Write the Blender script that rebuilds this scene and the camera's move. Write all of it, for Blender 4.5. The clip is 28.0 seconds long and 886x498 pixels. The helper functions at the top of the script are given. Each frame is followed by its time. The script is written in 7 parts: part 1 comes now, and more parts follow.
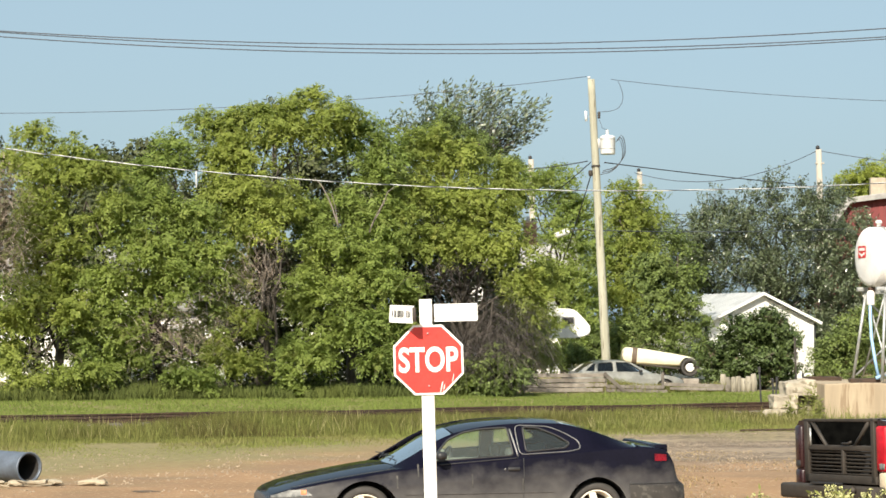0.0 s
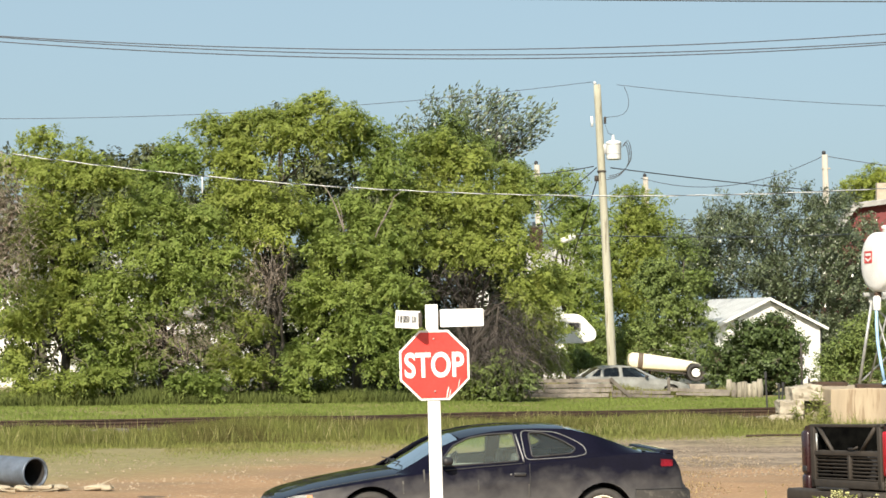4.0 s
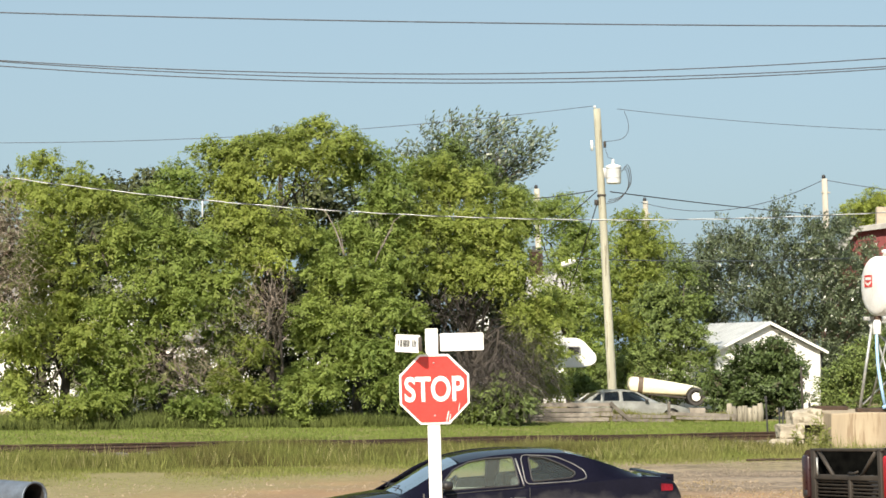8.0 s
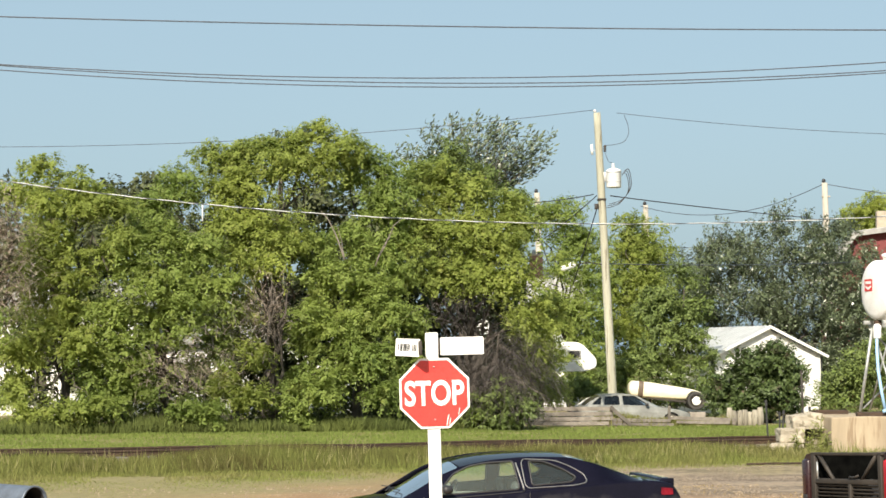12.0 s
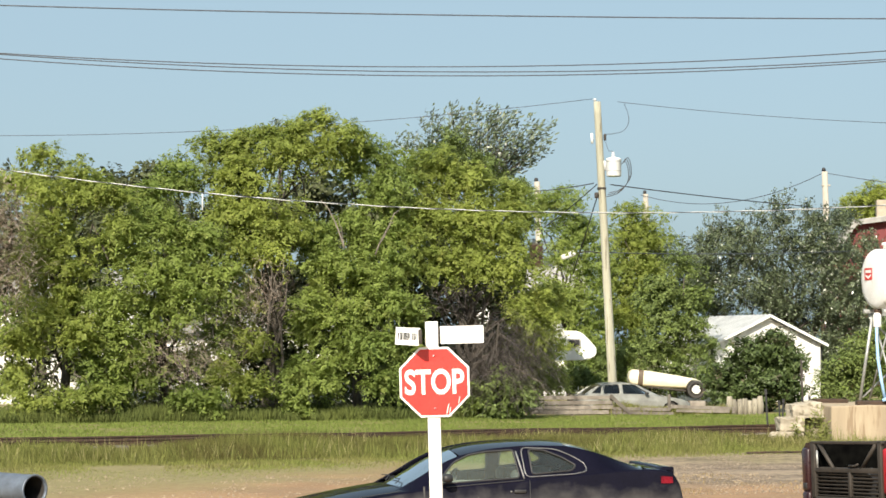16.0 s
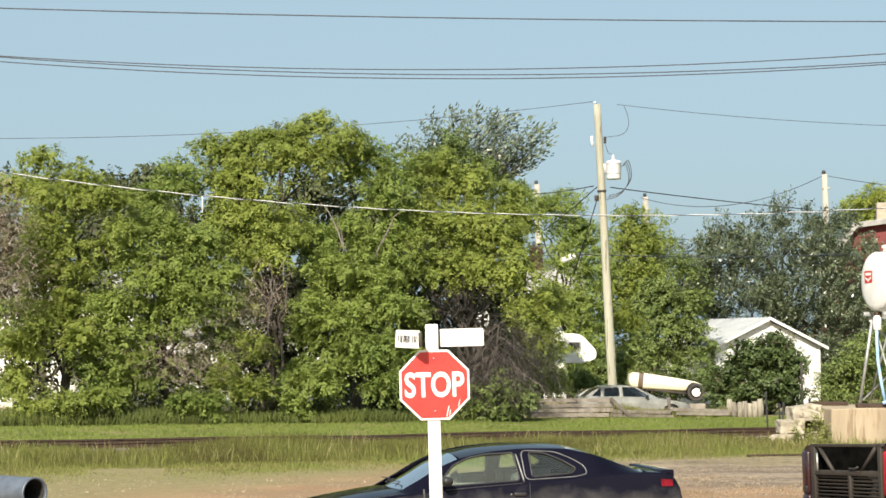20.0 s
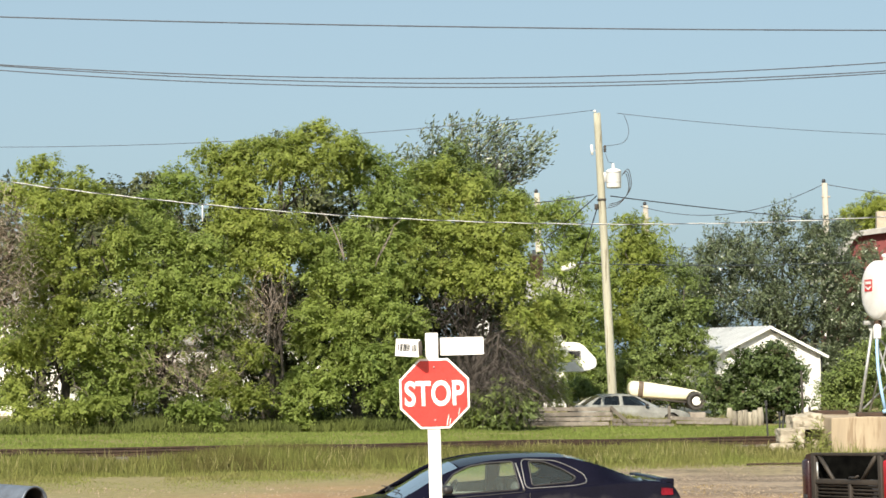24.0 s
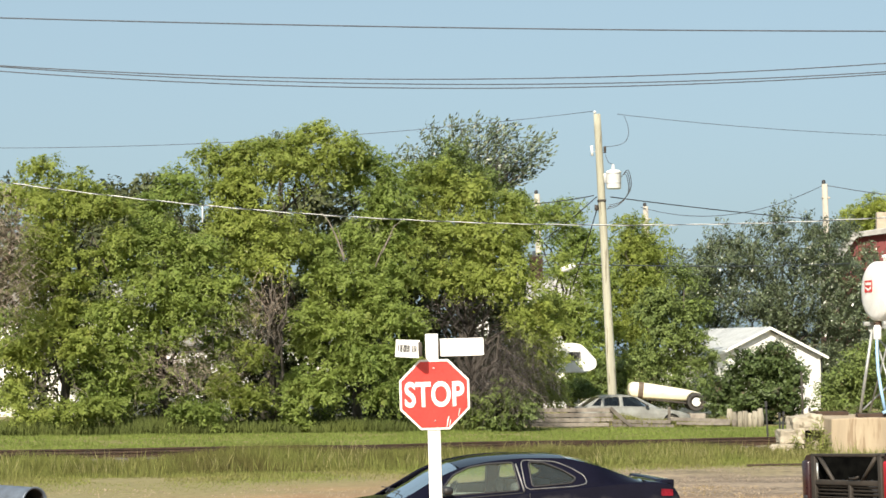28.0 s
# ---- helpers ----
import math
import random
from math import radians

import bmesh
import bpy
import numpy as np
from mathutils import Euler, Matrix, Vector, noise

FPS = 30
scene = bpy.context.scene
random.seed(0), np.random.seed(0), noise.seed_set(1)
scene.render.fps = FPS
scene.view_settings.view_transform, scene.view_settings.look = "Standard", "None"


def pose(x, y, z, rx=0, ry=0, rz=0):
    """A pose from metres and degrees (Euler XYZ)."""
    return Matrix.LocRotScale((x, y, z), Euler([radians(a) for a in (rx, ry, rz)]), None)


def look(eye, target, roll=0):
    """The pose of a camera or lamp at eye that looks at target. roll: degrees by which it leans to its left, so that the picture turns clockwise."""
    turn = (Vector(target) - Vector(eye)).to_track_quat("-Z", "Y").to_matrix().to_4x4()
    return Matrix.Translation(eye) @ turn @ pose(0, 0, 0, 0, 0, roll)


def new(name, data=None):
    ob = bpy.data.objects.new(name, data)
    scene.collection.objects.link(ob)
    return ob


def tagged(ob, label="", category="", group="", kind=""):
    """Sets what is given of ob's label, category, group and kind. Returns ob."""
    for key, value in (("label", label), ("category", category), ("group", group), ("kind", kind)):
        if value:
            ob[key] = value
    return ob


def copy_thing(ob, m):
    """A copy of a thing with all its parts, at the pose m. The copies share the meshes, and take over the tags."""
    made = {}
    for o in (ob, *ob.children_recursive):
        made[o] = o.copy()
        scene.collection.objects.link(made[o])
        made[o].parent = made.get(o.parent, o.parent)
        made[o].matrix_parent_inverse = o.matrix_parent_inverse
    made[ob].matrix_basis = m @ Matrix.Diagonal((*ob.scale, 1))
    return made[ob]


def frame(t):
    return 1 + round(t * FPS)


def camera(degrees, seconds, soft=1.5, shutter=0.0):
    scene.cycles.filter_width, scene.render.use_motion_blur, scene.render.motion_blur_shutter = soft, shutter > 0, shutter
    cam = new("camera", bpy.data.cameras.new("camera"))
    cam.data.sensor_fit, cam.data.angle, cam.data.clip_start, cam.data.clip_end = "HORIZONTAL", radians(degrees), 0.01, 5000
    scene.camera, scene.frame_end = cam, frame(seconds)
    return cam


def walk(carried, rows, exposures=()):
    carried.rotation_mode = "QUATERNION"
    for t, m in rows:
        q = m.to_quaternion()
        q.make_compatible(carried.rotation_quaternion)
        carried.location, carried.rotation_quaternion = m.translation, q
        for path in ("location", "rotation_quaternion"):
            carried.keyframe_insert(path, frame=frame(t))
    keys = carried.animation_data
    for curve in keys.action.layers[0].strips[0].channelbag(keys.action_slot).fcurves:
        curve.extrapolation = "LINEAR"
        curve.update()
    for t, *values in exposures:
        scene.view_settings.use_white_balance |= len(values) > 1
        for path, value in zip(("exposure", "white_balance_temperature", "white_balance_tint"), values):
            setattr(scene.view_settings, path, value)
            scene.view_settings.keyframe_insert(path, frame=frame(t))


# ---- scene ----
# ---------- camera: a fixed stand that slowly tilts up and settles ----------
EYE = (0.0, 0.0, 2.42)
FOV = 26.0
cam = camera(FOV, 28.0, soft=1.6)
# seconds, tilt above the horizon, turn to the left, in degrees
TILT = ((0, 2.240, -0.181), (0.5, 2.264, -0.129), (1, 2.264, -0.103), (1.5, 2.266, -0.078), (2, 2.286, -0.052), (2.5, 2.294, -0.025), (3, 2.337, -0.004), (3.5, 2.365, -0.004), (5.5, 2.628, -0.002), (6, 2.756, -0.002), (6.5, 2.881, -0.006), (7, 2.980, 0.000), (7.5, 3.063, 0.000), (8, 3.115, -0.004), (8.5, 3.166, -0.006), (9, 3.192, -0.004), (9.5, 3.218, -0.004), (10, 3.246, 0.000), (10.5, 3.270, 0.000), (11, 3.270, 0.000), (11.5, 3.229, 0.000), (12, 3.235, 0.000), (12.5, 3.197, -0.025), (14.5, 2.806, -0.002), (15, 2.831, 0.000), (15.5, 2.842, 0.000), (16, 2.902, 0.000), (16.5, 2.986, 0.000), (17, 3.063, 0.000), (17.5, 3.089, 0.000), (18, 3.050, 0.000), (18.5, 3.033, 0.000), (19, 2.988, 0.000), (19.5, 2.960, 0.000), (20, 2.984, 0.000), (20.5, 3.038, 0.000), (21, 3.038, 0.000), (21.5, 3.063, 0.000), (23.5, 3.216, 0.000), (24, 3.243, 0.000), (24.5, 3.267, 0.000), (25, 3.270, 0.000), (25.5, 3.270, 0.000), (26, 3.270, 0.000), (26.5, 3.270, 0.000), (27, 3.270, 0.000), (27.5, 3.270, 0.000), (28, 3.270, 0.000))
walk(cam, [(t, pose(*EYE, 90 + up, 0, turn)) for t, up, turn in TILT])

# ---------- light: low sun behind the camera and to its left, clear hazy sky ----------
SUN_EL, SUN_AZ = 36.0, 16.0          # height, and angle to the left of straight behind the camera
world = bpy.data.worlds.new("sky")
scene.world = world
world.use_nodes = True
wn = world.node_tree
sky = wn.nodes.new("ShaderNodeTexSky")
sky.sky_type, sky.sun_disc = "NISHITA", False
sky.sun_elevation, sky.sun_rotation = radians(SUN_EL), radians(180 + SUN_AZ)
sky.air_density, sky.dust_density, sky.ozone_density = 1.0, 3.0, 1.2
background = wn.nodes["Background"]
background.inputs["Strength"].default_value = 0.092
# an even veil of summer haze over the clear sky
haze = wn.nodes.new("ShaderNodeMix")
haze.data_type = "RGBA"
haze.inputs[0].default_value = 0.7
haze.inputs[7].default_value = (2.85, 3.95, 4.55, 1)
wn.links.new(sky.outputs[0], haze.inputs[6])
wn.links.new(haze.outputs[2], background.inputs["Color"])
sun = new("sun", bpy.data.lights.new("sun", "SUN"))
sun.data.energy, sun.data.angle, sun.data.color = 5.0, radians(0.55), (1.0, 0.91, 0.76)
sx, sy = -math.sin(radians(SUN_AZ)), -math.cos(radians(SUN_AZ))
sun.matrix_world = look((sx * 60, sy * 60, 60 * math.tan(radians(SUN_EL))), (0, 0, 0))
scene.view_settings.exposure = 0.75


# ---------- small helpers ----------
def link(nt, a, b):
    nt.links.new(a, b)


def material(name, col, col2=None, rough=0.7, scale=4.0, metal=0.0, bump=0.2, fine=40.0, col3=None, island=0.0,
             spec=0.5, cover=0.5, thin=0.0, per_object=0.0, coat=0.0, streak=1.0):
    """A surface with a coarse and a fine variation: col and col2 mixed by broad noise, col3 in small patches (cover),
    island / per_object: brightness variation from piece to piece, thin: light let through (leaves), bump: fine relief."""
    m = bpy.data.materials.new(name)
    m.use_nodes = True
    nt = m.node_tree
    bsdf = nt.nodes["Principled BSDF"]
    co = nt.nodes.new("ShaderNodeTexCoord")
    mp = nt.nodes.new("ShaderNodeMapping")
    mp.inputs["Scale"].default_value = (1, 1, 1 / streak)
    link(nt, co.outputs["Object"], mp.inputs[0])
    n1 = nt.nodes.new("ShaderNodeTexNoise")
    n1.inputs["Scale"].default_value, n1.inputs["Detail"].default_value = scale, 5
    n2 = nt.nodes.new("ShaderNodeTexNoise")
    n2.inputs["Scale"].default_value, n2.inputs["Detail"].default_value = fine, 4
    for n in (n1, n2):
        link(nt, mp.outputs[0], n.inputs["Vector"])
    ramp = nt.nodes.new("ShaderNodeValToRGB")
    ramp.color_ramp.elements[0].position, ramp.color_ramp.elements[1].position = 0.35, 0.65
    ramp.color_ramp.elements[0].color = (*col, 1)
    ramp.color_ramp.elements[1].color = (*(col2 or [c * 0.75 for c in col]), 1)
    link(nt, n1.outputs[0], ramp.inputs[0])
    out = ramp.outputs[0]
    if col3:
        r2 = nt.nodes.new("ShaderNodeValToRGB")
        r2.color_ramp.elements[0].position, r2.color_ramp.elements[1].position = 1 - cover, min(1.0, 1.08 - cover)
        link(nt, n2.outputs[0], r2.inputs[0])
        mx = nt.nodes.new("ShaderNodeMix")
        mx.data_type = "RGBA"
        link(nt, r2.outputs[0], mx.inputs[0])
        link(nt, out, mx.inputs[6])
        mx.inputs[7].default_value = (*col3, 1)
        out = mx.outputs[2]
    hv = nt.nodes.new("ShaderNodeHueSaturation")
    link(nt, out, hv.inputs["Color"])
    amount, source = 0.3, n2.outputs[0]
    if island:
        g = nt.nodes.new("ShaderNodeNewGeometry")
        amount, source = island, g.outputs["Random Per Island"]
    if per_object:
        g = nt.nodes.new("ShaderNodeObjectInfo")
        amount, source = per_object, g.outputs["Random"]
    mr = nt.nodes.new("ShaderNodeMapRange")
    mr.inputs["To Min"].default_value, mr.inputs["To Max"].default_value = 1 - amount, 1 + amount
    link(nt, source, mr.inputs[0])
    link(nt, mr.outputs[0], hv.inputs["Value"])
    link(nt, hv.outputs[0], bsdf.inputs["Base Color"])
    rr = nt.nodes.new("ShaderNodeMapRange")
    rr.inputs["To Min"].default_value, rr.inputs["To Max"].default_value = max(0.02, rough - 0.12), min(1, rough + 0.12)
    link(nt, n2.outputs[0], rr.inputs[0])
    link(nt, rr.outputs[0], bsdf.inputs["Roughness"])
    bsdf.inputs["Metallic"].default_value = metal
    bsdf.inputs["Specular IOR Level"].default_value = spec
    bsdf.inputs["Coat Weight"].default_value = coat
    bsdf.inputs["Coat Roughness"].default_value = 0.12
    if bump:
        bp = nt.nodes.new("ShaderNodeBump")
        bp.inputs["Strength"].default_value, bp.inputs["Distance"].default_value = bump, 0.01
        link(nt, n2.outputs[0], bp.inputs["Height"])
        link(nt, bp.outputs[0], bsdf.inputs["Normal"])
    if thin:
        tr = nt.nodes.new("ShaderNodeBsdfTranslucent")
        link(nt, hv.outputs[0], tr.inputs["Color"])
        ms = nt.nodes.new("ShaderNodeMixShader")
        ms.inputs[0].default_value = thin
        link(nt, bsdf.outputs[0], ms.inputs[1])
        link(nt, tr.outputs[0], ms.inputs[2])
        link(nt, ms.outputs[0], nt.nodes["Material Output"].inputs[0])
    return m


def glass_material(name, tint, rough=0.02, clear=0.8, ior=1.5, film=0.0):
    """Thin car glass: mostly clear with a tint, and a gloss that grows at grazing angles."""
    m = bpy.data.materials.new(name)
    m.use_nodes = True
    nt = m.node_tree
    gloss = nt.nodes.new("ShaderNodeBsdfGlossy")
    gloss.inputs["Roughness"].default_value = rough
    tp = nt.nodes.new("ShaderNodeBsdfTransparent")
    tp.inputs[0].default_value = (*tint, 1)
    ms = nt.nodes.new("ShaderNodeMixShader")
    fr = nt.nodes.new("ShaderNodeFresnel")
    fr.inputs[0].default_value = ior
    mt = nt.nodes.new("ShaderNodeMath")
    mt.operation = "ADD"
    mt.inputs[1].default_value = 1 - clear
    mt.use_clamp = True
    link(nt, fr.outputs[0], mt.inputs[0])
    link(nt, mt.outputs[0], ms.inputs[0])
    link(nt, tp.outputs[0], ms.inputs[1])
    link(nt, gloss.outputs[0], ms.inputs[2])
    out = ms.outputs[0]
    if film:          # an even pale diffuse layer that brightens the pane
        dust = nt.nodes.new("ShaderNodeBsdfDiffuse")
        dust.inputs[0].default_value = (0.42, 0.45, 0.38, 1)
        mf = nt.nodes.new("ShaderNodeMixShader")
        mf.inputs[0].default_value = film
        link(nt, out, mf.inputs[1])
        link(nt, dust.outputs[0], mf.inputs[2])
        out = mf.outputs[0]
    link(nt, out, nt.nodes["Material Output"].inputs[0])
    return m


def part(name, bm, mat, parent=None, label="", smooth=True):
    """Links a bmesh as one mesh object under a thing or a part."""
    me = bpy.data.meshes.new(name)
    bm.to_mesh(me)
    bm.free()
    me.materials.append(mat)
    if smooth:
        for p in me.polygons:
            p.use_smooth = True
    ob = new(name, me)
    ob.parent = parent
    if label:
        ob["label"] = label
    return ob


def raw(name, verts, faces, mat, parent=None, label="", smooth=False):
    me = bpy.data.meshes.new(name)
    me.from_pydata([tuple(v) for v in verts], [], faces)
    me.materials.append(mat)
    if smooth:
        for p in me.polygons:
            p.use_smooth = True
    ob = new(name, me)
    ob.parent = parent
    if label:
        ob["label"] = label
    return ob


def thing(name, label, category, m=None, group="", kind=""):
    ob = tagged(new(name), label, category, group, kind)
    ob.empty_display_size = 0.2
    if m is not None:
        ob.matrix_world = m
    return ob


def box_bm(sx, sy, sz, c=(0, 0, 0), bevel=0.0, bm=None, rot=None):
    """A bevelled box of that size round c."""
    b = bmesh.new()
    bmesh.ops.create_cube(b, size=1, matrix=Matrix.Diagonal((sx, sy, sz, 1)))
    if bevel:
        bmesh.ops.bevel(b, geom=b.edges[:], offset=bevel, segments=2, affect="EDGES", profile=0.5)
    m = Matrix.Translation(c)
    if rot is not None:
        m = m @ rot
    b.transform(m)
    return merge(bm, b)


def merge(bm, b):
    if bm is None:
        return b
    me = bpy.data.meshes.new("tmp")
    b.to_mesh(me)
    b.free()
    bm.from_mesh(me)
    bpy.data.meshes.remove(me)
    return bm


def rough_up(bm, amount, scale=3.0, seed=0.0):
    for v in bm.verts:
        v.co += noise.noise_vector(v.co * scale + Vector((seed, seed, seed))) * amount
    return bm


def tube_bm(points, r, seg=8, bm=None, closed=False, caps=True):
    """A round bar along the points; r is one radius or one for each point."""
    pts = [Vector(p) for p in points]
    n = len(pts)
    rs = r if isinstance(r, (list, tuple)) else [r] * n
    b = bmesh.new()
    rings = []
    side = None
    for i, p in enumerate(pts):
        a = pts[(i - 1) % n] if (i > 0 or closed) else p
        c = pts[(i + 1) % n] if (i < n - 1 or closed) else p
        d = (c - a).normalized()
        if side is None:
            side = d.orthogonal().normalized()
        side = (side - d * side.dot(d)).normalized()
        up = d.cross(side)
        rings.append([b.verts.new(p + (side * math.cos(k * math.tau / seg) + up * math.sin(k * math.tau / seg)) * rs[i])
                      for k in range(seg)])
    for i in range(n if closed else n - 1):
        A, B = rings[i], rings[(i + 1) % n]
        for k in range(seg):
            b.faces.new((A[k], A[(k + 1) % seg], B[(k + 1) % seg], B[k]))
    if caps and not closed:
        b.faces.new(rings[0][::-1])
        b.faces.new(rings[-1])
    return merge(bm, b)


def lathe_bm(profile, seg=32, bm=None, m=None, caps=True):
    """Turned form round the z axis from (radius, height) pairs."""
    b = bmesh.new()
    rings = [[b.verts.new((r * math.cos(k * math.tau / seg), r * math.sin(k * math.tau / seg), z)) for k in range(seg)]
             for r, z in profile]
    for A, B in zip(rings, rings[1:]):
        for k in range(seg):
            b.faces.new((A[k], A[(k + 1) % seg], B[(k + 1) % seg], B[k]))
    if caps and profile[0][0] > 0:
        b.faces.new(rings[0][::-1])
    if caps and profile[-1][0] > 0:
        b.faces.new(rings[-1])
    bmesh.ops.remove_doubles(b, verts=b.verts[:], dist=1e-5)
    bmesh.ops.recalc_face_normals(b, faces=b.faces[:])
    if m is not None:
        b.transform(m)
    return merge(bm, b)


def plate_bm(outline, depth, bm=None, m=None, bevel=0.0):
    """A flat plate in the xz plane from an outline, depth along y."""
    b = bmesh.new()
    vs = [b.verts.new((x, 0, z)) for x, z in outline]
    f = b.faces.new(vs)
    r = bmesh.ops.extrude_face_region(b, geom=[f])
    bmesh.ops.translate(b, verts=[v for v in r["geom"] if isinstance(v, bmesh.types.BMVert)], vec=(0, depth, 0))
    bmesh.ops.recalc_face_normals(b, faces=b.faces[:])
    if bevel:
        bmesh.ops.bevel(b, geom=b.edges[:], offset=bevel, segments=2, affect="EDGES", profile=0.5)
    if m is not None:
        b.transform(m)
    return merge(bm, b)


def smooth_curve(pairs):
    """A function through (x, z) pairs, rounded with a monotone cubic."""
    xs, zs = np.array([p[0] for p in pairs], float), np.array([p[1] for p in pairs], float)
    d = np.diff(zs) / np.diff(xs)
    g = np.zeros(len(xs))
    g[0], g[-1] = d[0], d[-1]
    for i in range(1, len(xs) - 1):
        g[i] = 0 if d[i - 1] * d[i] <= 0 else 2 * d[i - 1] * d[i] / (d[i - 1] + d[i])

    def f(x):
        i = int(min(max(np.searchsorted(xs, x) - 1, 0), len(xs) - 2))
        h = xs[i + 1] - xs[i]
        t = min(max((x - xs[i]) / h, 0), 1)
        return float((2 * t**3 - 3 * t**2 + 1) * zs[i] + (t**3 - 2 * t**2 + t) * h * g[i]
                     + (-2 * t**3 + 3 * t**2) * zs[i + 1] + (t**3 - t**2) * h * g[i + 1])
    return f


def sag_points(a, b, sag, n=40):
    a, b = Vector(a), Vector(b)
    return [a.lerp(b, i / n) - Vector((0, 0, sag * 4 * (i / n) * (1 - i / n))) for i in range(n + 1)]


def inside(poly, x, z):
    c, j = False, len(poly) - 1
    for i in range(len(poly)):
        (xi, zi), (xj, zj) = poly[i], poly[j]
        if (zi > z) != (zj > z) and x < (xj - xi) * (z - zi) / (zj - zi) + xi:
            c = not c
        j = i
    return c


def rounded(poly, r, n=5):
    """An outline with rounded corners."""
    out = []
    for i in range(len(poly)):
        p, a, c = Vector(poly[i]), Vector(poly[i - 1]), Vector(poly[(i + 1) % len(poly)])
        u, w = (a - p), (c - p)
        k = min(r, u.length * 0.45, w.length * 0.45)
        s, e = p + u.normalized() * k, p + w.normalized() * k
        for j in range(n + 1):
            t = j / n
            q = s * (1 - t) ** 2 + p * 2 * t * (1 - t) + e * t * t
            out.append((q.x, q.y))
    return out


# ---------- materials ----------
WHITE = material("white_paint", (0.78, 0.78, 0.75), (0.7, 0.69, 0.65), 0.5, 3, bump=0.08)
POST_WHITE = material("weathered_white_post_paint", (0.8, 0.79, 0.76), (0.7, 0.68, 0.63), 0.6, 6, bump=0.15, streak=6)
SIGN_RED = material("red_reflective_sheet", (0.62, 0.045, 0.035), (0.52, 0.035, 0.03), 0.38, 5, bump=0.03)
SIGN_WHITE = material("white_reflective_sheet", (0.82, 0.82, 0.8), (0.76, 0.76, 0.74), 0.4, 5, bump=0.02)
ALU = material("dull_aluminium", (0.5, 0.5, 0.5), (0.4, 0.4, 0.4), 0.45, 8, metal=0.9, bump=0.05)
INK = material("black_lettering", (0.03, 0.03, 0.03), rough=0.6)


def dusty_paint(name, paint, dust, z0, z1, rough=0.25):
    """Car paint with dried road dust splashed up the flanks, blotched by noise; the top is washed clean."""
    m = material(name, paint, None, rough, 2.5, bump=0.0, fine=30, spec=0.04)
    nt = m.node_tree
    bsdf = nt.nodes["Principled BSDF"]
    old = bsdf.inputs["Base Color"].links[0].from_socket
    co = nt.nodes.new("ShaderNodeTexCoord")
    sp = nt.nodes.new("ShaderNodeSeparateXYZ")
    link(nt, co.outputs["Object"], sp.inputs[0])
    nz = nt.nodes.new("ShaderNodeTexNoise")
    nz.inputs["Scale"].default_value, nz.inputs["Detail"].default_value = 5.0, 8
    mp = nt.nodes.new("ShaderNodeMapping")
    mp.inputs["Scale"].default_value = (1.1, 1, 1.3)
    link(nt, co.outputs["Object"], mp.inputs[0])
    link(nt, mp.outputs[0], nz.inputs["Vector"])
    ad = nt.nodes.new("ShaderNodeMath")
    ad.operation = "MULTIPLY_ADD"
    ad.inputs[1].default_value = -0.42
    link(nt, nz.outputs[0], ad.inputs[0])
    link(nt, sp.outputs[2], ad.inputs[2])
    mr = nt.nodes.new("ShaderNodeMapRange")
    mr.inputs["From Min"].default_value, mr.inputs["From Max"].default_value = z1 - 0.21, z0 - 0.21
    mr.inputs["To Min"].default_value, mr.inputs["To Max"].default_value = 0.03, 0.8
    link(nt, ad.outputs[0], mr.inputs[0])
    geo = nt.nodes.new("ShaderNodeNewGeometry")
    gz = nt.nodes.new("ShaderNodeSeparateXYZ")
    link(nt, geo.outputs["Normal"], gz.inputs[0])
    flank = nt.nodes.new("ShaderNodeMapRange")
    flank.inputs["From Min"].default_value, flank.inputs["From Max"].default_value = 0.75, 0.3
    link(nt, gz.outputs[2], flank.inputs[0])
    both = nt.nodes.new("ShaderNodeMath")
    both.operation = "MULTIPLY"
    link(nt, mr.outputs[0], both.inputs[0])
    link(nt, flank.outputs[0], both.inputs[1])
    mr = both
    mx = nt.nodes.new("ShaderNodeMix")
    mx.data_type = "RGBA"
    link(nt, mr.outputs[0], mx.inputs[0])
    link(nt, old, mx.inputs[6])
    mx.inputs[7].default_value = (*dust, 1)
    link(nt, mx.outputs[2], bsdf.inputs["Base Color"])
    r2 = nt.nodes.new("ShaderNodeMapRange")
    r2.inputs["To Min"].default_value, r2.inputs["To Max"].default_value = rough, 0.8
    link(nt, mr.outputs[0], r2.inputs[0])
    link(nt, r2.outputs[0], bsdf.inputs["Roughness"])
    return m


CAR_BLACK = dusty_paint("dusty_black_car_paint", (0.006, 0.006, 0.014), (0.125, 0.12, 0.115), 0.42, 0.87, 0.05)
CAR_DIRT = material("mud_splashed_black_plastic", (0.055, 0.051, 0.047), (0.03, 0.028, 0.027), 0.65, 5, bump=0.1,
                    col3=(0.085, 0.08, 0.07), cover=0.45, fine=18)
RUBBER = material("dusty_tyre_rubber", (0.055, 0.05, 0.046), (0.035, 0.033, 0.031), 0.85, 8, bump=0.3)
BLACK = material("black_plastic", (0.018, 0.018, 0.02), (0.028, 0.027, 0.027), 0.5, 8, bump=0.05)
# near-black colour that holds the shadow in the truck bed
BED_SHADE = material("near_black_bed_shade", (0.002, 0.002, 0.002), (0.005, 0.005, 0.0045), 0.95, 8, spec=0.0, bump=0.3)
DARK_STEEL = material("black_painted_steel", (0.03, 0.024, 0.019), (0.045, 0.036, 0.028), 0.65, 7, metal=0.1, bump=0.1)
ALLOY = material("brake_dusted_alloy", (0.75, 0.69, 0.58), (0.65, 0.59, 0.48), 0.45, 9, metal=0.0, bump=0.05)
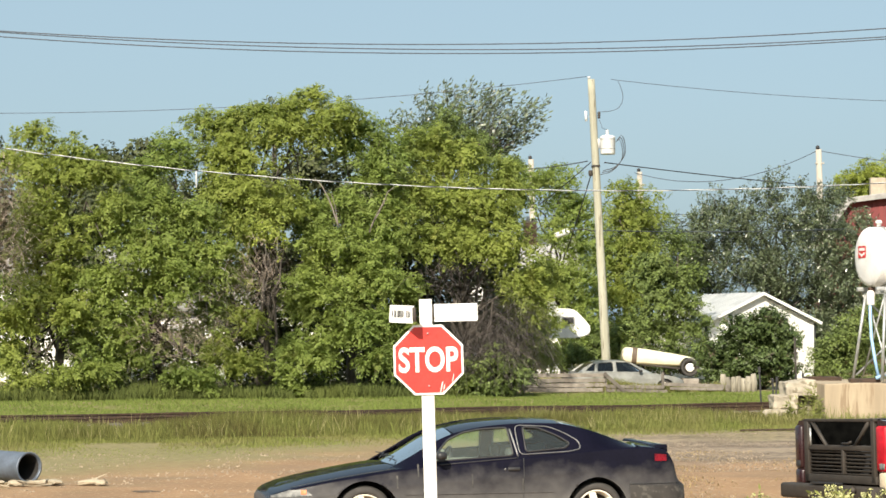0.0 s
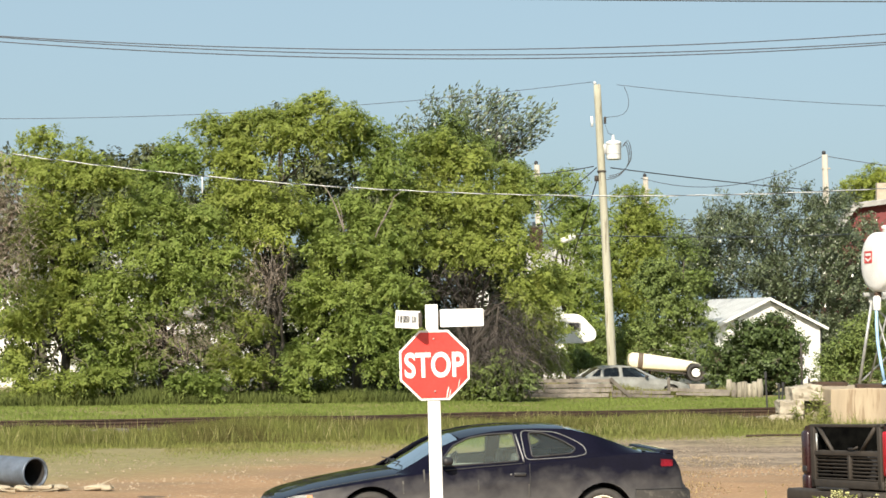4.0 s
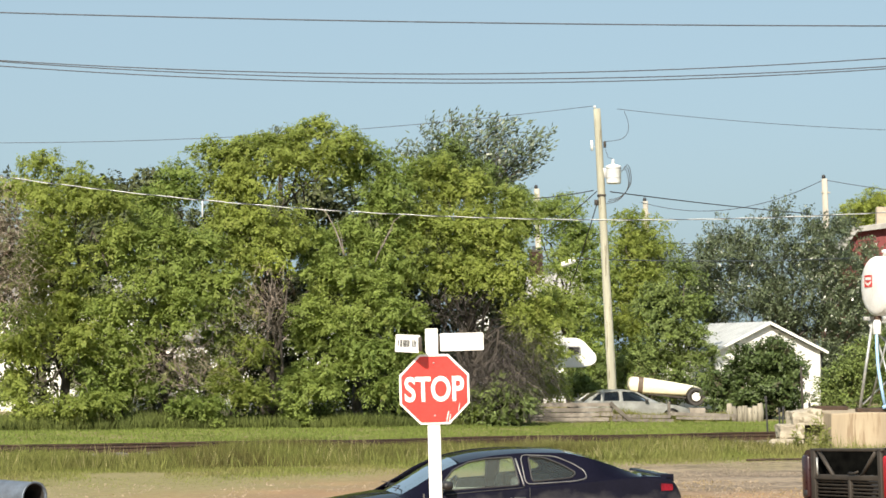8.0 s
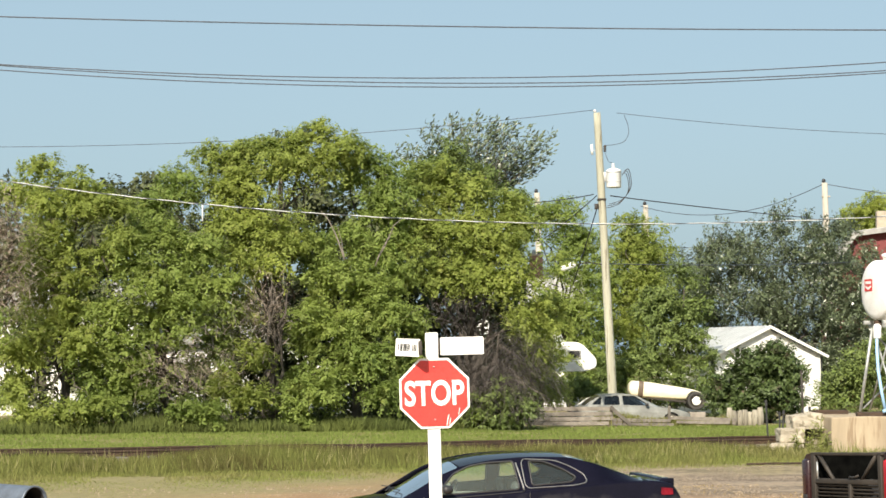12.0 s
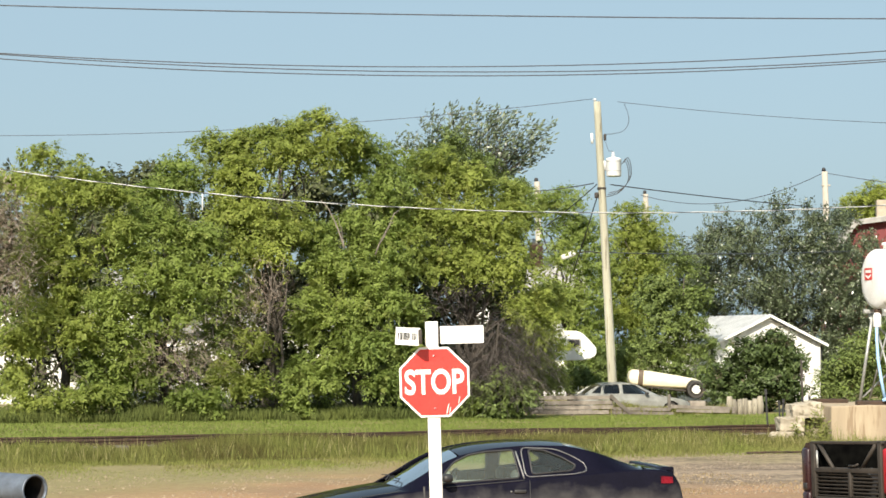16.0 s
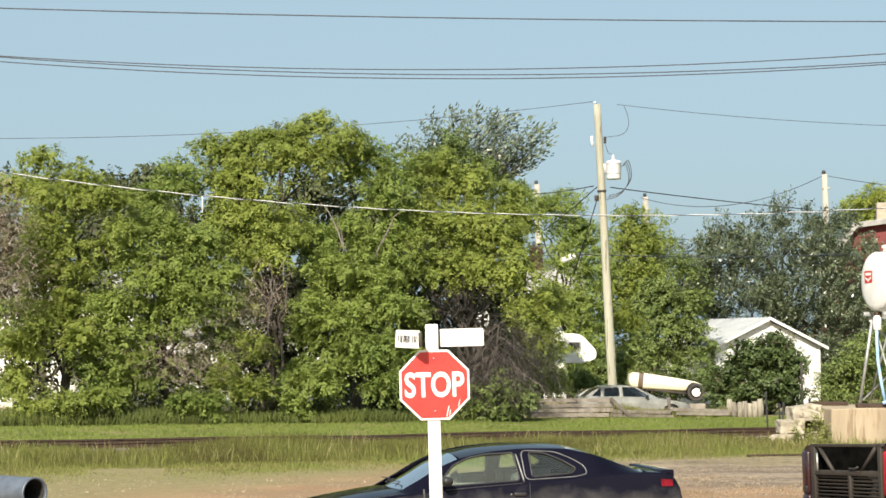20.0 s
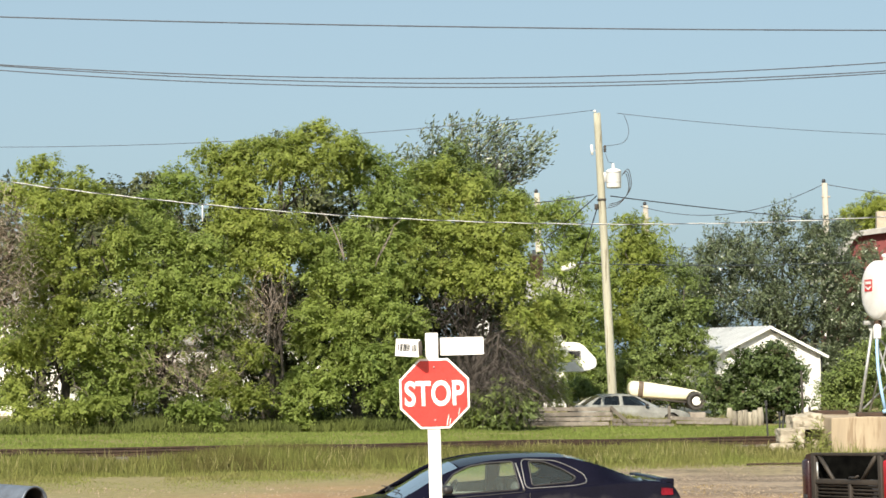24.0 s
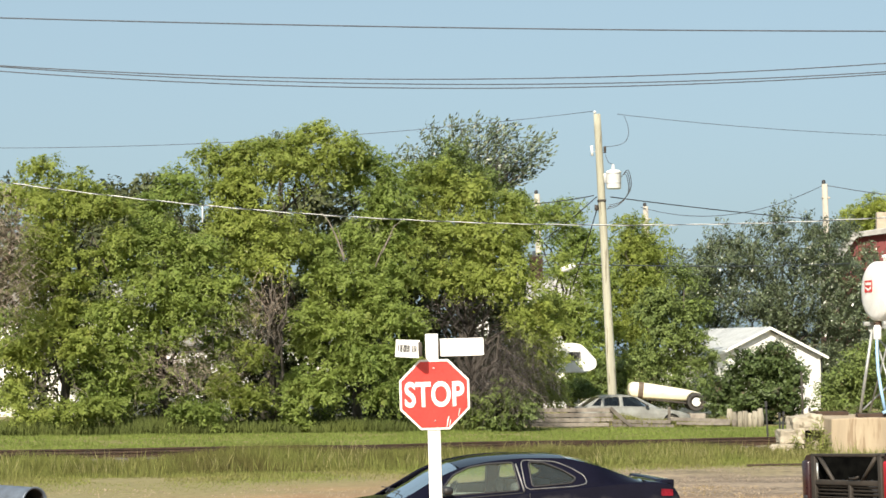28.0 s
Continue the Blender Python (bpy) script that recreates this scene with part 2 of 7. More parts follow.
GREY_TRIM = material("grey_window_trim", (0.22, 0.22, 0.22), (0.15, 0.15, 0.15), 0.4, 10, metal=0.4)
GLASS = glass_material("tinted_car_glass", (0.82, 0.95, 0.84), clear=0.97, film=0.085)
GLASS_MID = glass_material("tinted_quarter_glass", (0.84, 0.92, 0.88), clear=0.96, film=0.035)
GLASS_DARK = glass_material("dark_privacy_glass", (0.12, 0.14, 0.15), clear=0.985)
GLASS_FRONT = glass_material("dusty_windscreen_glass", (0.5, 0.62, 0.62), rough=0.08, clear=0.95, ior=1.33)
LAMP_CLEAR = material("clear_headlight_lens", (0.09, 0.095, 0.095), (0.24, 0.24, 0.23), 0.35, 14, metal=0.0, spec=0.1, bump=0.2)
LAMP_AMBER = material("amber_indicator_lens", (0.5, 0.14, 0.05), (0.6, 0.26, 0.13), 0.6, 22, spec=0.2)
LAMP_DEEP = material("deep_red_tail_lens", (0.2, 0.006, 0.014), (0.07, 0.003, 0.006), 0.3, 9, spec=0.3, bump=0.05)
LAMP_RED = material("red_tail_light_lens", (0.5, 0.012, 0.025), (0.3, 0.008, 0.015), 0.35, 9, spec=0.3, bump=0.05)
DOOR_CARD = material("grey_door_trim", (0.17, 0.18, 0.165), (0.13, 0.14, 0.13), 0.8, 9, bump=0.1)
SEAT = material("grey_seat_cloth", (0.085, 0.095, 0.1), (0.06, 0.068, 0.072), 0.9, 12, bump=0.3)
TRUCK_RED = material("dark_red_truck_paint", (0.028, 0.009, 0.01), (0.02, 0.007, 0.008), 0.3, 3, coat=0.4, bump=0.02)
TRUCK_CREAM = material("cream_truck_paint", (0.6, 0.5, 0.36), (0.52, 0.43, 0.3), 0.4, 3, coat=0.3, bump=0.02)
POLE_WOOD = material("grey_brown_treated_pole_wood", (0.42, 0.405, 0.315), (0.3, 0.29, 0.225), 0.9, 3, bump=0.8, fine=18, streak=22,
                     col3=(0.17, 0.15, 0.11), cover=0.42)
PALE_POLE = material("pale_weathered_pole_wood", (0.46, 0.42, 0.36), (0.34, 0.31, 0.26), 0.85, 3, bump=0.4, streak=10)
TRANSFORMER = material("pale_grey_transformer_enamel", (0.84, 0.85, 0.85), (0.76, 0.77, 0.77), 0.4, 4, bump=0.04)
PORCELAIN = material("glazed_porcelain", (0.6, 0.6, 0.58), (0.5, 0.5, 0.48), 0.25, 9)
WIRE = material("dark_line_wire", (0.05, 0.06, 0.075), (0.075, 0.085, 0.1), 0.6, 20, metal=0.3, bump=0)
PALE_CABLE = material("pale_lashed_cable", (0.62, 0.62, 0.6), (0.45, 0.45, 0.44), 0.4, 3, metal=0.2, bump=0.1)
PICKET_WOOD = material("pale_split_picket_wood", (0.33, 0.3, 0.235), (0.2, 0.18, 0.14), 0.9, 5, bump=0.6, fine=16, streak=7,
                       col3=(0.13, 0.115, 0.09), cover=0.42, per_object=0.2)
FENCE_WOOD = material("silvered_fence_plank", (0.225, 0.2, 0.17), (0.13, 0.112, 0.095), 0.9, 3, bump=0.6, fine=14,
                      col3=(0.13, 0.11, 0.09), cover=0.4, per_object=0.34)
SEDAN_GREY = material("dull_silver_car_paint", (0.29, 0.295, 0.275), (0.2, 0.2, 0.185), 0.45, 3, metal=0.15, coat=0.3, bump=0.02)
CREAM_SHELL = material("cream_fibreglass", (0.8, 0.73, 0.55), (0.72, 0.65, 0.48), 0.45, 3, bump=0.05)
BROWN_BAND = material("brown_stripe_paint", (0.13, 0.09, 0.06), rough=0.6)
RUST = material("rusted_steel", (0.085, 0.052, 0.035), (0.05, 0.034, 0.025), 0.8, 6, metal=0.4, bump=0.4)
CONCRETE = material("stained_pale_concrete", (0.4, 0.325, 0.225), (0.3, 0.235, 0.16), 0.9, 2.2, bump=0.5, fine=7,
                    col3=(0.23, 0.17, 0.11), cover=0.42, streak=9)
BROKEN = material("broken_grey_concrete", (0.43, 0.385, 0.3), (0.3, 0.26, 0.2), 0.95, 3, bump=0.9, fine=7,
                  col3=(0.2, 0.17, 0.12), cover=0.45)
PALE_SLAB = material("pale_broken_slab", (0.42, 0.355, 0.255), (0.3, 0.25, 0.18), 0.95, 5, bump=0.6)
TANK = material("white_fuel_tank_enamel", (0.82, 0.8, 0.79), (0.74, 0.72, 0.7), 0.4, 3, bump=0.04)
BADGE_RED = material("red_badge_paint", (0.6, 0.05, 0.05), rough=0.5)
BADGE_WHITE = material("white_badge_paint", (0.85, 0.83, 0.82), rough=0.5)
GALV = material("galvanised_steel", (0.5, 0.5, 0.48), (0.36, 0.37, 0.37), 0.5, 8, metal=0.6, bump=0.1)
BLUE_HOSE = material("pale_blue_hose", (0.35, 0.55, 0.78), (0.3, 0.48, 0.72), 0.5, 6)
BARN_RED = material("faded_barn_red_boards", (0.2, 0.045, 0.045), (0.14, 0.035, 0.036), 0.85, 3, bump=0.3, streak=8)
ROOF_GREY = material("weathered_grey_shingle", (0.36, 0.35, 0.33), (0.26, 0.25, 0.24), 0.9, 3, bump=0.5, fine=20, per_object=0.12)
BRICK = material("red_brown_brick", (0.27, 0.16, 0.12), (0.2, 0.12, 0.09), 0.9, 6, bump=0.4, per_object=0.2)
BEIGE_BRICK = material("beige_chimney_render", (0.4, 0.34, 0.26), (0.32, 0.27, 0.21), 0.9, 4, bump=0.3)
SIDING = material("white_painted_board_siding", (0.8, 0.79, 0.77), (0.72, 0.7, 0.68), 0.6, 2, bump=0.1, streak=5)
METAL_ROOF = material("pale_ribbed_metal_roof", (0.55, 0.56, 0.56), (0.46, 0.47, 0.47), 0.45, 2, metal=0.4, bump=0.05)
CULVERT = material("blue_grey_culvert_steel", (0.19, 0.225, 0.28), (0.13, 0.15, 0.185), 0.5, 5, metal=0.5, bump=0.1)
# near-black colour: the shade inside the pipe is put into its lining
PIPE_SHADE = material("shade_dark_pipe_inside", (0.035, 0.03, 0.028), (0.02, 0.018, 0.017), 0.9, 6, bump=0.3)
BARK = material("grey_brown_bark", (0.105, 0.09, 0.075), (0.06, 0.05, 0.042), 0.95, 7, bump=0.9, fine=25, streak=5)
PALE_BARK = material("bare_pale_branch_wood", (0.24, 0.205, 0.17), (0.15, 0.13, 0.11), 0.95, 7, bump=0.6, streak=5)
LEAF = material("maple_leaf_green", (0.315, 0.365, 0.084), (0.22, 0.275, 0.066), 0.6, 0.35, bump=0, island=0.17, thin=0.5, fine=2.2,
                col3=(0.33, 0.36, 0.095), cover=0.42, spec=0.25)
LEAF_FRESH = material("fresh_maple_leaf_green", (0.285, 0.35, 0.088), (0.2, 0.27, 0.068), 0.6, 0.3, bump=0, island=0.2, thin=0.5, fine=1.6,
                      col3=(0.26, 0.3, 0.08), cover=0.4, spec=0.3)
# deep green; also carries the shade put into the inner filler trees
LEAF_DEEP_AND_SHADE = material("deep_green_and_shade_leaf", (0.115, 0.13, 0.058), (0.085, 0.098, 0.045), 0.6, 0.5, bump=0, island=0.4, thin=0.25, fine=2.0,
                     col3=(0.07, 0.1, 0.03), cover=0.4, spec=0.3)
LEAF_MID = material("mid_green_leaf", (0.16, 0.205, 0.058), (0.12, 0.165, 0.046), 0.6, 0.5, bump=0, island=0.4, thin=0.25, fine=2.0,
                    col3=(0.15, 0.2, 0.035), cover=0.4, spec=0.3)
LEAF_GREY = material("silvery_poplar_leaf", (0.125, 0.155, 0.08), (0.08, 0.102, 0.052), 0.32, 0.6, bump=0, island=0.5, thin=0.25, fine=6,
                     col3=(0.3, 0.32, 0.26), cover=0.39, spec=0.6)
WILLOW_LEAF = material("pale_willow_leaf", (0.115, 0.145, 0.08), (0.075, 0.1, 0.052), 0.36, 0.6, bump=0, island=0.55, thin=0.2, fine=7,
                      col3=(0.33, 0.35, 0.29), cover=0.4, spec=0.5)
LEAF_YELLOW = material("yellow_green_leaf", (0.31, 0.35, 0.07), (0.24, 0.29, 0.06), 0.6, 0.6, bump=0, island=0.3, thin=0.35, spec=0.2)
BUSH_LEAF = material("lilac_leaf_green", (0.085, 0.12, 0.035), (0.06, 0.09, 0.026), 0.55, 0.8, bump=0, island=0.4, thin=0.2, fine=2.5,
                     col3=(0.11, 0.085, 0.06), cover=0.4, spec=0.4)
# paler copy of TWIG: sunlight on the open tangles put into the colour
PALE_TWIG = material("pale_sunlit_dead_twig", (0.38, 0.31, 0.25), (0.25, 0.2, 0.165), 0.95, 1.5, bump=0, island=0.35)
TWIG = material("dead_twig_brown", (0.11, 0.092, 0.08), (0.065, 0.055, 0.05), 0.95, 1.5, bump=0, island=0.35)
GRASS = material("bright_mown_grass", (0.165, 0.21, 0.05), (0.14, 0.18, 0.043), 0.8, 0.25, bump=0, island=0.3, thin=0.25, spec=0.2)
TALL_GRASS = material("brown_green_tall_grass", (0.15, 0.165, 0.044), (0.1, 0.092, 0.03), 0.85, 0.3, bump=0, island=0.35, thin=0.2, spec=0.2)
EDGE_GRASS = material("fresh_green_edge_grass", (0.17, 0.2, 0.05), (0.2, 0.19, 0.07), 0.85, 0.4, bump=0, island=0.35, thin=0.25, spec=0.2)
TREE_EDGE = material("dark_green_edge_weeds", (0.13, 0.155, 0.042), (0.09, 0.112, 0.032), 0.85, 0.5, bump=0, island=0.35, thin=0.25, spec=0.2)
STUBBLE = material("dry_earth_stubble", (0.3, 0.225, 0.115), (0.21, 0.155, 0.08), 0.95, 1.5, bump=0, island=0.5, thin=0.1, spec=0.1)
STRAW = material("pale_seed_straw", (0.34, 0.31, 0.15), (0.28, 0.26, 0.12), 0.9, 1, bump=0, island=0.3, thin=0.2, spec=0.2)
SOIL = material("dark_oily_soil", (0.12, 0.085, 0.055), (0.08, 0.058, 0.04), 0.95, 9, bump=0.6)
GRAVEL = material("pale_gravel_stone", (0.33, 0.26, 0.185), (0.24, 0.18, 0.125), 0.95, 3, bump=0.2, island=0.35)
YARD_STONE = material("grey_brown_yard_stone", (0.24, 0.19, 0.14), (0.17, 0.135, 0.1), 0.95, 3, bump=0.2, island=0.4)
FLOWER = material("pale_yellow_weed_flower", (0.5, 0.49, 0.23), (0.4, 0.4, 0.18), 0.8, 4, bump=0, island=0.25, thin=0.2)


def ground_material():
    """Reddish dry earth near the road, grassed over towards the trees; the border wanders with the noise."""
    m = material("dry_earth_and_turf", (0.315, 0.185, 0.092), (0.235, 0.14, 0.07), 0.95, 0.6, bump=0.7, fine=13,
                 col3=(0.4, 0.3, 0.185), cover=0.4)
    nt = m.node_tree
    bsdf = nt.nodes["Principled BSDF"]
    old = bsdf.inputs["Base Color"].links[0].from_socket
    co = nt.nodes.new("ShaderNodeTexCoord")
    sp = nt.nodes.new("ShaderNodeSeparateXYZ")
    link(nt, co.outputs["Object"], sp.inputs[0])
    nz = nt.nodes.new("ShaderNodeTexNoise")
    nz.inputs["Scale"].default_value, nz.inputs["Detail"].default_value = 0.35, 8
    link(nt, co.outputs["Object"], nz.inputs["Vector"])
    fine = nt.nodes.new("ShaderNodeTexNoise")
    fine.inputs["Scale"].default_value, fine.inputs["Detail"].default_value = 5.0, 6
    link(nt, co.outputs["Object"], fine.inputs["Vector"])

    def math_node(op, a, b):
        n = nt.nodes.new("ShaderNodeMath")
        n.operation = op
        for k, v in enumerate((a, b)):
            if isinstance(v, (int, float)):
                n.inputs[k].default_value = v
            else:
                link(nt, v, n.inputs[k])
        return n.outputs[0]
    # distance beyond the skewed turf border
    lateral = math_node("ADD", math_node("MULTIPLY", math_node("MINIMUM", sp.outputs[0], 0.0), -1.3),
                        math_node("MULTIPLY", math_node("MAXIMUM", sp.outputs[0], 0.0), -0.6))
    d = math_node("ADD", sp.outputs[1], lateral)
    d = math_node("ADD", d, math_node("MULTIPLY", nz.outputs[0], 9.0))
    d = math_node("ADD", d, math_node("MULTIPLY", fine.outputs[0], 5.0))
    mr = nt.nodes.new("ShaderNodeMapRange")
    mr.inputs["From Min"].default_value, mr.inputs["From Max"].default_value = 42.5, 48.5
    link(nt, d, mr.inputs[0])
    patch = nt.nodes.new("ShaderNodeTexNoise")
    patch.inputs["Scale"].default_value, patch.inputs["Detail"].default_value = 0.9, 5
    stretch = nt.nodes.new("ShaderNodeMapping")
    stretch.inputs["Scale"].default_value = (0.3, 1.0, 1.0)
    link(nt, co.outputs["Object"], stretch.inputs[0])
    link(nt, stretch.outputs[0], patch.inputs["Vector"])
    pr = nt.nodes.new("ShaderNodeMapRange")
    pr.inputs["From Min"].default_value, pr.inputs["From Max"].default_value, pr.inputs["To Max"].default_value = 0.5, 0.7, 0.65
    link(nt, patch.outputs[0], pr.inputs[0])
    damp = nt.nodes.new("ShaderNodeMix")
    damp.data_type = "RGBA"
    link(nt, pr.outputs[0], damp.inputs[0])
    link(nt, old, damp.inputs[6])
    damp.inputs[7].default_value = (0.185, 0.127, 0.077, 1)
    old = damp.outputs[2]
    # greyer crushed stone over the yard beyond the tracks of cars
    far = math_node("ADD", sp.outputs[1], math_node("MULTIPLY", nz.outputs[0], 5.0))
    wide = math_node("ADD", sp.outputs[0], math_node("MULTIPLY", fine.outputs[0], 3.0))
    ya, yb = nt.nodes.new("ShaderNodeMapRange"), nt.nodes.new("ShaderNodeMapRange")
    ya.inputs["From Min"].default_value, ya.inputs["From Max"].default_value = 35.2, 37.2
    yb.inputs["From Min"].default_value, yb.inputs["From Max"].default_value, yb.inputs["To Max"].default_value = 2.2, 5.0, 0.85
    link(nt, far, ya.inputs[0])
    link(nt, wide, yb.inputs[0])
    yard = nt.nodes.new("ShaderNodeMix")
    yard.data_type = "RGBA"
    link(nt, math_node("MULTIPLY", ya.outputs[0], yb.outputs[0]), yard.inputs[0])
    grit = nt.nodes.new("ShaderNodeValToRGB")
    grit.color_ramp.elements[0].color, grit.color_ramp.elements[1].color = (0.085, 0.068, 0.052, 1), (0.3, 0.235, 0.165, 1)
    grit.color_ramp.elements[0].position, grit.color_ramp.elements[1].position = 0.41, 0.58
    link(nt, math_node("ADD", math_node("MULTIPLY", patch.outputs[0], 0.55), math_node("MULTIPLY", fine.outputs[0], 0.45)), grit.inputs[0])
    link(nt, old, yard.inputs[6])
    link(nt, grit.outputs[0], yard.inputs[7])
    old = yard.outputs[2]
    turf = nt.nodes.new("ShaderNodeValToRGB")
    turf.color_ramp.elements[0].color, turf.color_ramp.elements[1].color = (0.175, 0.15, 0.06, 1), (0.235, 0.195, 0.085, 1)
    turf.color_ramp.elements[0].position, turf.color_ramp.elements[1].position = 0.4, 0.62
    link(nt, fine.outputs[0], turf.inputs[0])
    mx = nt.nodes.new("ShaderNodeMix")
    mx.data_type = "RGBA"
    link(nt, mr.outputs[0], mx.inputs[0])
    link(nt, old, mx.inputs[6])
    link(nt, turf.outputs[0], mx.inputs[7])
    link(nt, mx.outputs[2], bsdf.inputs["Base Color"])
    return m


EARTH = ground_material()


# ---------- land ----------
def track_line(x):
    """Where the railway runs across the view."""
    return 47.3 + 0.42 * x


def ground_z(x, y):
    s = y - track_line(x)
    ridge = 0.09 * math.exp(-((y - 39.6 - 0.25 * x) / 0.7) ** 2) * max(0.0, noise.noise((x * 0.6, y * 0.6, 2)) + 0.35) * min(1, max(0, x - 2))
    bank = ridge + 0.05 * math.exp(-(s / 2.2) ** 2)
    dip = -0.42 * math.exp(-(((x - 6.0) / 4.0) ** 2 + ((y - 73.5) / 2.2) ** 2))
    return bank + dip + 0.03 * noise.noise((x * 0.25, y * 0.25, 0)) + 0.012 * noise.noise((x * 1.3, y * 1.3, 5))


def build_ground():
    xs = sorted(set([-3000, -800, -250, -90, -50] + [round(-34 + 0.5 * i, 2) for i in range(137)] + [50, 90, 250, 800, 3000]))
    ys = sorted(set([-400, -60, -20, 0, 8] + [round(14 + 0.5 * i, 2) for i in range(173)] + [115, 140, 200, 400, 1000, 3500]))
    verts = [(x, y, ground_z(x, y) if abs(x) < 60 and y < 130 else 0.0) for y in ys for x in xs]
    n = len(xs)
    faces = [(j * n + i, j * n + i + 1, (j + 1) * n + i + 1, (j + 1) * n + i) for j in range(len(ys) - 1) for i in range(n - 1)]
    tagged(raw("ground", verts, faces, EARTH, smooth=True), "dry reddish earth merging into rough grass", "ground", kind="structure")


build_ground()


def quads(name, pos, nrm, tan, length, width, mat, parent=None, label="", bend=None):
    """Many small separate leaf quads as one mesh: base points, normals, growth directions, sizes."""
    n = len(pos)
    side = np.cross(nrm, tan)
    side /= np.linalg.norm(side, axis=1, keepdims=True) + 1e-9
    L, W = length[:, None], width[:, None]
    mid = pos + tan * L * 0.45
    tip = pos + tan * L
    if bend is not None:
        tip = tip + bend
    verts = np.stack([pos, mid + side * W * 0.5, tip, mid - side * W * 0.5], axis=1).reshape(-1, 3)
    me = bpy.data.meshes.new(name)
    me.vertices.add(4 * n)
    me.vertices.foreach_set("co", verts.astype(np.float32).ravel())
    me.loops.add(4 * n)
    me.loops.foreach_set("vertex_index", np.arange(4 * n, dtype=np.int32))
    me.polygons.add(n)
    me.polygons.foreach_set("loop_start", np.arange(0, 4 * n, 4, dtype=np.int32))
    me.update(calc_edges=True)
    me.materials.append(mat)
    ob = new(name, me)
    ob.parent = parent
    if label:
        ob["label"] = label
    return ob


def unit(a):
    return a / (np.linalg.norm(a, axis=1, keepdims=True) + 1e-9)


def crown(name, lobes, mat, parent, rng, dense=30.0, per=15, leaf=0.15, slim=0.45, length=0.6, rise=0.1, droop=0.5, spread=0.1,
          wind=(0, 0, 0), broken=True, rim=0.0, origin=(0, 0, 0), fill=0.45, dome=0.7, loose=0.34, split=(7, 4.5), size=(0.24, 0.24)):
    """Leafy sprays over the lobes (x, y, z, radius): each spray is a short arching twig set with leaves.
    broken: the lobes fall apart into smaller domed masses with hollows under them; rim: share of sprays that stand clear of the outline."""
    masses = []
    for x, y, z, r in lobes:
        if not broken or r < 0.5:
            masses.append((x, y, z, r))
            continue
        for _ in range(int(split[0] + split[1] * r)):
            d = unit(rng.normal(size=(1, 3)))[0]
            q = r * (0.3 + 0.6 * rng.random())
            masses.append((x + d[0] * q, y + d[1] * q, z + d[2] * q * 0.95, max(0.22, r * (size[0] + size[1] * rng.random()))))
    P, N, T, S = [], [], [], []
    for x, y, z, r in masses:
        k = int(dense * r * r) + 3
        d = unit(rng.normal(size=(k, 3)))
        d[:, 2] = np.where((d[:, 2] < -0.15) & (rng.random(k) < dome), -d[:, 2], d[:, 2])
        q = r * (fill + (1 - fill) * rng.random((k, 1)) ** 0.6)
        q = np.where(rng.random((k, 1)) < rim, r * (1.0 + 0.25 * rng.random((k, 1))), q)
        start = np.array((x, y, z)) + d * q * np.array((1.12, 1.0, 0.9))
        way = unit(d * 0.8 + np.array((0, 0, rise)) + np.array(wind) + rng.normal(size=(k, 3)) * 0.45)
        L = length * (0.55 + 0.8 * rng.random((k, 1)))
        t = rng.random((k, per, 1))
        at = start[:, None] + way[:, None] * (L[:, None] * t) - np.array((0, 0, 1.0)) * (droop * L[:, None] * t * t)
        at = at + rng.normal(size=(k, per, 3)) * spread * (1.1 - 0.6 * t)
        n = k * per
        out = np.repeat(d, per, axis=0)
        lay = unit(out * 0.7 + np.array((0, -0.1, 0.55)) + np.repeat(rng.normal(size=(k, 3)) * 0.28, per, axis=0) + rng.normal(size=(n, 3)) * loose)
        grow = np.repeat(way, per, axis=0) * 0.8 + rng.normal(size=(n, 3)) * 0.7 + np.array((0, 0, -0.4 if droop > 0.2 else 0.3))
        P.append(at.reshape(-1, 3))
        N.append(lay)
        T.append(grow)
        S.append(leaf * (0.6 + 0.75 * rng.random(n)))
    P, N, T, S = np.concatenate(P), np.concatenate(N), np.concatenate(T), np.concatenate(S)
    keep = P[:, 2] > 0.12
    P, N, T, S = P[keep], N[keep], T[keep], S[keep]
    T = unit(T - N * np.sum(T * N, axis=1, keepdims=True))
    return quads(name, P - np.array(origin), N, T, S, S * slim, mat, parent)


def limb_points(a, b, rng, wobble=0.25, n=7):
    a, b = np.array(a, float), np.array(b, float)
    L = np.linalg.norm(b - a)
    pts = []
    for i in range(n + 1):
        t = i / n
        p = a + (b - a) * t + rng.normal(size=3) * wobble * 0.12 * L * math.sin(math.pi * t)
        p[2] += 0.12 * L * math.sin(math.pi * t)
        pts.append(tuple(p))
    return pts


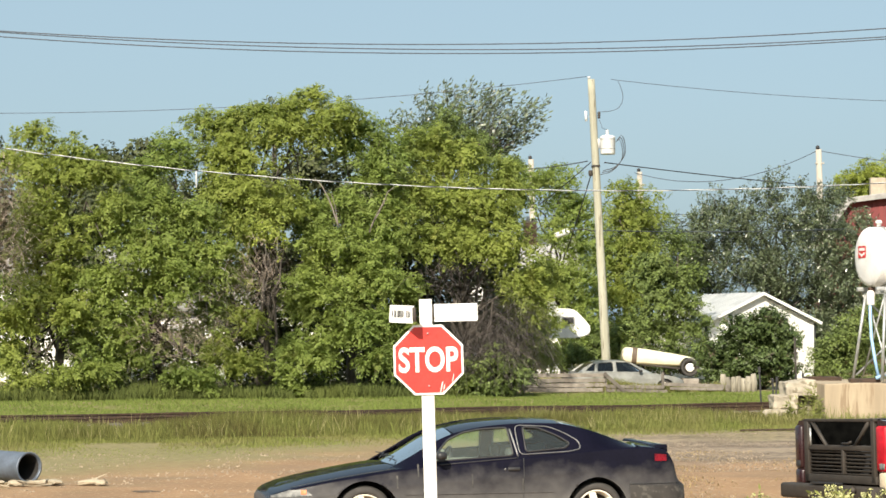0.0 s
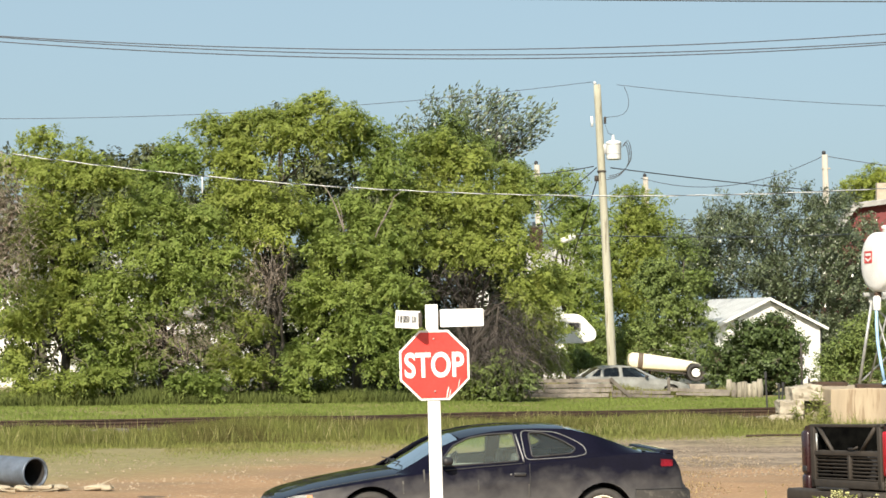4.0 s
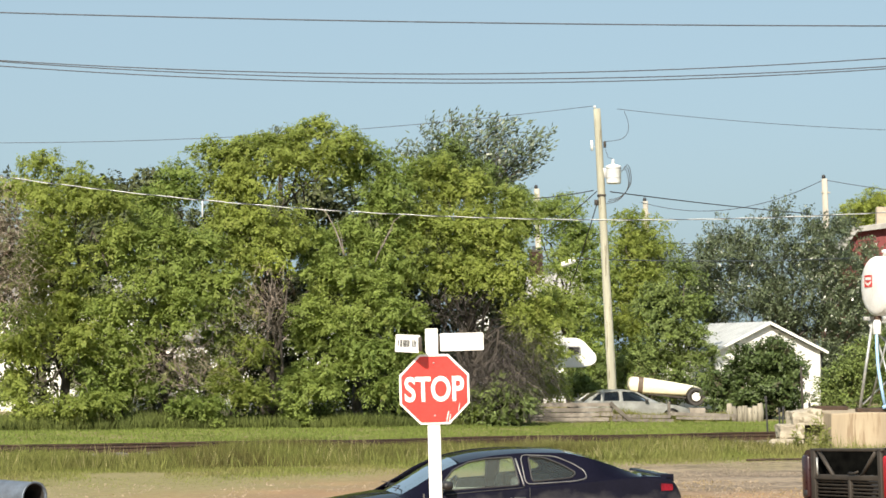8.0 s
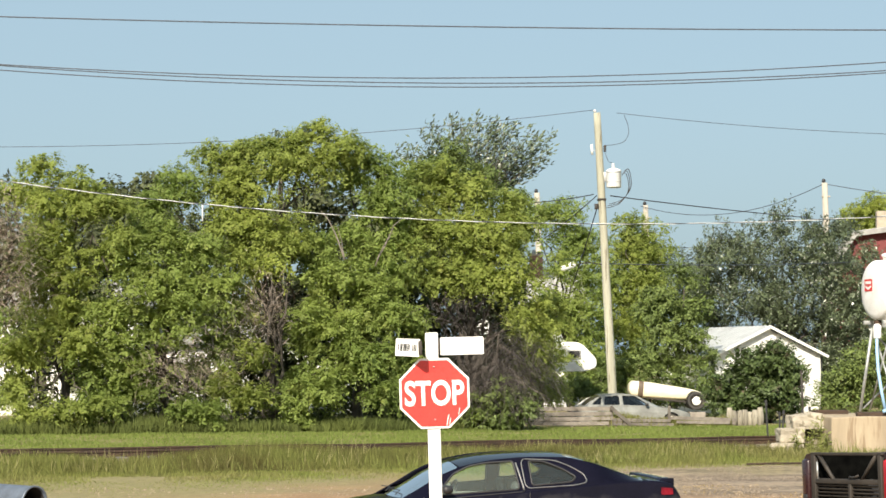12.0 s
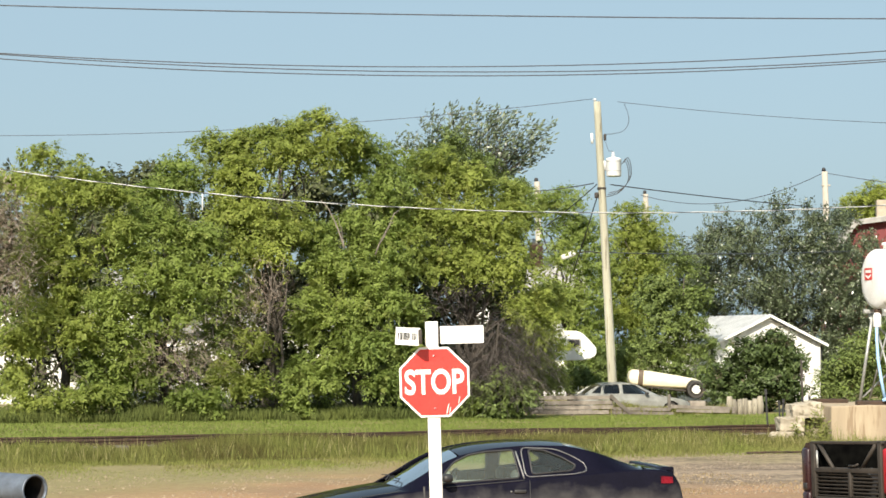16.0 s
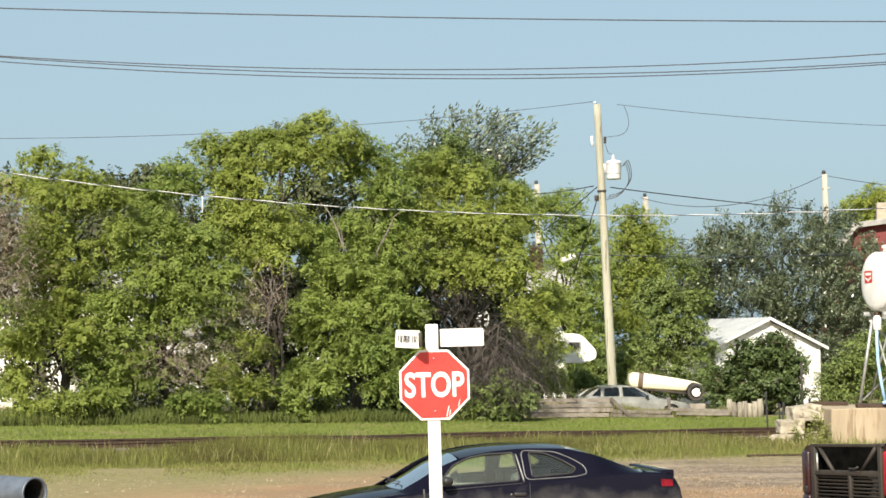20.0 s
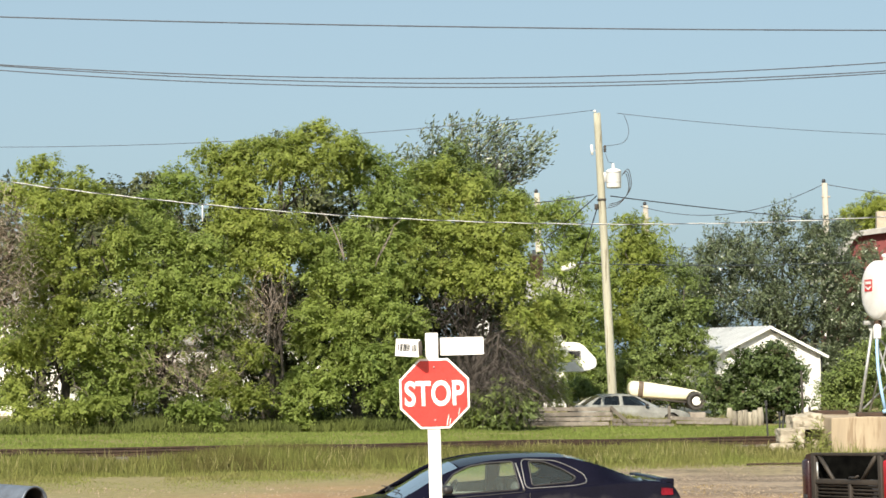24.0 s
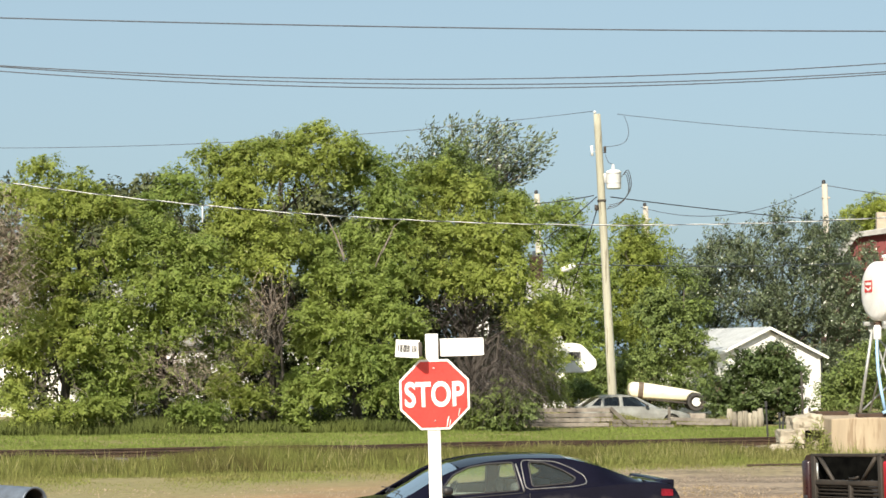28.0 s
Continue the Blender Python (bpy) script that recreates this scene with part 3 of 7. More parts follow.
def fan_crown(name, left, right, reach, n, mat, parent, rng, leaf=0.26, slim=0.34):
    """Thin wind-combed crown: branches fan out from a fork to the outline reach(angle), leafed in their outer part."""
    P, N, T, S = [], [], [], []
    for i in range(n):
        a = radians(left + (right - left) * (i + rng.random()) / n)
        L = reach(math.degrees(a)) * (0.62 + 0.4 * rng.random() ** 0.6)
        tip = np.array((math.sin(a) * L, rng.normal() * 0.5, math.cos(a) * L))
        curl = np.array((0.35 + 0.25 * rng.random(), 0, 0.1))
        pts = [tip * t + curl * (t * t - t) * 1.6 for t in np.linspace(0, 1, 7)]
        part("branch", tube_bm(pts, [0.036, 0.03, 0.024, 0.018, 0.013, 0.009, 0.005], 5), BARK, parent)
        k = int(64 * L / 4)
        t = 0.3 + 0.72 * rng.random(k) ** 0.75
        line = tip[None] * t[:, None] + curl[None] * ((t * t - t) * 1.6)[:, None]
        P.append(line + rng.normal(size=(k, 3)) * np.array((0.13, 0.13, 0.11)))
        N.append(unit(rng.normal(size=(k, 3)) * 0.6 + np.array((-0.2, -0.7, 0.5))))
        T.append(unit(tip[None] / L * 0.5 + np.array((0.75, 0, 0.25)) + rng.normal(size=(k, 3)) * 0.4))
        S.append(leaf * (0.55 + 0.8 * rng.random(k)))
    P, N, T, S = map(np.concatenate, (P, N, T, S))
    T = unit(T - N * np.sum(T * N, axis=1, keepdims=True))
    return quads(name, P, N, T, S, S * slim, mat, parent)


def build_willow(label, x, d, z, left, right, reach, n, seed):
    """A willow whose fan of branches springs from a fork at height z."""
    rng = np.random.default_rng(seed)
    tree = thing("willow_tree", label, "tree", Matrix.Translation((x, d, ground_z(x, d) - 0.05)), "trees in the row")
    part("trunk", tube_bm(limb_points((0, 0, 0), (0, 0, z), rng, 0.1), [0.3, 0.27, 0.24, 0.21, 0.18, 0.15, 0.12, 0.1], 10), BARK, tree)
    ob = fan_crown("crown", left, right, smooth_curve(reach), n, WILLOW_LEAF, tree, rng)
    for child in tree.children:
        if child.name.startswith(("crown", "branch")):
            child.matrix_basis = Matrix.Translation((0, 0, z))
    return ob


def build_tree(name, mat, d, label, lobes):
    rng = np.random.default_rng(sum(map(ord, label)) + int(d * 10))
    lo = [(x, d + dy, z, r) for x, dy, z, r in lobes]
    bx = sum(q[0] * q[3] for q in lo) / sum(q[3] for q in lo)
    base = Vector((bx, d + 0.3, ground_z(bx, d) - 0.05))
    top = max(lo, key=lambda q: q[2])
    tree = thing(name, label, "shrub" if "shrub" in name else "tree", Matrix.Translation(base), "trees in the row")
    h = (top[2] - base.z)
    fork = (0.15 * (top[0] - bx), 0, h * 0.42)
    bm = tube_bm(limb_points((0, 0, 0), fork, rng, 0.3), [0.2, 0.17, 0.15, 0.14, 0.13, 0.12, 0.11, 0.1], 10)
    part("trunk", bm, BARK, tree)
    for q in lo:
        start = (fork[0] * 0.9, 0, h * (0.16 + 0.26 * rng.random()))
        end = (q[0] - base.x, q[1] - base.y, q[2] - base.z + 0.5 * q[3])
        pts = limb_points(start, end, rng, 0.6)
        part("limb", tube_bm(pts, [0.06, 0.055, 0.048, 0.04, 0.032, 0.024, 0.016, 0.008], 6), BARK, tree)
    grey, far = mat == LEAF_GREY, d > 80
    o = tuple(base)
    if grey:
        crown("crown", lo, mat, tree, rng, 50, 19, 0.15, 0.42, 0.6, 1.4, 0.0, 0.085, (0.3, 0, 0), True, 0.12, o, 0.2, 0.3, 0.5)
    elif mat == LEAF_DEEP_AND_SHADE:
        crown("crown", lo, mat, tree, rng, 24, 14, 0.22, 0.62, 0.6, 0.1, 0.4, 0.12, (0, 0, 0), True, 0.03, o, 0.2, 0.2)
    elif far:
        crown("crown", lo, mat, tree, rng, 90, 16, 0.13, 0.5, 0.45, 0.2, 0.4, 0.08, (0, 0, 0), True, 0.06, o, split=(8, 5), size=(0.28, 0.2))
    else:
        crown("crown", lo, mat, tree, rng, 170, 18, 0.112, 0.48, 0.36, 0.12, 0.6, 0.06, (0, 0, 0), True, 0.05, o, 0.5, 0.75, 0.26, (8, 4), (0.3, 0.2))
    return tree


build_tree("maple_tree", LEAF, 63, "broad green maple at the end of a tangled tree row", (
    (-14.22, 0.0, 7.72, 0.52), (-13.01, 0.0, 8.24, 0.78), (-13.64, 0.3, 8.68, 0.33), (-13.06, 0.2, 8.90, 0.24), (-11.99, 0.0, 7.81, 0.78), (-13.36, -0.5, 7.40, 0.65),
    (-11.00, -0.3, 7.17, 0.78), (-12.61, -1.0, 6.99, 0.83), (-11.68, -0.6, 7.20, 0.74), (-12.56, -1.2, 6.12, 0.83), (-13.01, -1.2, 5.39, 0.67), (-10.44, -0.8, 6.27, 0.65),
    (-11.11, -0.6, 5.64, 0.59), (-13.10, -1.5, 3.05, 0.78), (-13.52, -1.6, 2.33, 0.70), (-12.30, -1.0, 3.42, 0.65), (-11.45, -1.6, 2.87, 0.78), (-13.69, -1.2, 1.42, 0.59),
    (-12.20, -2.2, 0.55, 0.63), (-13.32, -2.0, 0.51, 0.52), (-11.14, -2.2, 0.64, 0.70), (-13.35, -0.4, 4.35, 0.63),
    (-11.95, -1.1, 4.95, 0.62), (-12.15, -1.0, 4.2, 0.52)))
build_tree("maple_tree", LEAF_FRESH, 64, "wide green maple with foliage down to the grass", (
    (-9.81, 0.0, 7.46, 0.68), (-8.61, 0.2, 8.10, 0.75), (-9.15, 0.0, 7.80, 0.66), (-9.92, -1.0, 6.22, 0.94), (-8.78, -1.2, 6.18, 0.87), (-7.97, -1.0, 5.95, 0.75),
    (-10.24, -1.3, 5.37, 0.87), (-9.11, -1.4, 5.18, 0.87), (-8.24, -1.0, 4.92, 0.75), (-9.51, -1.8, 4.43, 0.68), (-11.21, -1.8, 3.83, 0.64), (-10.42, -1.8, 3.79, 0.64),
    (-8.35, -1.5, 4.02, 0.90), (-7.40, -1.0, 4.51, 0.90), (-10.68, -1.8, 2.97, 0.79), (-11.19, -2.0, 2.15, 0.83), (-10.07, -1.6, 2.15, 0.72), (-11.12, -2.3, 0.97, 0.83),
    (-10.39, -1.8, 1.33, 0.72), (-9.62, -1.5, 1.41, 0.64), (-9.50, -1.2, 3.25, 0.75), (-8.18, -1.4, 3.34, 0.57), (-8.14, -2.2, 0.56, 0.64), (-7.42, -2.2, 0.48, 0.57),
    (-8.72, -1.2, 2.66, 0.41)))
build_tree("maple_tree", LEAF, 65, "tall dense green maple, highest of the row", (
    (-7.67, 0.0, 9.00, 0.86), (-7.00, 0.0, 9.00, 0.77), (-6.23, 0.0, 9.33, 0.86), (-4.69, 0.0, 9.66, 0.86), (-5.42, -0.4, 8.81, 0.96), (-8.42, 0.3, 9.30, 0.25),
    (-4.14, 0.3, 10.27, 0.25), (-4.28, -0.4, 8.81, 0.96), (-3.54, 0.0, 9.33, 0.80), (-7.31, -0.6, 8.02, 0.92), (-6.55, -0.6, 8.12, 0.88), (-7.35, -1.0, 6.85, 0.80),
    (-6.29, -1.2, 6.84, 0.96), (-6.76, -1.2, 6.08, 0.80), (-5.00, -0.8, 6.39, 0.86), (-6.61, -1.6, 5.22, 0.80), (-5.55, -1.0, 6.10, 0.67), (-6.67, -1.0, 3.83, 0.57),
    (-6.41, -1.6, 2.48, 0.73), (-6.53, -2.2, 0.95, 0.88), (-7.07, -1.5, 1.49, 0.54), (-4.13, 0.2, 9.84, 0.38)))
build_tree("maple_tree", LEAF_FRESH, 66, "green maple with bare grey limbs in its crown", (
    (-2.81, 0.0, 8.85, 0.89), (-1.83, 0.0, 8.26, 0.87), (-3.19, -0.2, 8.24, 0.66), (-2.39, -0.6, 7.49, 0.87), (-1.63, -0.4, 7.35, 0.78), (-4.21, -0.8, 5.97, 0.78),
    (-3.16, -0.6, 6.41, 0.74), (-2.66, -1.0, 6.06, 0.82), (-1.80, -1.0, 6.15, 0.82), (-3.99, -1.2, 5.19, 0.89), (-3.02, -1.6, 4.88, 0.97), (-1.88, -1.6, 5.07, 0.97),
    (-4.23, -1.8, 3.80, 0.89), (-3.37, -2.0, 3.27, 0.89), (-2.52, -2.0, 3.79, 0.93), (-1.59, -1.8, 3.74, 0.86), (-3.09, -2.0, 2.33, 0.89), (-1.94, -2.4, 2.14, 0.86),
    (-1.76, -2.4, 1.30, 0.70), (-4.44, -2.8, 1.22, 0.97), (-4.90, -2.8, 0.57, 0.66), (-3.72, -2.4, 1.39, 0.70), (-4.65, -1.2, 2.86, 0.58), (-1.02, -1.8, 2.14, 0.58)))
build_tree("maple_tree", LEAF, 67, "leafy green maple beside dead brushwood", (
    (-0.87, 0.0, 8.35, 0.89), (-0.18, 0.0, 8.81, 0.67), (0.22, 0.0, 8.05, 0.83), (1.31, 0.0, 7.81, 0.89), (2.39, 0.0, 7.62, 0.79), (-0.76, -0.8, 7.00, 0.83),
    (0.31, -0.8, 6.81, 0.83), (0.99, -1.0, 6.31, 0.99), (2.06, -1.0, 6.31, 0.99), (2.83, -0.4, 6.93, 0.55), (-0.95, -1.2, 6.00, 0.83), (-0.46, -1.6, 5.21, 0.87),
    (0.70, -1.4, 5.22, 0.87), (1.70, -1.6, 5.17, 0.91), (2.67, -1.4, 4.93, 0.79), (3.30, -1.4, 3.71, 0.71), (2.71, -1.6, 3.67, 0.67), (3.48, -1.6, 3.00, 0.67),
    (4.07, -0.6, 5.65, 0.43), (3.90, -1.0, 2.32, 0.47), (-0.94, -1.6, 3.19, 0.63)))
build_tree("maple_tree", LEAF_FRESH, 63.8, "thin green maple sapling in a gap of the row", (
    (-7.49, 0.0, 2.98, 0.53), (-7.95, 0.0, 2.55, 0.38), (-8.51, 0.0, 1.95, 0.45), (-7.39, 0.0, 2.14, 0.45), (-8.98, 0.0, 2.05, 0.38), (-7.95, 0.0, 1.39, 0.49),
    (-14.53, 0.0, 3.64, 0.45), (-14.24, 0.0, 2.89, 0.53), (-13.76, 0.0, 2.14, 0.45), (-14.40, 0.0, 0.83, 0.49)))
build_tree("maple_tree", LEAF, 71, "leafy green maple before the white caravan", (
    (3.57, 0.0, 4.09, 0.71), (3.57, 0.0, 3.15, 0.59), (3.36, 0.0, 2.11, 0.63), (4.05, 0.0, 1.44, 0.46), (4.06, 0.0, 4.30, 0.54), (3.57, 0.0, 1.28, 0.63),
    (4.19, 0.0, 1.03, 0.54), (3.15, 0.0, 2.32, 0.71), (3.05, 0.0, 3.15, 0.71)))
build_tree("maple_tree", LEAF_MID, 79, "low green maple scrub behind the tipped trailer", (
    (6.40, 0.0, 1.10, 0.74), (7.33, 0.0, 1.15, 0.74), (8.49, 0.0, 1.19, 0.79), (9.65, 0.0, 1.19, 0.79), (10.70, 0.0, 1.15, 0.74), (5.48, 0.0, 1.15, 0.70),
    (7.10, 0.0, 1.96, 0.70), (11.51, 0.0, 0.91, 0.70)))
build_tree("green_shrub", LEAF_MID, 63.6, "leafy green shrub at the foot of dead brushwood", (
    (1.79, 0.0, 0.80, 0.82), (1.19, 0.0, 0.56, 0.67), (2.39, 0.0, 0.93, 0.64), (0.90, 0.0, 0.24, 0.45), (2.63, 0.0, 0.43, 0.49), (1.59, -0.4, 0.25, 0.56)))
build_tree("green_shrub", LEAF_MID, 82, "tall leafy shrubs behind the concrete block", (
    (16.57, 0.0, 1.10, 0.77), (17.49, 0.0, 1.34, 0.87), (18.45, 0.0, 1.10, 0.87), (19.30, 0.0, 1.58, 0.87), (17.24, 0.0, 0.33, 0.72), (18.32, 0.0, 0.28, 0.72),
    (16.46, 0.0, 0.23, 0.63), (17.98, 0.0, 2.30, 0.82), (19.15, 0.0, 2.78, 0.82)))
build_tree("maple_tree", LEAF_YELLOW, 63.5, "sunlit yellow-green maple sapling among the row", (
    (-5.60, -0.6, 5.40, 0.37), (-5.36, -0.8, 5.17, 0.24), (-5.82, -0.6, 5.14, 0.22)))
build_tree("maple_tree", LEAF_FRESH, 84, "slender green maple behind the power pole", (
    (5.11, 0.0, 8.49, 0.94), (5.60, 0.0, 7.49, 1.04), (4.36, 0.0, 8.44, 0.64), (6.34, 0.0, 7.24, 0.89), (5.35, 0.0, 6.25, 0.89), (6.31, -0.4, 5.74, 1.09),
    (6.18, -0.4, 4.26, 1.09), (4.97, 0.0, 4.77, 0.89), (6.40, -0.6, 2.79, 0.99), (5.34, 0.0, 3.53, 0.84), (5.52, -0.8, 1.32, 0.99), (6.76, -0.6, 1.56, 0.89),
    (4.73, 0.0, 7.62, 0.49), (3.99, 0.0, 8.29, 0.49)))
build_tree("maple_tree", LEAF, 91, "green maple standing by the garage", (
    (9.02, 0.0, 8.32, 0.96), (9.82, 0.0, 7.51, 1.13), (8.48, 0.0, 7.38, 1.07), (10.49, 0.0, 7.38, 0.59), (9.24, -0.4, 6.29, 1.34), (8.07, 0.0, 5.77, 1.18),
    (8.68, -0.6, 4.68, 1.34), (10.03, -0.4, 5.48, 0.96), (8.12, -0.8, 3.35, 1.34), (9.71, -0.8, 3.61, 1.23), (8.36, -1.0, 2.02, 1.18)))
build_tree("maple_tree", LEAF_MID, 80.5, "young green tree overhanging the garage wall", (
    (9.62, 0.0, 4.67, 1.04), (10.33, 0.0, 3.96, 0.95), (9.33, -0.4, 3.48, 1.09), (10.69, 0.0, 4.55, 0.66), (10.51, -0.4, 3.01, 0.85), (9.54, -0.6, 2.30, 1.04),
    (8.62, -0.4, 2.30, 1.00), (10.74, -0.4, 2.30, 0.71), (10.13, 0.2, 5.63, 0.62), (8.91, 0.0, 4.19, 0.95)))
build_tree("poplar_tree", LEAF_GREY, 95, "large silvery-leaved poplar behind the garage", (
    (12.91, 0.0, 7.17, 0.95), (13.76, 0.0, 7.74, 0.78), (13.79, 0.0, 8.72, 0.36), (15.02, 0.0, 7.74, 1.06), (15.45, 0.0, 8.58, 0.45), (16.57, 0.0, 8.44, 0.95),
    (16.80, 0.0, 9.62, 0.39), (18.16, 0.0, 8.44, 0.78), (19.23, 0.0, 8.16, 0.90), (18.06, 0.0, 9.14, 0.34), (14.09, -0.5, 6.45, 1.54), (15.77, -0.5, 7.01, 1.54),
    (17.44, -0.5, 7.29, 1.54), (18.97, -0.5, 6.73, 1.54), (12.44, -0.3, 5.85, 1.12), (14.59, -0.8, 4.64, 1.54), (16.53, -0.8, 4.91, 1.68), (18.33, -0.8, 4.77, 1.68),
    (20.06, -0.5, 5.06, 1.26), (19.52, -1.0, 3.39, 1.54), (20.90, -1.0, 2.83, 1.68), (18.50, -1.2, 2.28, 1.26), (20.28, -1.2, 1.18, 1.54), (11.70, 0.4, 6.35, 0.84)))
build_tree("poplar_tree", LEAF_GREY, 98, "leafy poplar thicket beside the red barn", (
    (20.70, 0.0, 8.63, 0.75), (21.55, 0.0, 7.18, 0.87), (22.39, 0.0, 4.58, 1.73), (21.16, -3.0, 6.19, 0.98), (23.22, 0.0, 2.28, 1.73), (20.03, 0.0, 0.84, 1.44),
    (19.03, 0.0, 0.84, 1.15), (22.77, 0.0, 0.55, 1.73), (11.01, 0.0, 6.89, 1.04), (10.57, 0.0, 6.17, 0.87), (20.38, 0.0, 5.73, 1.15), (21.23, 0.0, 4.58, 1.15),
    (20.47, -1.0, 6.85, 0.69), (21.07, 0.0, 2.85, 1.30), (20.05, 0.0, 1.99, 1.15), (12.01, 0.0, 5.30, 1.15), (13.01, 0.0, 5.01, 1.04), (13.60, 0.0, 5.73, 1.04),
    (13.87, 0.0, 4.44, 1.15), (17.76, 0.0, 3.43, 1.44)))
build_tree("maple_tree", LEAF_YELLOW, 125, "distant yellow-green tree behind the red barn", (
    (27.16, 0.0, 11.63, 1.10), (28.09, 0.0, 12.19, 1.25), (29.75, 0.0, 11.82, 1.47), (28.62, 0.0, 10.34, 1.62), (30.09, 0.0, 9.97, 1.62), (26.60, 0.0, 11.08, 0.74)))
build_tree("maple_tree", LEAF_DEEP_AND_SHADE, 85, "dark green tree crown behind the maples", (
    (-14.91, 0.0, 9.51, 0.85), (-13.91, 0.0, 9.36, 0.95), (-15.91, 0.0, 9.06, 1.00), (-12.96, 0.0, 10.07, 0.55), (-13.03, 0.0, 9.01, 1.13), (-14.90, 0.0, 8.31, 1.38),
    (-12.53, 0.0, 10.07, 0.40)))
build_tree("maple_tree", LEAF_MID, 90, "deep green crown below the willow", (
    (0.29, 0.0, 11.59, 1.11), (1.22, 0.0, 10.79, 1.06), (-0.51, 0.0, 10.92, 0.95), (2.29, 0.0, 10.12, 0.95), (-1.17, 0.0, 10.52, 0.80), (3.75, 0.0, 9.32, 0.90)))
# added filler trees: their dark leaves stand in for shade in the gaps
build_tree("maple_tree", LEAF_DEEP_AND_SHADE, 72, "shady tree deep inside the tangled row", (
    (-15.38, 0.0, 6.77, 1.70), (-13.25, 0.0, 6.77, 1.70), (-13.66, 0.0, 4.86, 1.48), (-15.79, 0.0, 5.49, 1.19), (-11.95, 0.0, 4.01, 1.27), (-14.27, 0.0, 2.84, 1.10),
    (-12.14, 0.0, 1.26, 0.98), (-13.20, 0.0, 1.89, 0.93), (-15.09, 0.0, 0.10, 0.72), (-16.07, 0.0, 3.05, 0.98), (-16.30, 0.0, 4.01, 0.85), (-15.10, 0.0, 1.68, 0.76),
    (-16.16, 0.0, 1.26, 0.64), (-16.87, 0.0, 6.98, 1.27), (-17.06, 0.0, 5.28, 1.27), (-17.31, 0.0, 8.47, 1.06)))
build_tree("maple_tree", LEAF_DEEP_AND_SHADE, 72.5, "shady tree standing behind the tall maple", (
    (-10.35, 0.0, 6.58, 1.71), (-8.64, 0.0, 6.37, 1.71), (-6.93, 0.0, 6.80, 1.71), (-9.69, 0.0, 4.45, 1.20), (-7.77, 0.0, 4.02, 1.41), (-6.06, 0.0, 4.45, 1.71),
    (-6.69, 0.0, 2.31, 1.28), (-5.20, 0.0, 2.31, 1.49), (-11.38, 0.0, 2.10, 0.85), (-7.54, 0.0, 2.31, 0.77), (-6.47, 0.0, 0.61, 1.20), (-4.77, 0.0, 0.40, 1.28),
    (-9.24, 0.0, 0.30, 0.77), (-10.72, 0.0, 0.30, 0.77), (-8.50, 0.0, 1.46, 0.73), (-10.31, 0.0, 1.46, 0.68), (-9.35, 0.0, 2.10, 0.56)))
build_tree("maple_tree", LEAF_DEEP_AND_SHADE, 72.2, "shady tree behind the dead brushwood", (
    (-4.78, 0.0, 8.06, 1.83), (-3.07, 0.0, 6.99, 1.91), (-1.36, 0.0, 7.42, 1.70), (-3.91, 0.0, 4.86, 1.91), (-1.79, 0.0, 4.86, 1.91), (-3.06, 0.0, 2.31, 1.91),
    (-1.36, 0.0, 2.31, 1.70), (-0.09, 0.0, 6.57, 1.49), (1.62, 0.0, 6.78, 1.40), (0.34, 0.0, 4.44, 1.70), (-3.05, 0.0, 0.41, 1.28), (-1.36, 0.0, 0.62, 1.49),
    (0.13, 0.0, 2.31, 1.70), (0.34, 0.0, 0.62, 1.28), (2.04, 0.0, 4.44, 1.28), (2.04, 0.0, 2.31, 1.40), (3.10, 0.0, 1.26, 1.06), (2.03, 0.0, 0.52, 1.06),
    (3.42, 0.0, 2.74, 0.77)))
build_willow("thin wind-combed silvery willow above the maples", 2.34, 92, 10.1, -68, 62,
             [(-70, 5.2), (-50, 5.0), (-30, 4.3), (-10, 4.1), (10, 3.9), (28, 3.8), (40, 4.5), (62, 2.9)], 70, 31)
build_willow("silvery willow top rising behind the tallest maple", -7.44, 88, 10.9, -40, 34,
             [(-42, 1.6), (-15, 2.2), (10, 1.9), (36, 1.5)], 14, 32)


def grass_field(name, n, x0, x1, y_near, y_far, height, width, mat, rng, label, patch=0.0, lean=0.25, scale=0.6, fade=0.0):
    """Separate blades between two skewed lines y = near(x) .. far(x); patch leaves bare places."""
    x = rng.uniform(x0, x1, n)
    t = rng.random(n)
    ya, yb = y_near(x), y_far(x)
    y = ya + (yb - ya) * t
    g = np.array([noise.noise((a * scale, b * scale, 3.0)) for a, b in zip(x, y)])
    keep = (g > patch - 1) & (rng.random(n) < np.clip((t + 0.02) / max(fade, 1e-6), 0, 1) + (fade == 0))
    x, y, g, t = x[keep], y[keep], g[keep], t[keep]
    n = len(x)
    z = np.array([ground_z(a, b) for a, b in zip(x, y)]) - 0.02
    P = np.stack([x, y, z], axis=1)
    T = unit(np.stack([rng.normal(size=n) * lean, rng.normal(size=n) * lean, np.ones(n)], axis=1))
    a = rng.random(n) * math.tau
    N = np.stack([np.cos(a) * 0.8, np.sin(a) - 0.8, np.full(n, 0.3)], axis=1)
    N = unit(N - T * np.sum(T * N, axis=1, keepdims=True))
    L = height * (0.55 + 0.7 * rng.random(n)) * (1 + 0.8 * g) * (0.35 + 0.65 * np.clip(t / fade, 0, 1) if fade else 1.0)
    W = width * (0.7 + 0.6 * rng.random(n))
    bend = np.stack([rng.normal(size=n) * 0.12, rng.normal(size=n) * 0.12, np.zeros(n)], axis=1) * L[:, None]
    ob = quads(name, P, N, T, L, W, mat, bend=bend)
    tagged(ob, label, "grass", kind="stuff")
    return ob


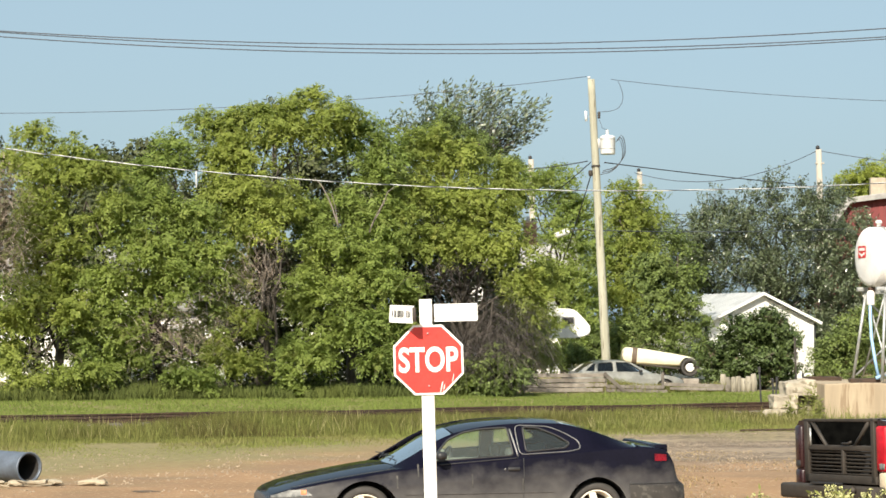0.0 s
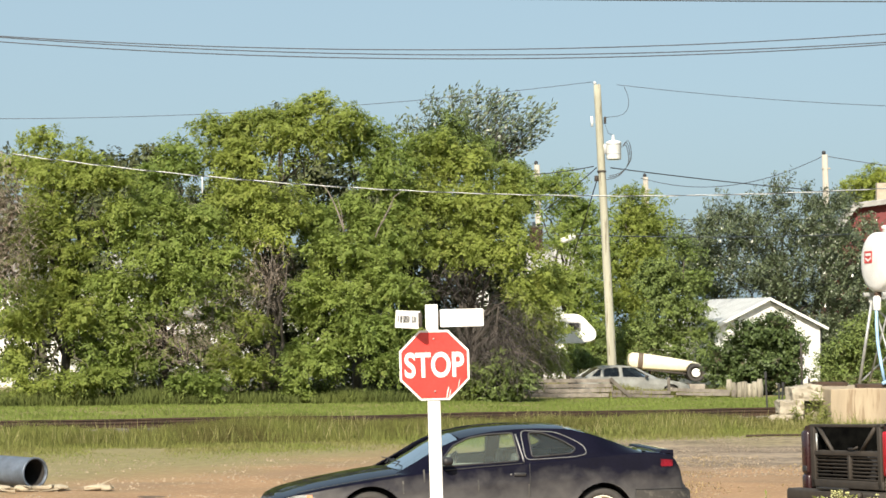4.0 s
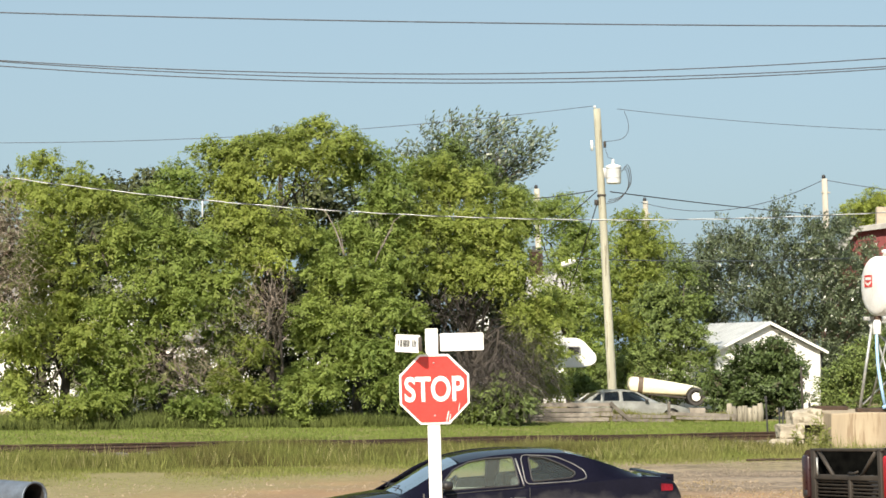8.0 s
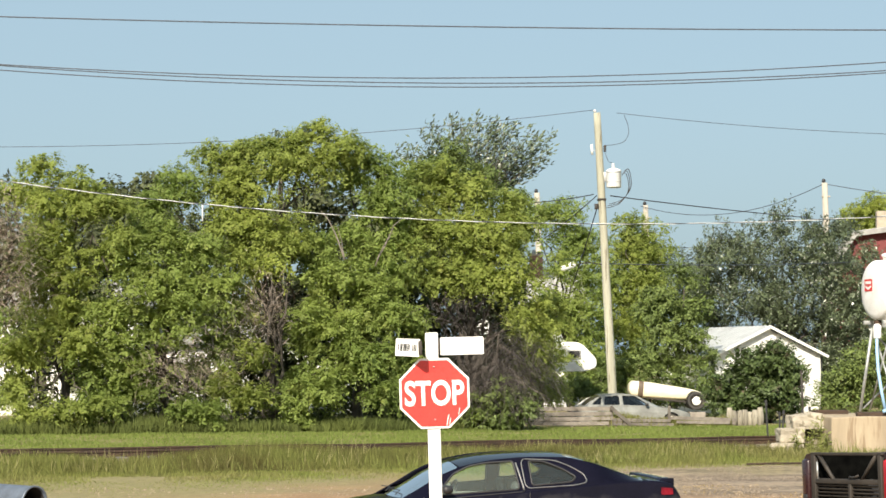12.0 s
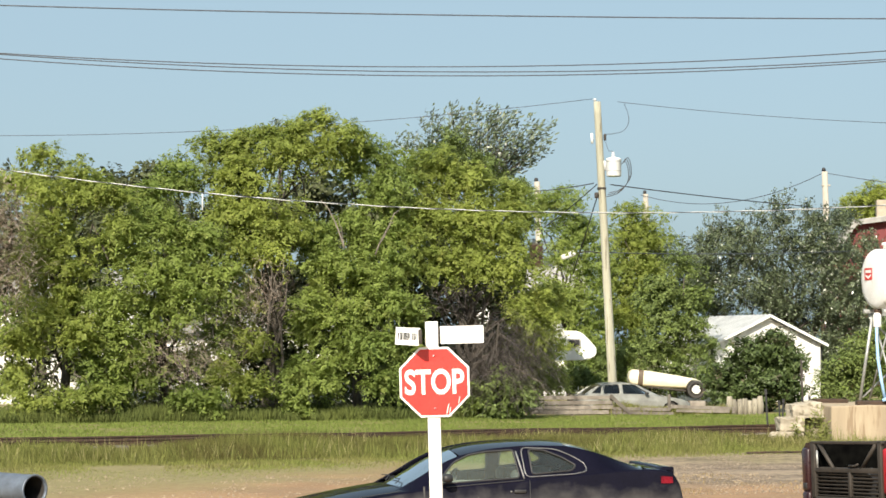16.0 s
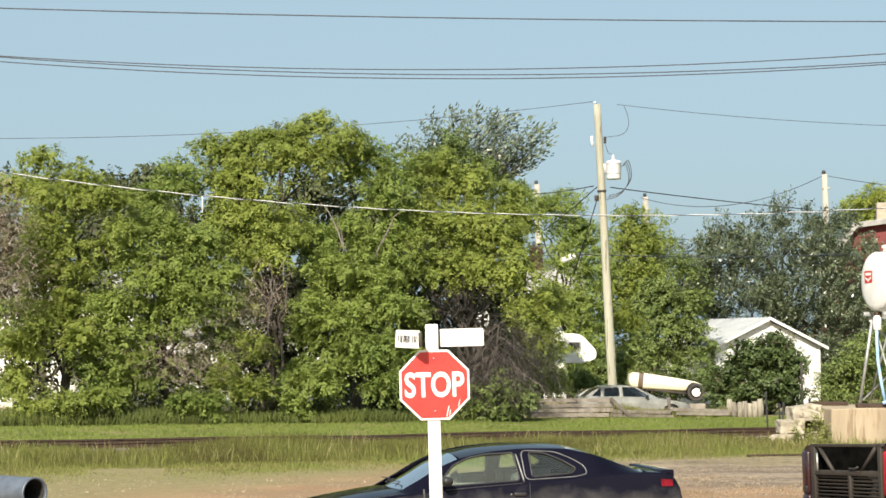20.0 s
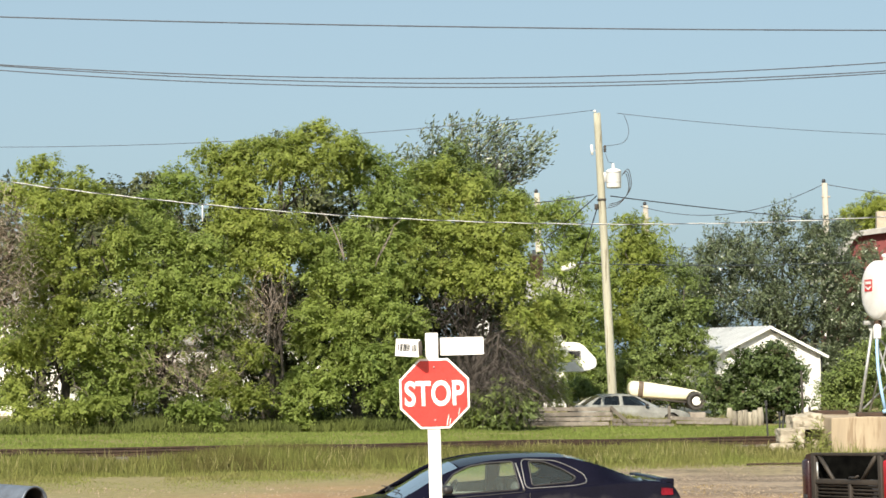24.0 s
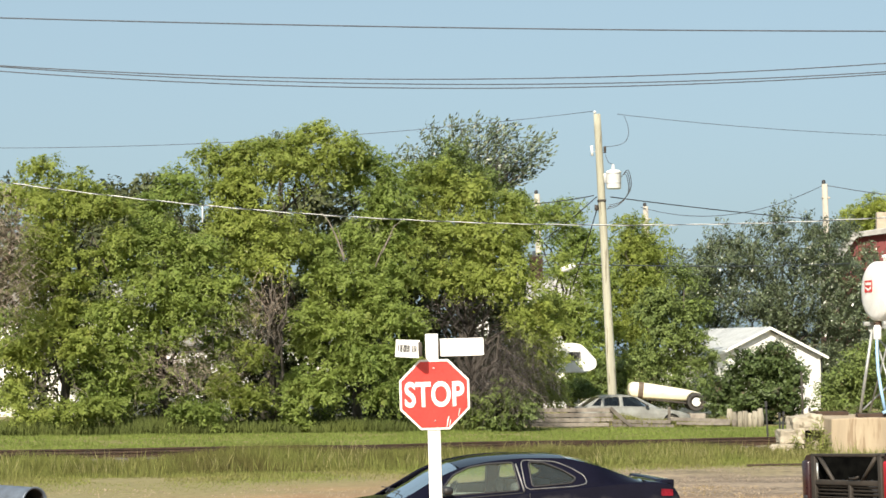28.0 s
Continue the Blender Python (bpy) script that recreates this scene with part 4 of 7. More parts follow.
def build_grass():
    rng = np.random.default_rng(7)
    grass_field("lawn", 130000, -17, 15, lambda x: track_line(x) + 0.9, lambda x: 62.5 + 0.25 * (x + 11), 0.1, 0.018, GRASS, rng,
                "bright green mown grass strip before the trees", lean=0.5)
    grass_field("bank_grass", 90000, -13, 12, lambda x: track_line(x) - 5.4, lambda x: track_line(x) - 0.8 - np.clip(0.45 * x + 0.5, 0, 1.5), 0.34, 0.014, TALL_GRASS, rng,
                "tall brownish green grass on the railway bank", patch=0.5, scale=0.35, fade=0.45)
    grass_field("bank_grass", 80000, -13, 12, lambda x: track_line(x) - 8.6, lambda x: track_line(x) - 3.6, 0.12, 0.015, EDGE_GRASS, rng,
                "fresh green grass at the foot of the railway bank", patch=0.75, scale=0.3, fade=0.9)
    grass_field("bank_grass", 6000, -13, 12, lambda x: track_line(x) - 6.0, lambda x: track_line(x) - 2.6, 0.34, 0.012, EDGE_GRASS, rng,
                "taller green grass tufts on the railway bank", patch=1.1, scale=0.9, lean=0.2)
    grass_field("bank_grass", 6000, -13, 0, lambda x: track_line(x) - 0.6, lambda x: track_line(x) + 0.6, 0.14, 0.016, EDGE_GRASS, rng,
                "short grass growing between the rails", patch=0.8, lean=0.4)
    grass_field("fence_grass", 7000, 5.4, 10.2, lambda x: 66.9 + 0.14 * (x - 3), lambda x: 68.6 + 0.14 * (x - 3), 0.34, 0.022, EDGE_GRASS, rng,
                "uncut grass along the foot of the plank fence", patch=0.55, lean=0.3)
    grass_field("stubble", 12000, 1, 9.5, lambda x: 22.5 + 0 * x, lambda x: 35.5 + 0.2 * x, 0.05, 0.016, STUBBLE, rng,
                "short dry stubble and chaff on the bare earth", patch=0.85, lean=0.7, scale=0.7)
    grass_field("seed_grass", 1700, -13, 12, lambda x: track_line(x) - 5.0, lambda x: track_line(x) - 0.8 - np.clip(0.45 * x, 0, 1.2), 0.4, 0.011, STRAW, rng,
                "pale ripe grass stalks along the rails", patch=0.9, lean=0.15)
    grass_field("seed_grass", 2600, 1.5, 12, lambda x: track_line(x) - 5.6, lambda x: track_line(x) - 2.2, 0.3, 0.013, STRAW, rng,
                "pale dry weed stalks on the bank beside the yard", patch=1.0, lean=0.35)
    grass_field("bank_grass", 9000, 1.5, 12, lambda x: track_line(x) - 5.8, lambda x: track_line(x) - 2.4, 0.28, 0.018, EDGE_GRASS, rng,
                "fresh green weeds on the bank beside the yard", patch=0.8, lean=0.4)
    grass_field("verge_grass", 64000, -13, 2, lambda x: 31.0 + 0.75 * (x + 8), lambda x: track_line(x) - 5.0, 0.06, 0.014, EDGE_GRASS, rng,
                "thin trodden grass creeping over the dry earth", patch=0.85, lean=0.6, scale=0.4, fade=1.0)
    grass_field("verge_grass", 9000, -11, -2.5, lambda x: 28.5 + 0.2 * (x + 8), lambda x: 38 + 0.3 * (x + 8), 0.055, 0.013, EDGE_GRASS, rng,
                "thin trodden grass around the culvert pipe", patch=0.95, lean=0.6, scale=0.5, fade=1.2)
    grass_field("tree_edge_grass", 22000, -17, 2.7, lambda x: 60.4 + 0.25 * (x + 11), lambda x: 63.4 + 0.25 * (x + 11), 0.42, 0.026, TREE_EDGE, rng,
                "long grass and weeds under the tree row", patch=0.6)


build_grass()


def build_track():
    """Two rusty rails on sleepers, sunk in the grass."""
    u = Vector((1, 0.42, 0)).normalized()
    w = Vector((-u.y, u.x, 0))
    for off in (-0.72, 0.72):
        bm = bmesh.new()
        prof = [(-0.07, 0), (0.07, 0), (0.07, 0.012), (0.012, 0.03), (0.012, 0.11), (0.036, 0.12), (0.036, 0.155), (-0.036, 0.155),
                (-0.036, 0.12), (-0.012, 0.11), (-0.012, 0.03), (-0.07, 0.012)]
        rings = []
        for i in range(61):
            x = -30 + i
            c = Vector((x, track_line(x), 0)) + w * off
            zz = ground_z(c.x, c.y) + 0.13
            rings.append([bm.verts.new((c.x + w.x * a, c.y + w.y * a, zz + b)) for a, b in prof])
        for A, B in zip(rings, rings[1:]):
            for k in range(len(prof)):
                bm.faces.new((A[k], A[(k + 1) % len(prof)], B[(k + 1) % len(prof)], B[k]))
        bm.faces.new(rings[0][::-1])
        bm.faces.new(rings[-1])
        tagged(part("rail", bm, RUST, smooth=False), "rusty steel railway rail half hidden in grass", "rail", "railway rails")
    bm = rough_up(box_bm(0.22, 2.5, 0.16, bevel=0.015), 0.012, 4)
    first = tagged(part("sleeper", bm, FENCE_WOOD, smooth=False), "weathered timber railway sleeper bedded in the grass", "sleeper", "railway sleepers")
    first.matrix_world = Matrix.Translation((-20, track_line(-20), ground_z(-20, track_line(-20)) + 0.055)) @ Matrix.Rotation(math.atan(0.42), 4, "Z")
    for i in range(1, 60):
        x = -20 + 0.62 * i
        copy_thing(first, Matrix.Translation((x, track_line(x), ground_z(x, track_line(x)) + 0.055)) @ Matrix.Rotation(math.atan(0.42), 4, "Z"))


build_track()


# ---------- stop sign at the corner ----------
def letters(text, size, mat, parent, m, name="lettering", bold=0.0, fit=(1.0, 0.2)):
    cu = bpy.data.curves.new("letters", "FONT")
    cu.body, cu.size, cu.align_x, cu.align_y, cu.extrude, cu.offset = text, size, "CENTER", "CENTER", 0.0015, bold
    tmp = bpy.data.objects.new("letters", cu)
    scene.collection.objects.link(tmp)
    dg = bpy.context.evaluated_depsgraph_get()
    me = bpy.data.meshes.new_from_object(tmp.evaluated_get(dg))
    bpy.data.objects.remove(tmp)
    bpy.data.curves.remove(cu)
    lo = Vector([min(v.co[k] for v in me.vertices) for k in range(3)])
    hi = Vector([max(v.co[k] for v in me.vertices) for k in range(3)])
    me.transform(m @ Matrix.Diagonal((fit[0] / (hi.x - lo.x), fit[1] / (hi.y - lo.y), 1, 1)) @ Matrix.Translation((-(lo.x + hi.x) / 2, -(lo.y + hi.y) / 2, 0)))
    me.materials.clear()
    me.materials.append(mat)
    ob = new(name, me)
    ob.parent = parent
    return ob


def octagon(r, turn=22.5):
    return [(r * math.cos(radians(turn + 45 * k)), r * math.sin(radians(turn + 45 * k))) for k in range(8)]


def build_stop_sign():
    d = 16.2
    s = thing("stop_sign", "red octagonal stop sign with street blades on a white wooden post", "road sign",
              Matrix.Translation((-0.024, d, 0)) @ Matrix.Rotation(radians(-1.6), 4, "Y"))
    bm = box_bm(0.108, 0.108, 2.70, (0, 0, 1.28), 0.008)
    part("post", bm, POST_WHITE, s, "white painted square wooden post", smooth=False)
    face = plate_bm(octagon(0.3175), 0.003, m=Matrix.Translation((0.012, -0.066, 2.12)), bevel=0.0008)
    plate = part("sign_plate", face, SIGN_WHITE, s, "white-edged sign plate", smooth=False)
    part("red_face", plate_bm(octagon(0.3175 * 0.94), 0.002, m=Matrix.Translation((0.012, -0.0695, 2.12))), SIGN_RED, plate, "red reflective face", smooth=False)
    turn = Matrix.Translation((0.012, -0.0715, 2.123)) @ Matrix.Rotation(radians(90), 4, "X")
    letters("STOP", 0.3, SIGN_WHITE, plate, turn, bold=0.0075, fit=(0.5, 0.214))
    for x, z in ((0.012, 2.34), (0.012, 1.9)):
        part("bolt", lathe_bm([(0.009, 0), (0.009, 0.004), (0.005, 0.007), (0, 0.008)], 10, m=Matrix.Translation((x, -0.0715, z)) @ Matrix.Rotation(radians(90), 4, "X")), ALU, s)
    # pale scuffs where the sheet has worn through
    rng = np.random.default_rng(3)
    for x, z, w, h in ((0.118, -0.25, 0.006, 0.11), (0.138, -0.265, 0.005, 0.07), (0.225, -0.175, 0.004, 0.08)):
        pts = [(w * (0.5 + 0.5 * rng.random()) * math.cos(a), h * 0.5 * (0.7 + 0.5 * rng.random()) * math.sin(a)) for a in np.linspace(0, 5.6, 9)]
        part("scuff", plate_bm(pts, 0.0008, m=Matrix.Translation((0.012 + x * 0.9, -0.0705, 2.12 + z * 0.9)) @ Matrix.Rotation(radians(12), 4, "Y")), SIGN_WHITE, plate, "pale worn scratch", smooth=False)
    # street-name blades, one along each street
    for side, m, w, z in (("far", Matrix.Translation((0.252, -0.03, 2.512)), 0.368, 0), ("near", Matrix.Translation((-0.205, -0.1, 2.51)) @ Matrix.Rotation(radians(4.5), 4, "Y") @ Matrix.Rotation(radians(-55), 4, "Z"), 0.36, 0)):
        blade = part("street_name_blade", plate_bm(rounded([(-w / 2, -0.074), (w / 2, -0.074), (w / 2, 0.074), (-w / 2, 0.074)], 0.012), 0.003, m=m), SIGN_WHITE, s, "white street-name blade", smooth=False)
        part("bracket", box_bm(0.03, 0.02, 0.12, m @ Vector((-w / 2 - 0.012 if side == "far" else w / 2 + 0.012, 0.0, 0)), 0.003), DARK_STEEL, s)
        if side == "near":
            for bx, bh in ((-0.115, 0.05), (-0.085, 0.062), (-0.07, 0.062), (-0.045, 0.06), (-0.03, 0.058), (-0.015, 0.06), (0.005, 0.06), (0.02, 0.05), (0.065, 0.055), (0.085, 0.06), (0.105, 0.05)):
                bx *= 1.2
                part("lettering_bar", plate_bm([(bx, -bh / 2), (bx + 0.0125, -bh / 2), (bx + 0.0125, bh / 2), (bx, bh / 2)], 0.001, m=m @ Matrix.Translation((0, -0.003, 0))), INK, blade, smooth=False)
    return s


build_stop_sign()


# ---------- cars ----------
class Body:
    """Curves of a car body; x runs from the front bumper back, z up, y from the middle to the sides."""

    def __init__(self, length, width, top, shoulder, roof, plan, x_ws, x_rw, wheels, wheel_r, sill=0.2):
        self.length, self.width, self.sill = length, width, sill
        self.top, self.shoulder, self.roof, self.plan = map(smooth_curve, (top, shoulder, roof, plan))
        self.x_ws, self.x_rw = x_ws, x_rw            # base and top of windscreen, top and base of rear window
        self.wheels, self.wheel_r = wheels, wheel_r

    def side_y(self, x, z):
        """Half width of the lower body at height z."""
        zb = self.shoulder(x)
        t = (z - self.sill) / max(zb - self.sill, 0.05)
        bulge = 1 - 0.075 * max(0, 0.38 - t) ** 2 / 0.145 - 0.055 * max(0, t - 0.5) ** 2 / 0.25
        crease = 0.006 * math.exp(-((t - 0.72) / 0.05) ** 2)
        return self.width / 2 * self.plan(x) * (bulge + crease)

    def glass_y(self, x, v):
        """Half width of the cabin from the belt (v = 0) to the roof edge (v = 1)."""
        yb = self.side_y(x, self.shoulder(x)) - 0.012
        return yb + (self.width * 0.345 * (0.55 + 0.45 * self.plan(x)) - yb) * v ** 1.15

    def roof_edge(self, x):
        return max(self.shoulder(x), self.roof(x) - 0.035)


def build_shell(car, B, mat, nx=230, nz=36):
    """Lower body: sides, nose, tail, bonnet and boot; wheel arches are cut out, the cabin is left open."""
    L = B.length
    xs = np.linspace(0, L, nx)
    nt = 12
    verts, faces = [], []
    a_r = B.wheel_r + 0.06

    def section(x):
        zb, zt = B.shoulder(x), B.top(x)
        row = []
        for k in range(nz + 1):
            z = B.sill + (zb - B.sill) * k / nz
            px, pz = x, z
            for wx in B.wheels:
                r = math.hypot(px - wx, pz - B.wheel_r)
                if abs(r - a_r) < 0.017 and r > 0:
                    px, pz = wx + (px - wx) * a_r / r, B.wheel_r + (pz - B.wheel_r) * a_r / r
            y = B.side_y(px, pz)
            for wx in B.wheels:       # arch lips stand a little proud
                r = math.hypot(px - wx, pz - B.wheel_r)
                y += 0.012 * math.exp(-((r - a_r) / 0.05) ** 2)
            row.append((px, -y, pz))
        yb = B.side_y(x, zb)
        for k in range(1, nt + 1):
            t = k / nt
            row.append((x, -yb * (1 - t), zb + (zt - zb) * math.sin(t * math.pi / 2) ** 0.7))
        return row
    for x in xs:
        row = section(x)
        row += [(p[0], -p[1], p[2]) for p in row[-2::-1]]
        verts += row
    n = 2 * (nz + 1 + nt) - 1
    for i in range(nx - 1):
        for k in range(n - 1):
            q = (i * n + k, (i + 1) * n + k, (i + 1) * n + k + 1, i * n + k + 1)
            c = [sum(verts[v][a] for v in q) / 4 for a in range(3)]
            if any(math.hypot(c[0] - wx, c[2] - B.wheel_r) < a_r - 0.002 for wx in B.wheels) and (k < nz or k >= n - 1 - nz):
                continue
            if B.x_ws[0] + 0.12 < c[0] < B.x_rw[1] - 0.06 and nz < k < n - 1 - nz and abs(c[1]) < B.width * 0.42:
                continue
            faces.append(q)
    faces.append(tuple(range(n))[::-1])
    faces.append(tuple(range((nx - 1) * n, nx * n)))
    bm = bmesh.new()
    vs = [bm.verts.new(v) for v in verts]
    for f in faces:
        try:
            bm.faces.new([vs[i] for i in f])
        except ValueError:
            pass
    bmesh.ops.recalc_face_normals(bm, faces=bm.faces[:])
    return part("body_shell", bm, mat, car)


def build_cabin(car, B, mat, windows, trims, glasses, nx=170, nv=34):
    """Cabin sides with real window openings, glass set in them, roof, windscreen and rear window."""
    x0, x1 = B.x_ws[0], B.x_rw[1]
    xs = np.linspace(x0, x1, nx)
    for sgn in (-1, 1):
        verts, opaque = [], []
        panes = [[] for _ in windows]
        for x in xs:
            zb, zr = B.shoulder(x) - 0.01, B.roof_edge(x)
            for k in range(nv + 1):
                v = k / nv
                verts.append((x, sgn * B.glass_y(x, v), zb + (zr - zb) * v))
        for i in range(nx - 1):
            for k in range(nv):
                q = (i * (nv + 1) + k, (i + 1) * (nv + 1) + k, (i + 1) * (nv + 1) + k + 1, i * (nv + 1) + k + 1)
                cx = sum(verts[v][0] for v in q) / 4
                cz = sum(verts[v][2] for v in q) / 4
                for w, poly in enumerate(windows):
                    if inside(poly, cx, cz):
                        panes[w].append(q)
                        break
                else:
                    opaque.append(q)
        bm = bmesh.new()
        vs = [bm.verts.new(v) for v in verts]
        for f in opaque:
            bm.faces.new([vs[i] for i in f])
        bmesh.ops.delete(bm, geom=[v for v in bm.verts if not v.link_faces], context="VERTS")
        bmesh.ops.solidify(bm, geom=bm.faces[:], thickness=0.02)
        part("pillar_panel", bm, mat, car)
        for w, poly in enumerate(windows):
            bm = bmesh.new()
            vs = [bm.verts.new((a, b - sgn * 0.012, c)) for a, b, c in verts]
            for f in panes[w]:
                bm.faces.new([vs[i] for i in f])
            bmesh.ops.delete(bm, geom=[v for v in bm.verts if not v.link_faces], context="VERTS")
            pane = part("side_window", bm, glasses[w], car, "tinted side window")
            pane.visible_shadow = False
            pts = []
            for x, z in poly:
                zb, zr = B.shoulder(x) - 0.01, B.roof_edge(x)
                v = min(1.0, max(0.0, (z - zb) / max(zr - zb, 0.01)))
                pts.append((x, sgn * (B.glass_y(x, v) + 0.003), z))
            part("window_trim", tube_bm(pts, 0.011, 6, closed=True), trims[w], pane, "window surround")
    # the upper skin from cowl over the roof to the boot
    spans = (("windscreen", x0, B.x_ws[1], GLASS_FRONT), ("roof", B.x_ws[1], B.x_rw[0], mat), ("rear_window", B.x_rw[0], x1, GLASS_DARK))
    for name, a, b, mt in spans:
        bm = bmesh.new()
        rows = []
        for x in np.linspace(a, b, 26):
            ye, ze, zc = B.glass_y(x, 1.0), B.roof_edge(x), B.roof(x)
            if name == "windscreen":
                ye -= 0.0
            rows.append([bm.verts.new((x - (0.10 * (t * t) * -1 if name == "windscreen" else 0.0), ye * t, ze + (zc - ze) * (1 - t * t))) for t in np.linspace(-1, 1, 21)])
        for A, C in zip(rows, rows[1:]):
            for k in range(20):
                bm.faces.new((A[k], A[k + 1], C[k + 1], C[k]))
        ob = part(name, bm, mt, car)
        if mt is not mat:
            ob.visible_shadow = False


def wheel_part(car, x, y, r, sgn, spokes=5, width=0.2, rim_mat=None):
    """A tyre with its alloy rim; the visible side looks along sgn * y."""
    w = new("wheel")
    w.parent = car
    w.matrix_basis = Matrix.Translation((x, y, r)) @ Matrix.Rotation(radians(90 * -sgn), 4, "X")
    part("tyre", lathe_bm([(r * 0.71, -0.02), (r * 0.72, 0.012), (r * 0.84, 0.022), (r * 0.95, 0.008), (r, -0.03), (r, -width + 0.03), (r * 0.95, -width), (r * 0.7, -width)], 48, caps=False), RUBBER, w)
    bm = lathe_bm([(r * 0.72, 0.01), (r * 0.69, 0.02), (r * 0.655, 0.005), (r * 0.62, -0.09), (r * 0.2, -0.1), (0, -0.1)], 48, caps=False)
    part("rim", bm, DARK_STEEL if spokes > 8 else rim_mat or ALLOY, w)
    for k in range(spokes if spokes < 9 else 0):
        a = k * math.tau / spokes + 0.55
        sp = box_bm(r * 0.6, 0.085, 0.03, (r * 0.38, 0, -0.008), 0.008)
        for v in sp.verts:
            v.co.y *= 1.25 - 0.9 * abs(v.co.x) / r * 0.6
        sp.transform(Matrix.Rotation(a, 4, "Z"))
        part("spoke", sp, rim_mat or ALLOY, w)
    part("hub_cap", lathe_bm([(0.06, -0.02), (0.058, 0.004), (0.03, 0.012), (0, 0.012)], 20), rim_mat or ALLOY, w)
    if spokes > 8:
        part("rim_disc", lathe_bm([(r * 0.48, -0.02), (r * 0.42, 0.008), (r * 0.26, -0.012), (0, -0.012)], 32, caps=False), rim_mat or ALLOY, w)
    part("brake_disc", lathe_bm([(r * 0.58, -0.095), (r * 0.58, -0.088), (0, -0.088)], 24), DARK_STEEL, w)
    return w


def surface_strip(B, xa, xb, za, zb, out=0.004, n=24, rows=4):
    """A thin panel that follows the near side of a body between two heights (functions of x)."""
    bm = bmesh.new()
    grid = []
    for i in range(n + 1):
        x = xa + (xb - xa) * i / n
        a, b = za(x), zb(x)
        grid.append([bm.verts.new((x, -B.side_y(x, a + (b - a) * k / rows) - out, a + (b - a) * k / rows)) for k in range(rows + 1)])
    for A, C in zip(grid, grid[1:]):
        for k in range(rows):
            bm.faces.new((A[k], C[k], C[k + 1], A[k + 1]))
    return bm


def build_coupe():
    B = Body(4.83, 1.75,
             top=[(0, 0.5), (0.06, 0.56), (0.2, 0.614), (0.5, 0.7), (0.85, 0.77), (1.2, 0.83), (1.55, 0.866), (2.1, 0.88), (3.6, 0.95), (4.0, 1.035), (4.3, 1.035), (4.5, 1.02), (4.62, 0.97), (4.68, 0.86), (4.71, 0.68), (4.75, 0.645), (4.83, 0.6)],
             shoulder=[(0, 0.46), (0.06, 0.53), (0.2, 0.588), (0.4, 0.634), (0.8, 0.708), (1.2, 0.77), (1.7, 0.834), (2.2, 0.875), (2.9, 0.925), (3.5, 0.98), (4.0, 1.012), (4.3, 1.016), (4.55, 0.975), (4.66, 0.83), (4.71, 0.655), (4.83, 0.56)],
             roof=[(1.38, 0.855), (1.62, 0.985), (1.87, 1.13), (2.14, 1.237), (2.55, 1.31), (2.95, 1.332), (3.3, 1.325), (3.55, 1.282), (3.85, 1.19), (4.1, 1.1), (4.26, 1.05), (4.34, 1.038)],
             plan=[(0, 0.66), (0.08, 0.76), (0.3, 0.88), (0.7, 0.965), (1.3, 1.0), (3.6, 1.0), (4.3, 0.96), (4.65, 0.9), (4.78, 0.82), (4.83, 0.72)],
             x_ws=(1.38, 2.1), x_rw=(3.36, 4.34), wheels=(1.055, 3.72), wheel_r=0.318)
    yaw = radians(12.5)
    m = Matrix.Translation((0.36, 22.3, 0)) @ Matrix.Rotation(yaw, 4, "Z") @ Matrix.Translation((-2.415, 0, 0))
    car = thing("parked_car", "dusty black two-door coupe with a rear spoiler parked on dirt", "car", m)
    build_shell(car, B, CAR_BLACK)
    door = rounded([(1.8, 0.89), (2.75, 0.947), (2.71, 1.252), (2.4, 1.236), (2.2, 1.2), (2.02, 1.12)], 0.04)
    quarter = rounded([(2.9, 0.985), (3.36, 1.022), (3.42, 1.075), (3.27, 1.165), (3.07, 1.245), (2.89, 1.255)], 0.04)
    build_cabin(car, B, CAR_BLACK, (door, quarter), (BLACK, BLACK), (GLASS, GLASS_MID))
    rim = rounded([(2.82, 0.955), (3.4, 0.985), (3.54, 1.015), (3.52, 1.1), (3.38, 1.185), (3.2, 1.258), (2.8, 1.278)], 0.07)
    pts = []
    for x, z in rim:
        zb, zr = B.shoulder(x) - 0.01, B.roof_edge(x)
        pts.append((x, -B.glass_y(x, min(1, max(0, (z - zb) / (zr - zb)))) - 0.004, z))
    part("quarter_trim", tube_bm(pts, 0.0065, 6, closed=True), GREY_TRIM, car, "thin grey window moulding")
    for x in B.wheels:
        for sgn in (-1, 1):
            wheel_part(car, x, sgn * 0.79, B.wheel_r, sgn)
            part("wheel_well", lathe_bm([(B.wheel_r + 0.055, 0), (B.wheel_r + 0.055, 0.3), (0, 0.3)], 32, caps=False, m=Matrix.Translation((x, sgn * 0.8, B.wheel_r)) @ Matrix.Rotation(radians(90 * sgn), 4, "X")), BLACK, car)
    # grey pillar trim behind the door glass
    pts = []
    for z in np.linspace(0.935, 1.235, 10):
        x = 2.8 - 0.06 * (z - 0.935) / 0.3
        zb, zr = B.shoulder(x) - 0.01, B.roof_edge(x)
        pts.append((x, -B.glass_y(x, (z - zb) / (zr - zb)) - 0.006, z))
    part("pillar_trim", tube_bm(pts, 0.01, 6), GREY_TRIM, car, "worn grey pillar strip")
    part("belt_trim", tube_bm([(x, -B.side_y(x, B.shoulder(x)) + 0.004, B.shoulder(x) + 0.004) for x in np.linspace(1.9, 2.8, 20)], 0.007, 6), BLACK, car)
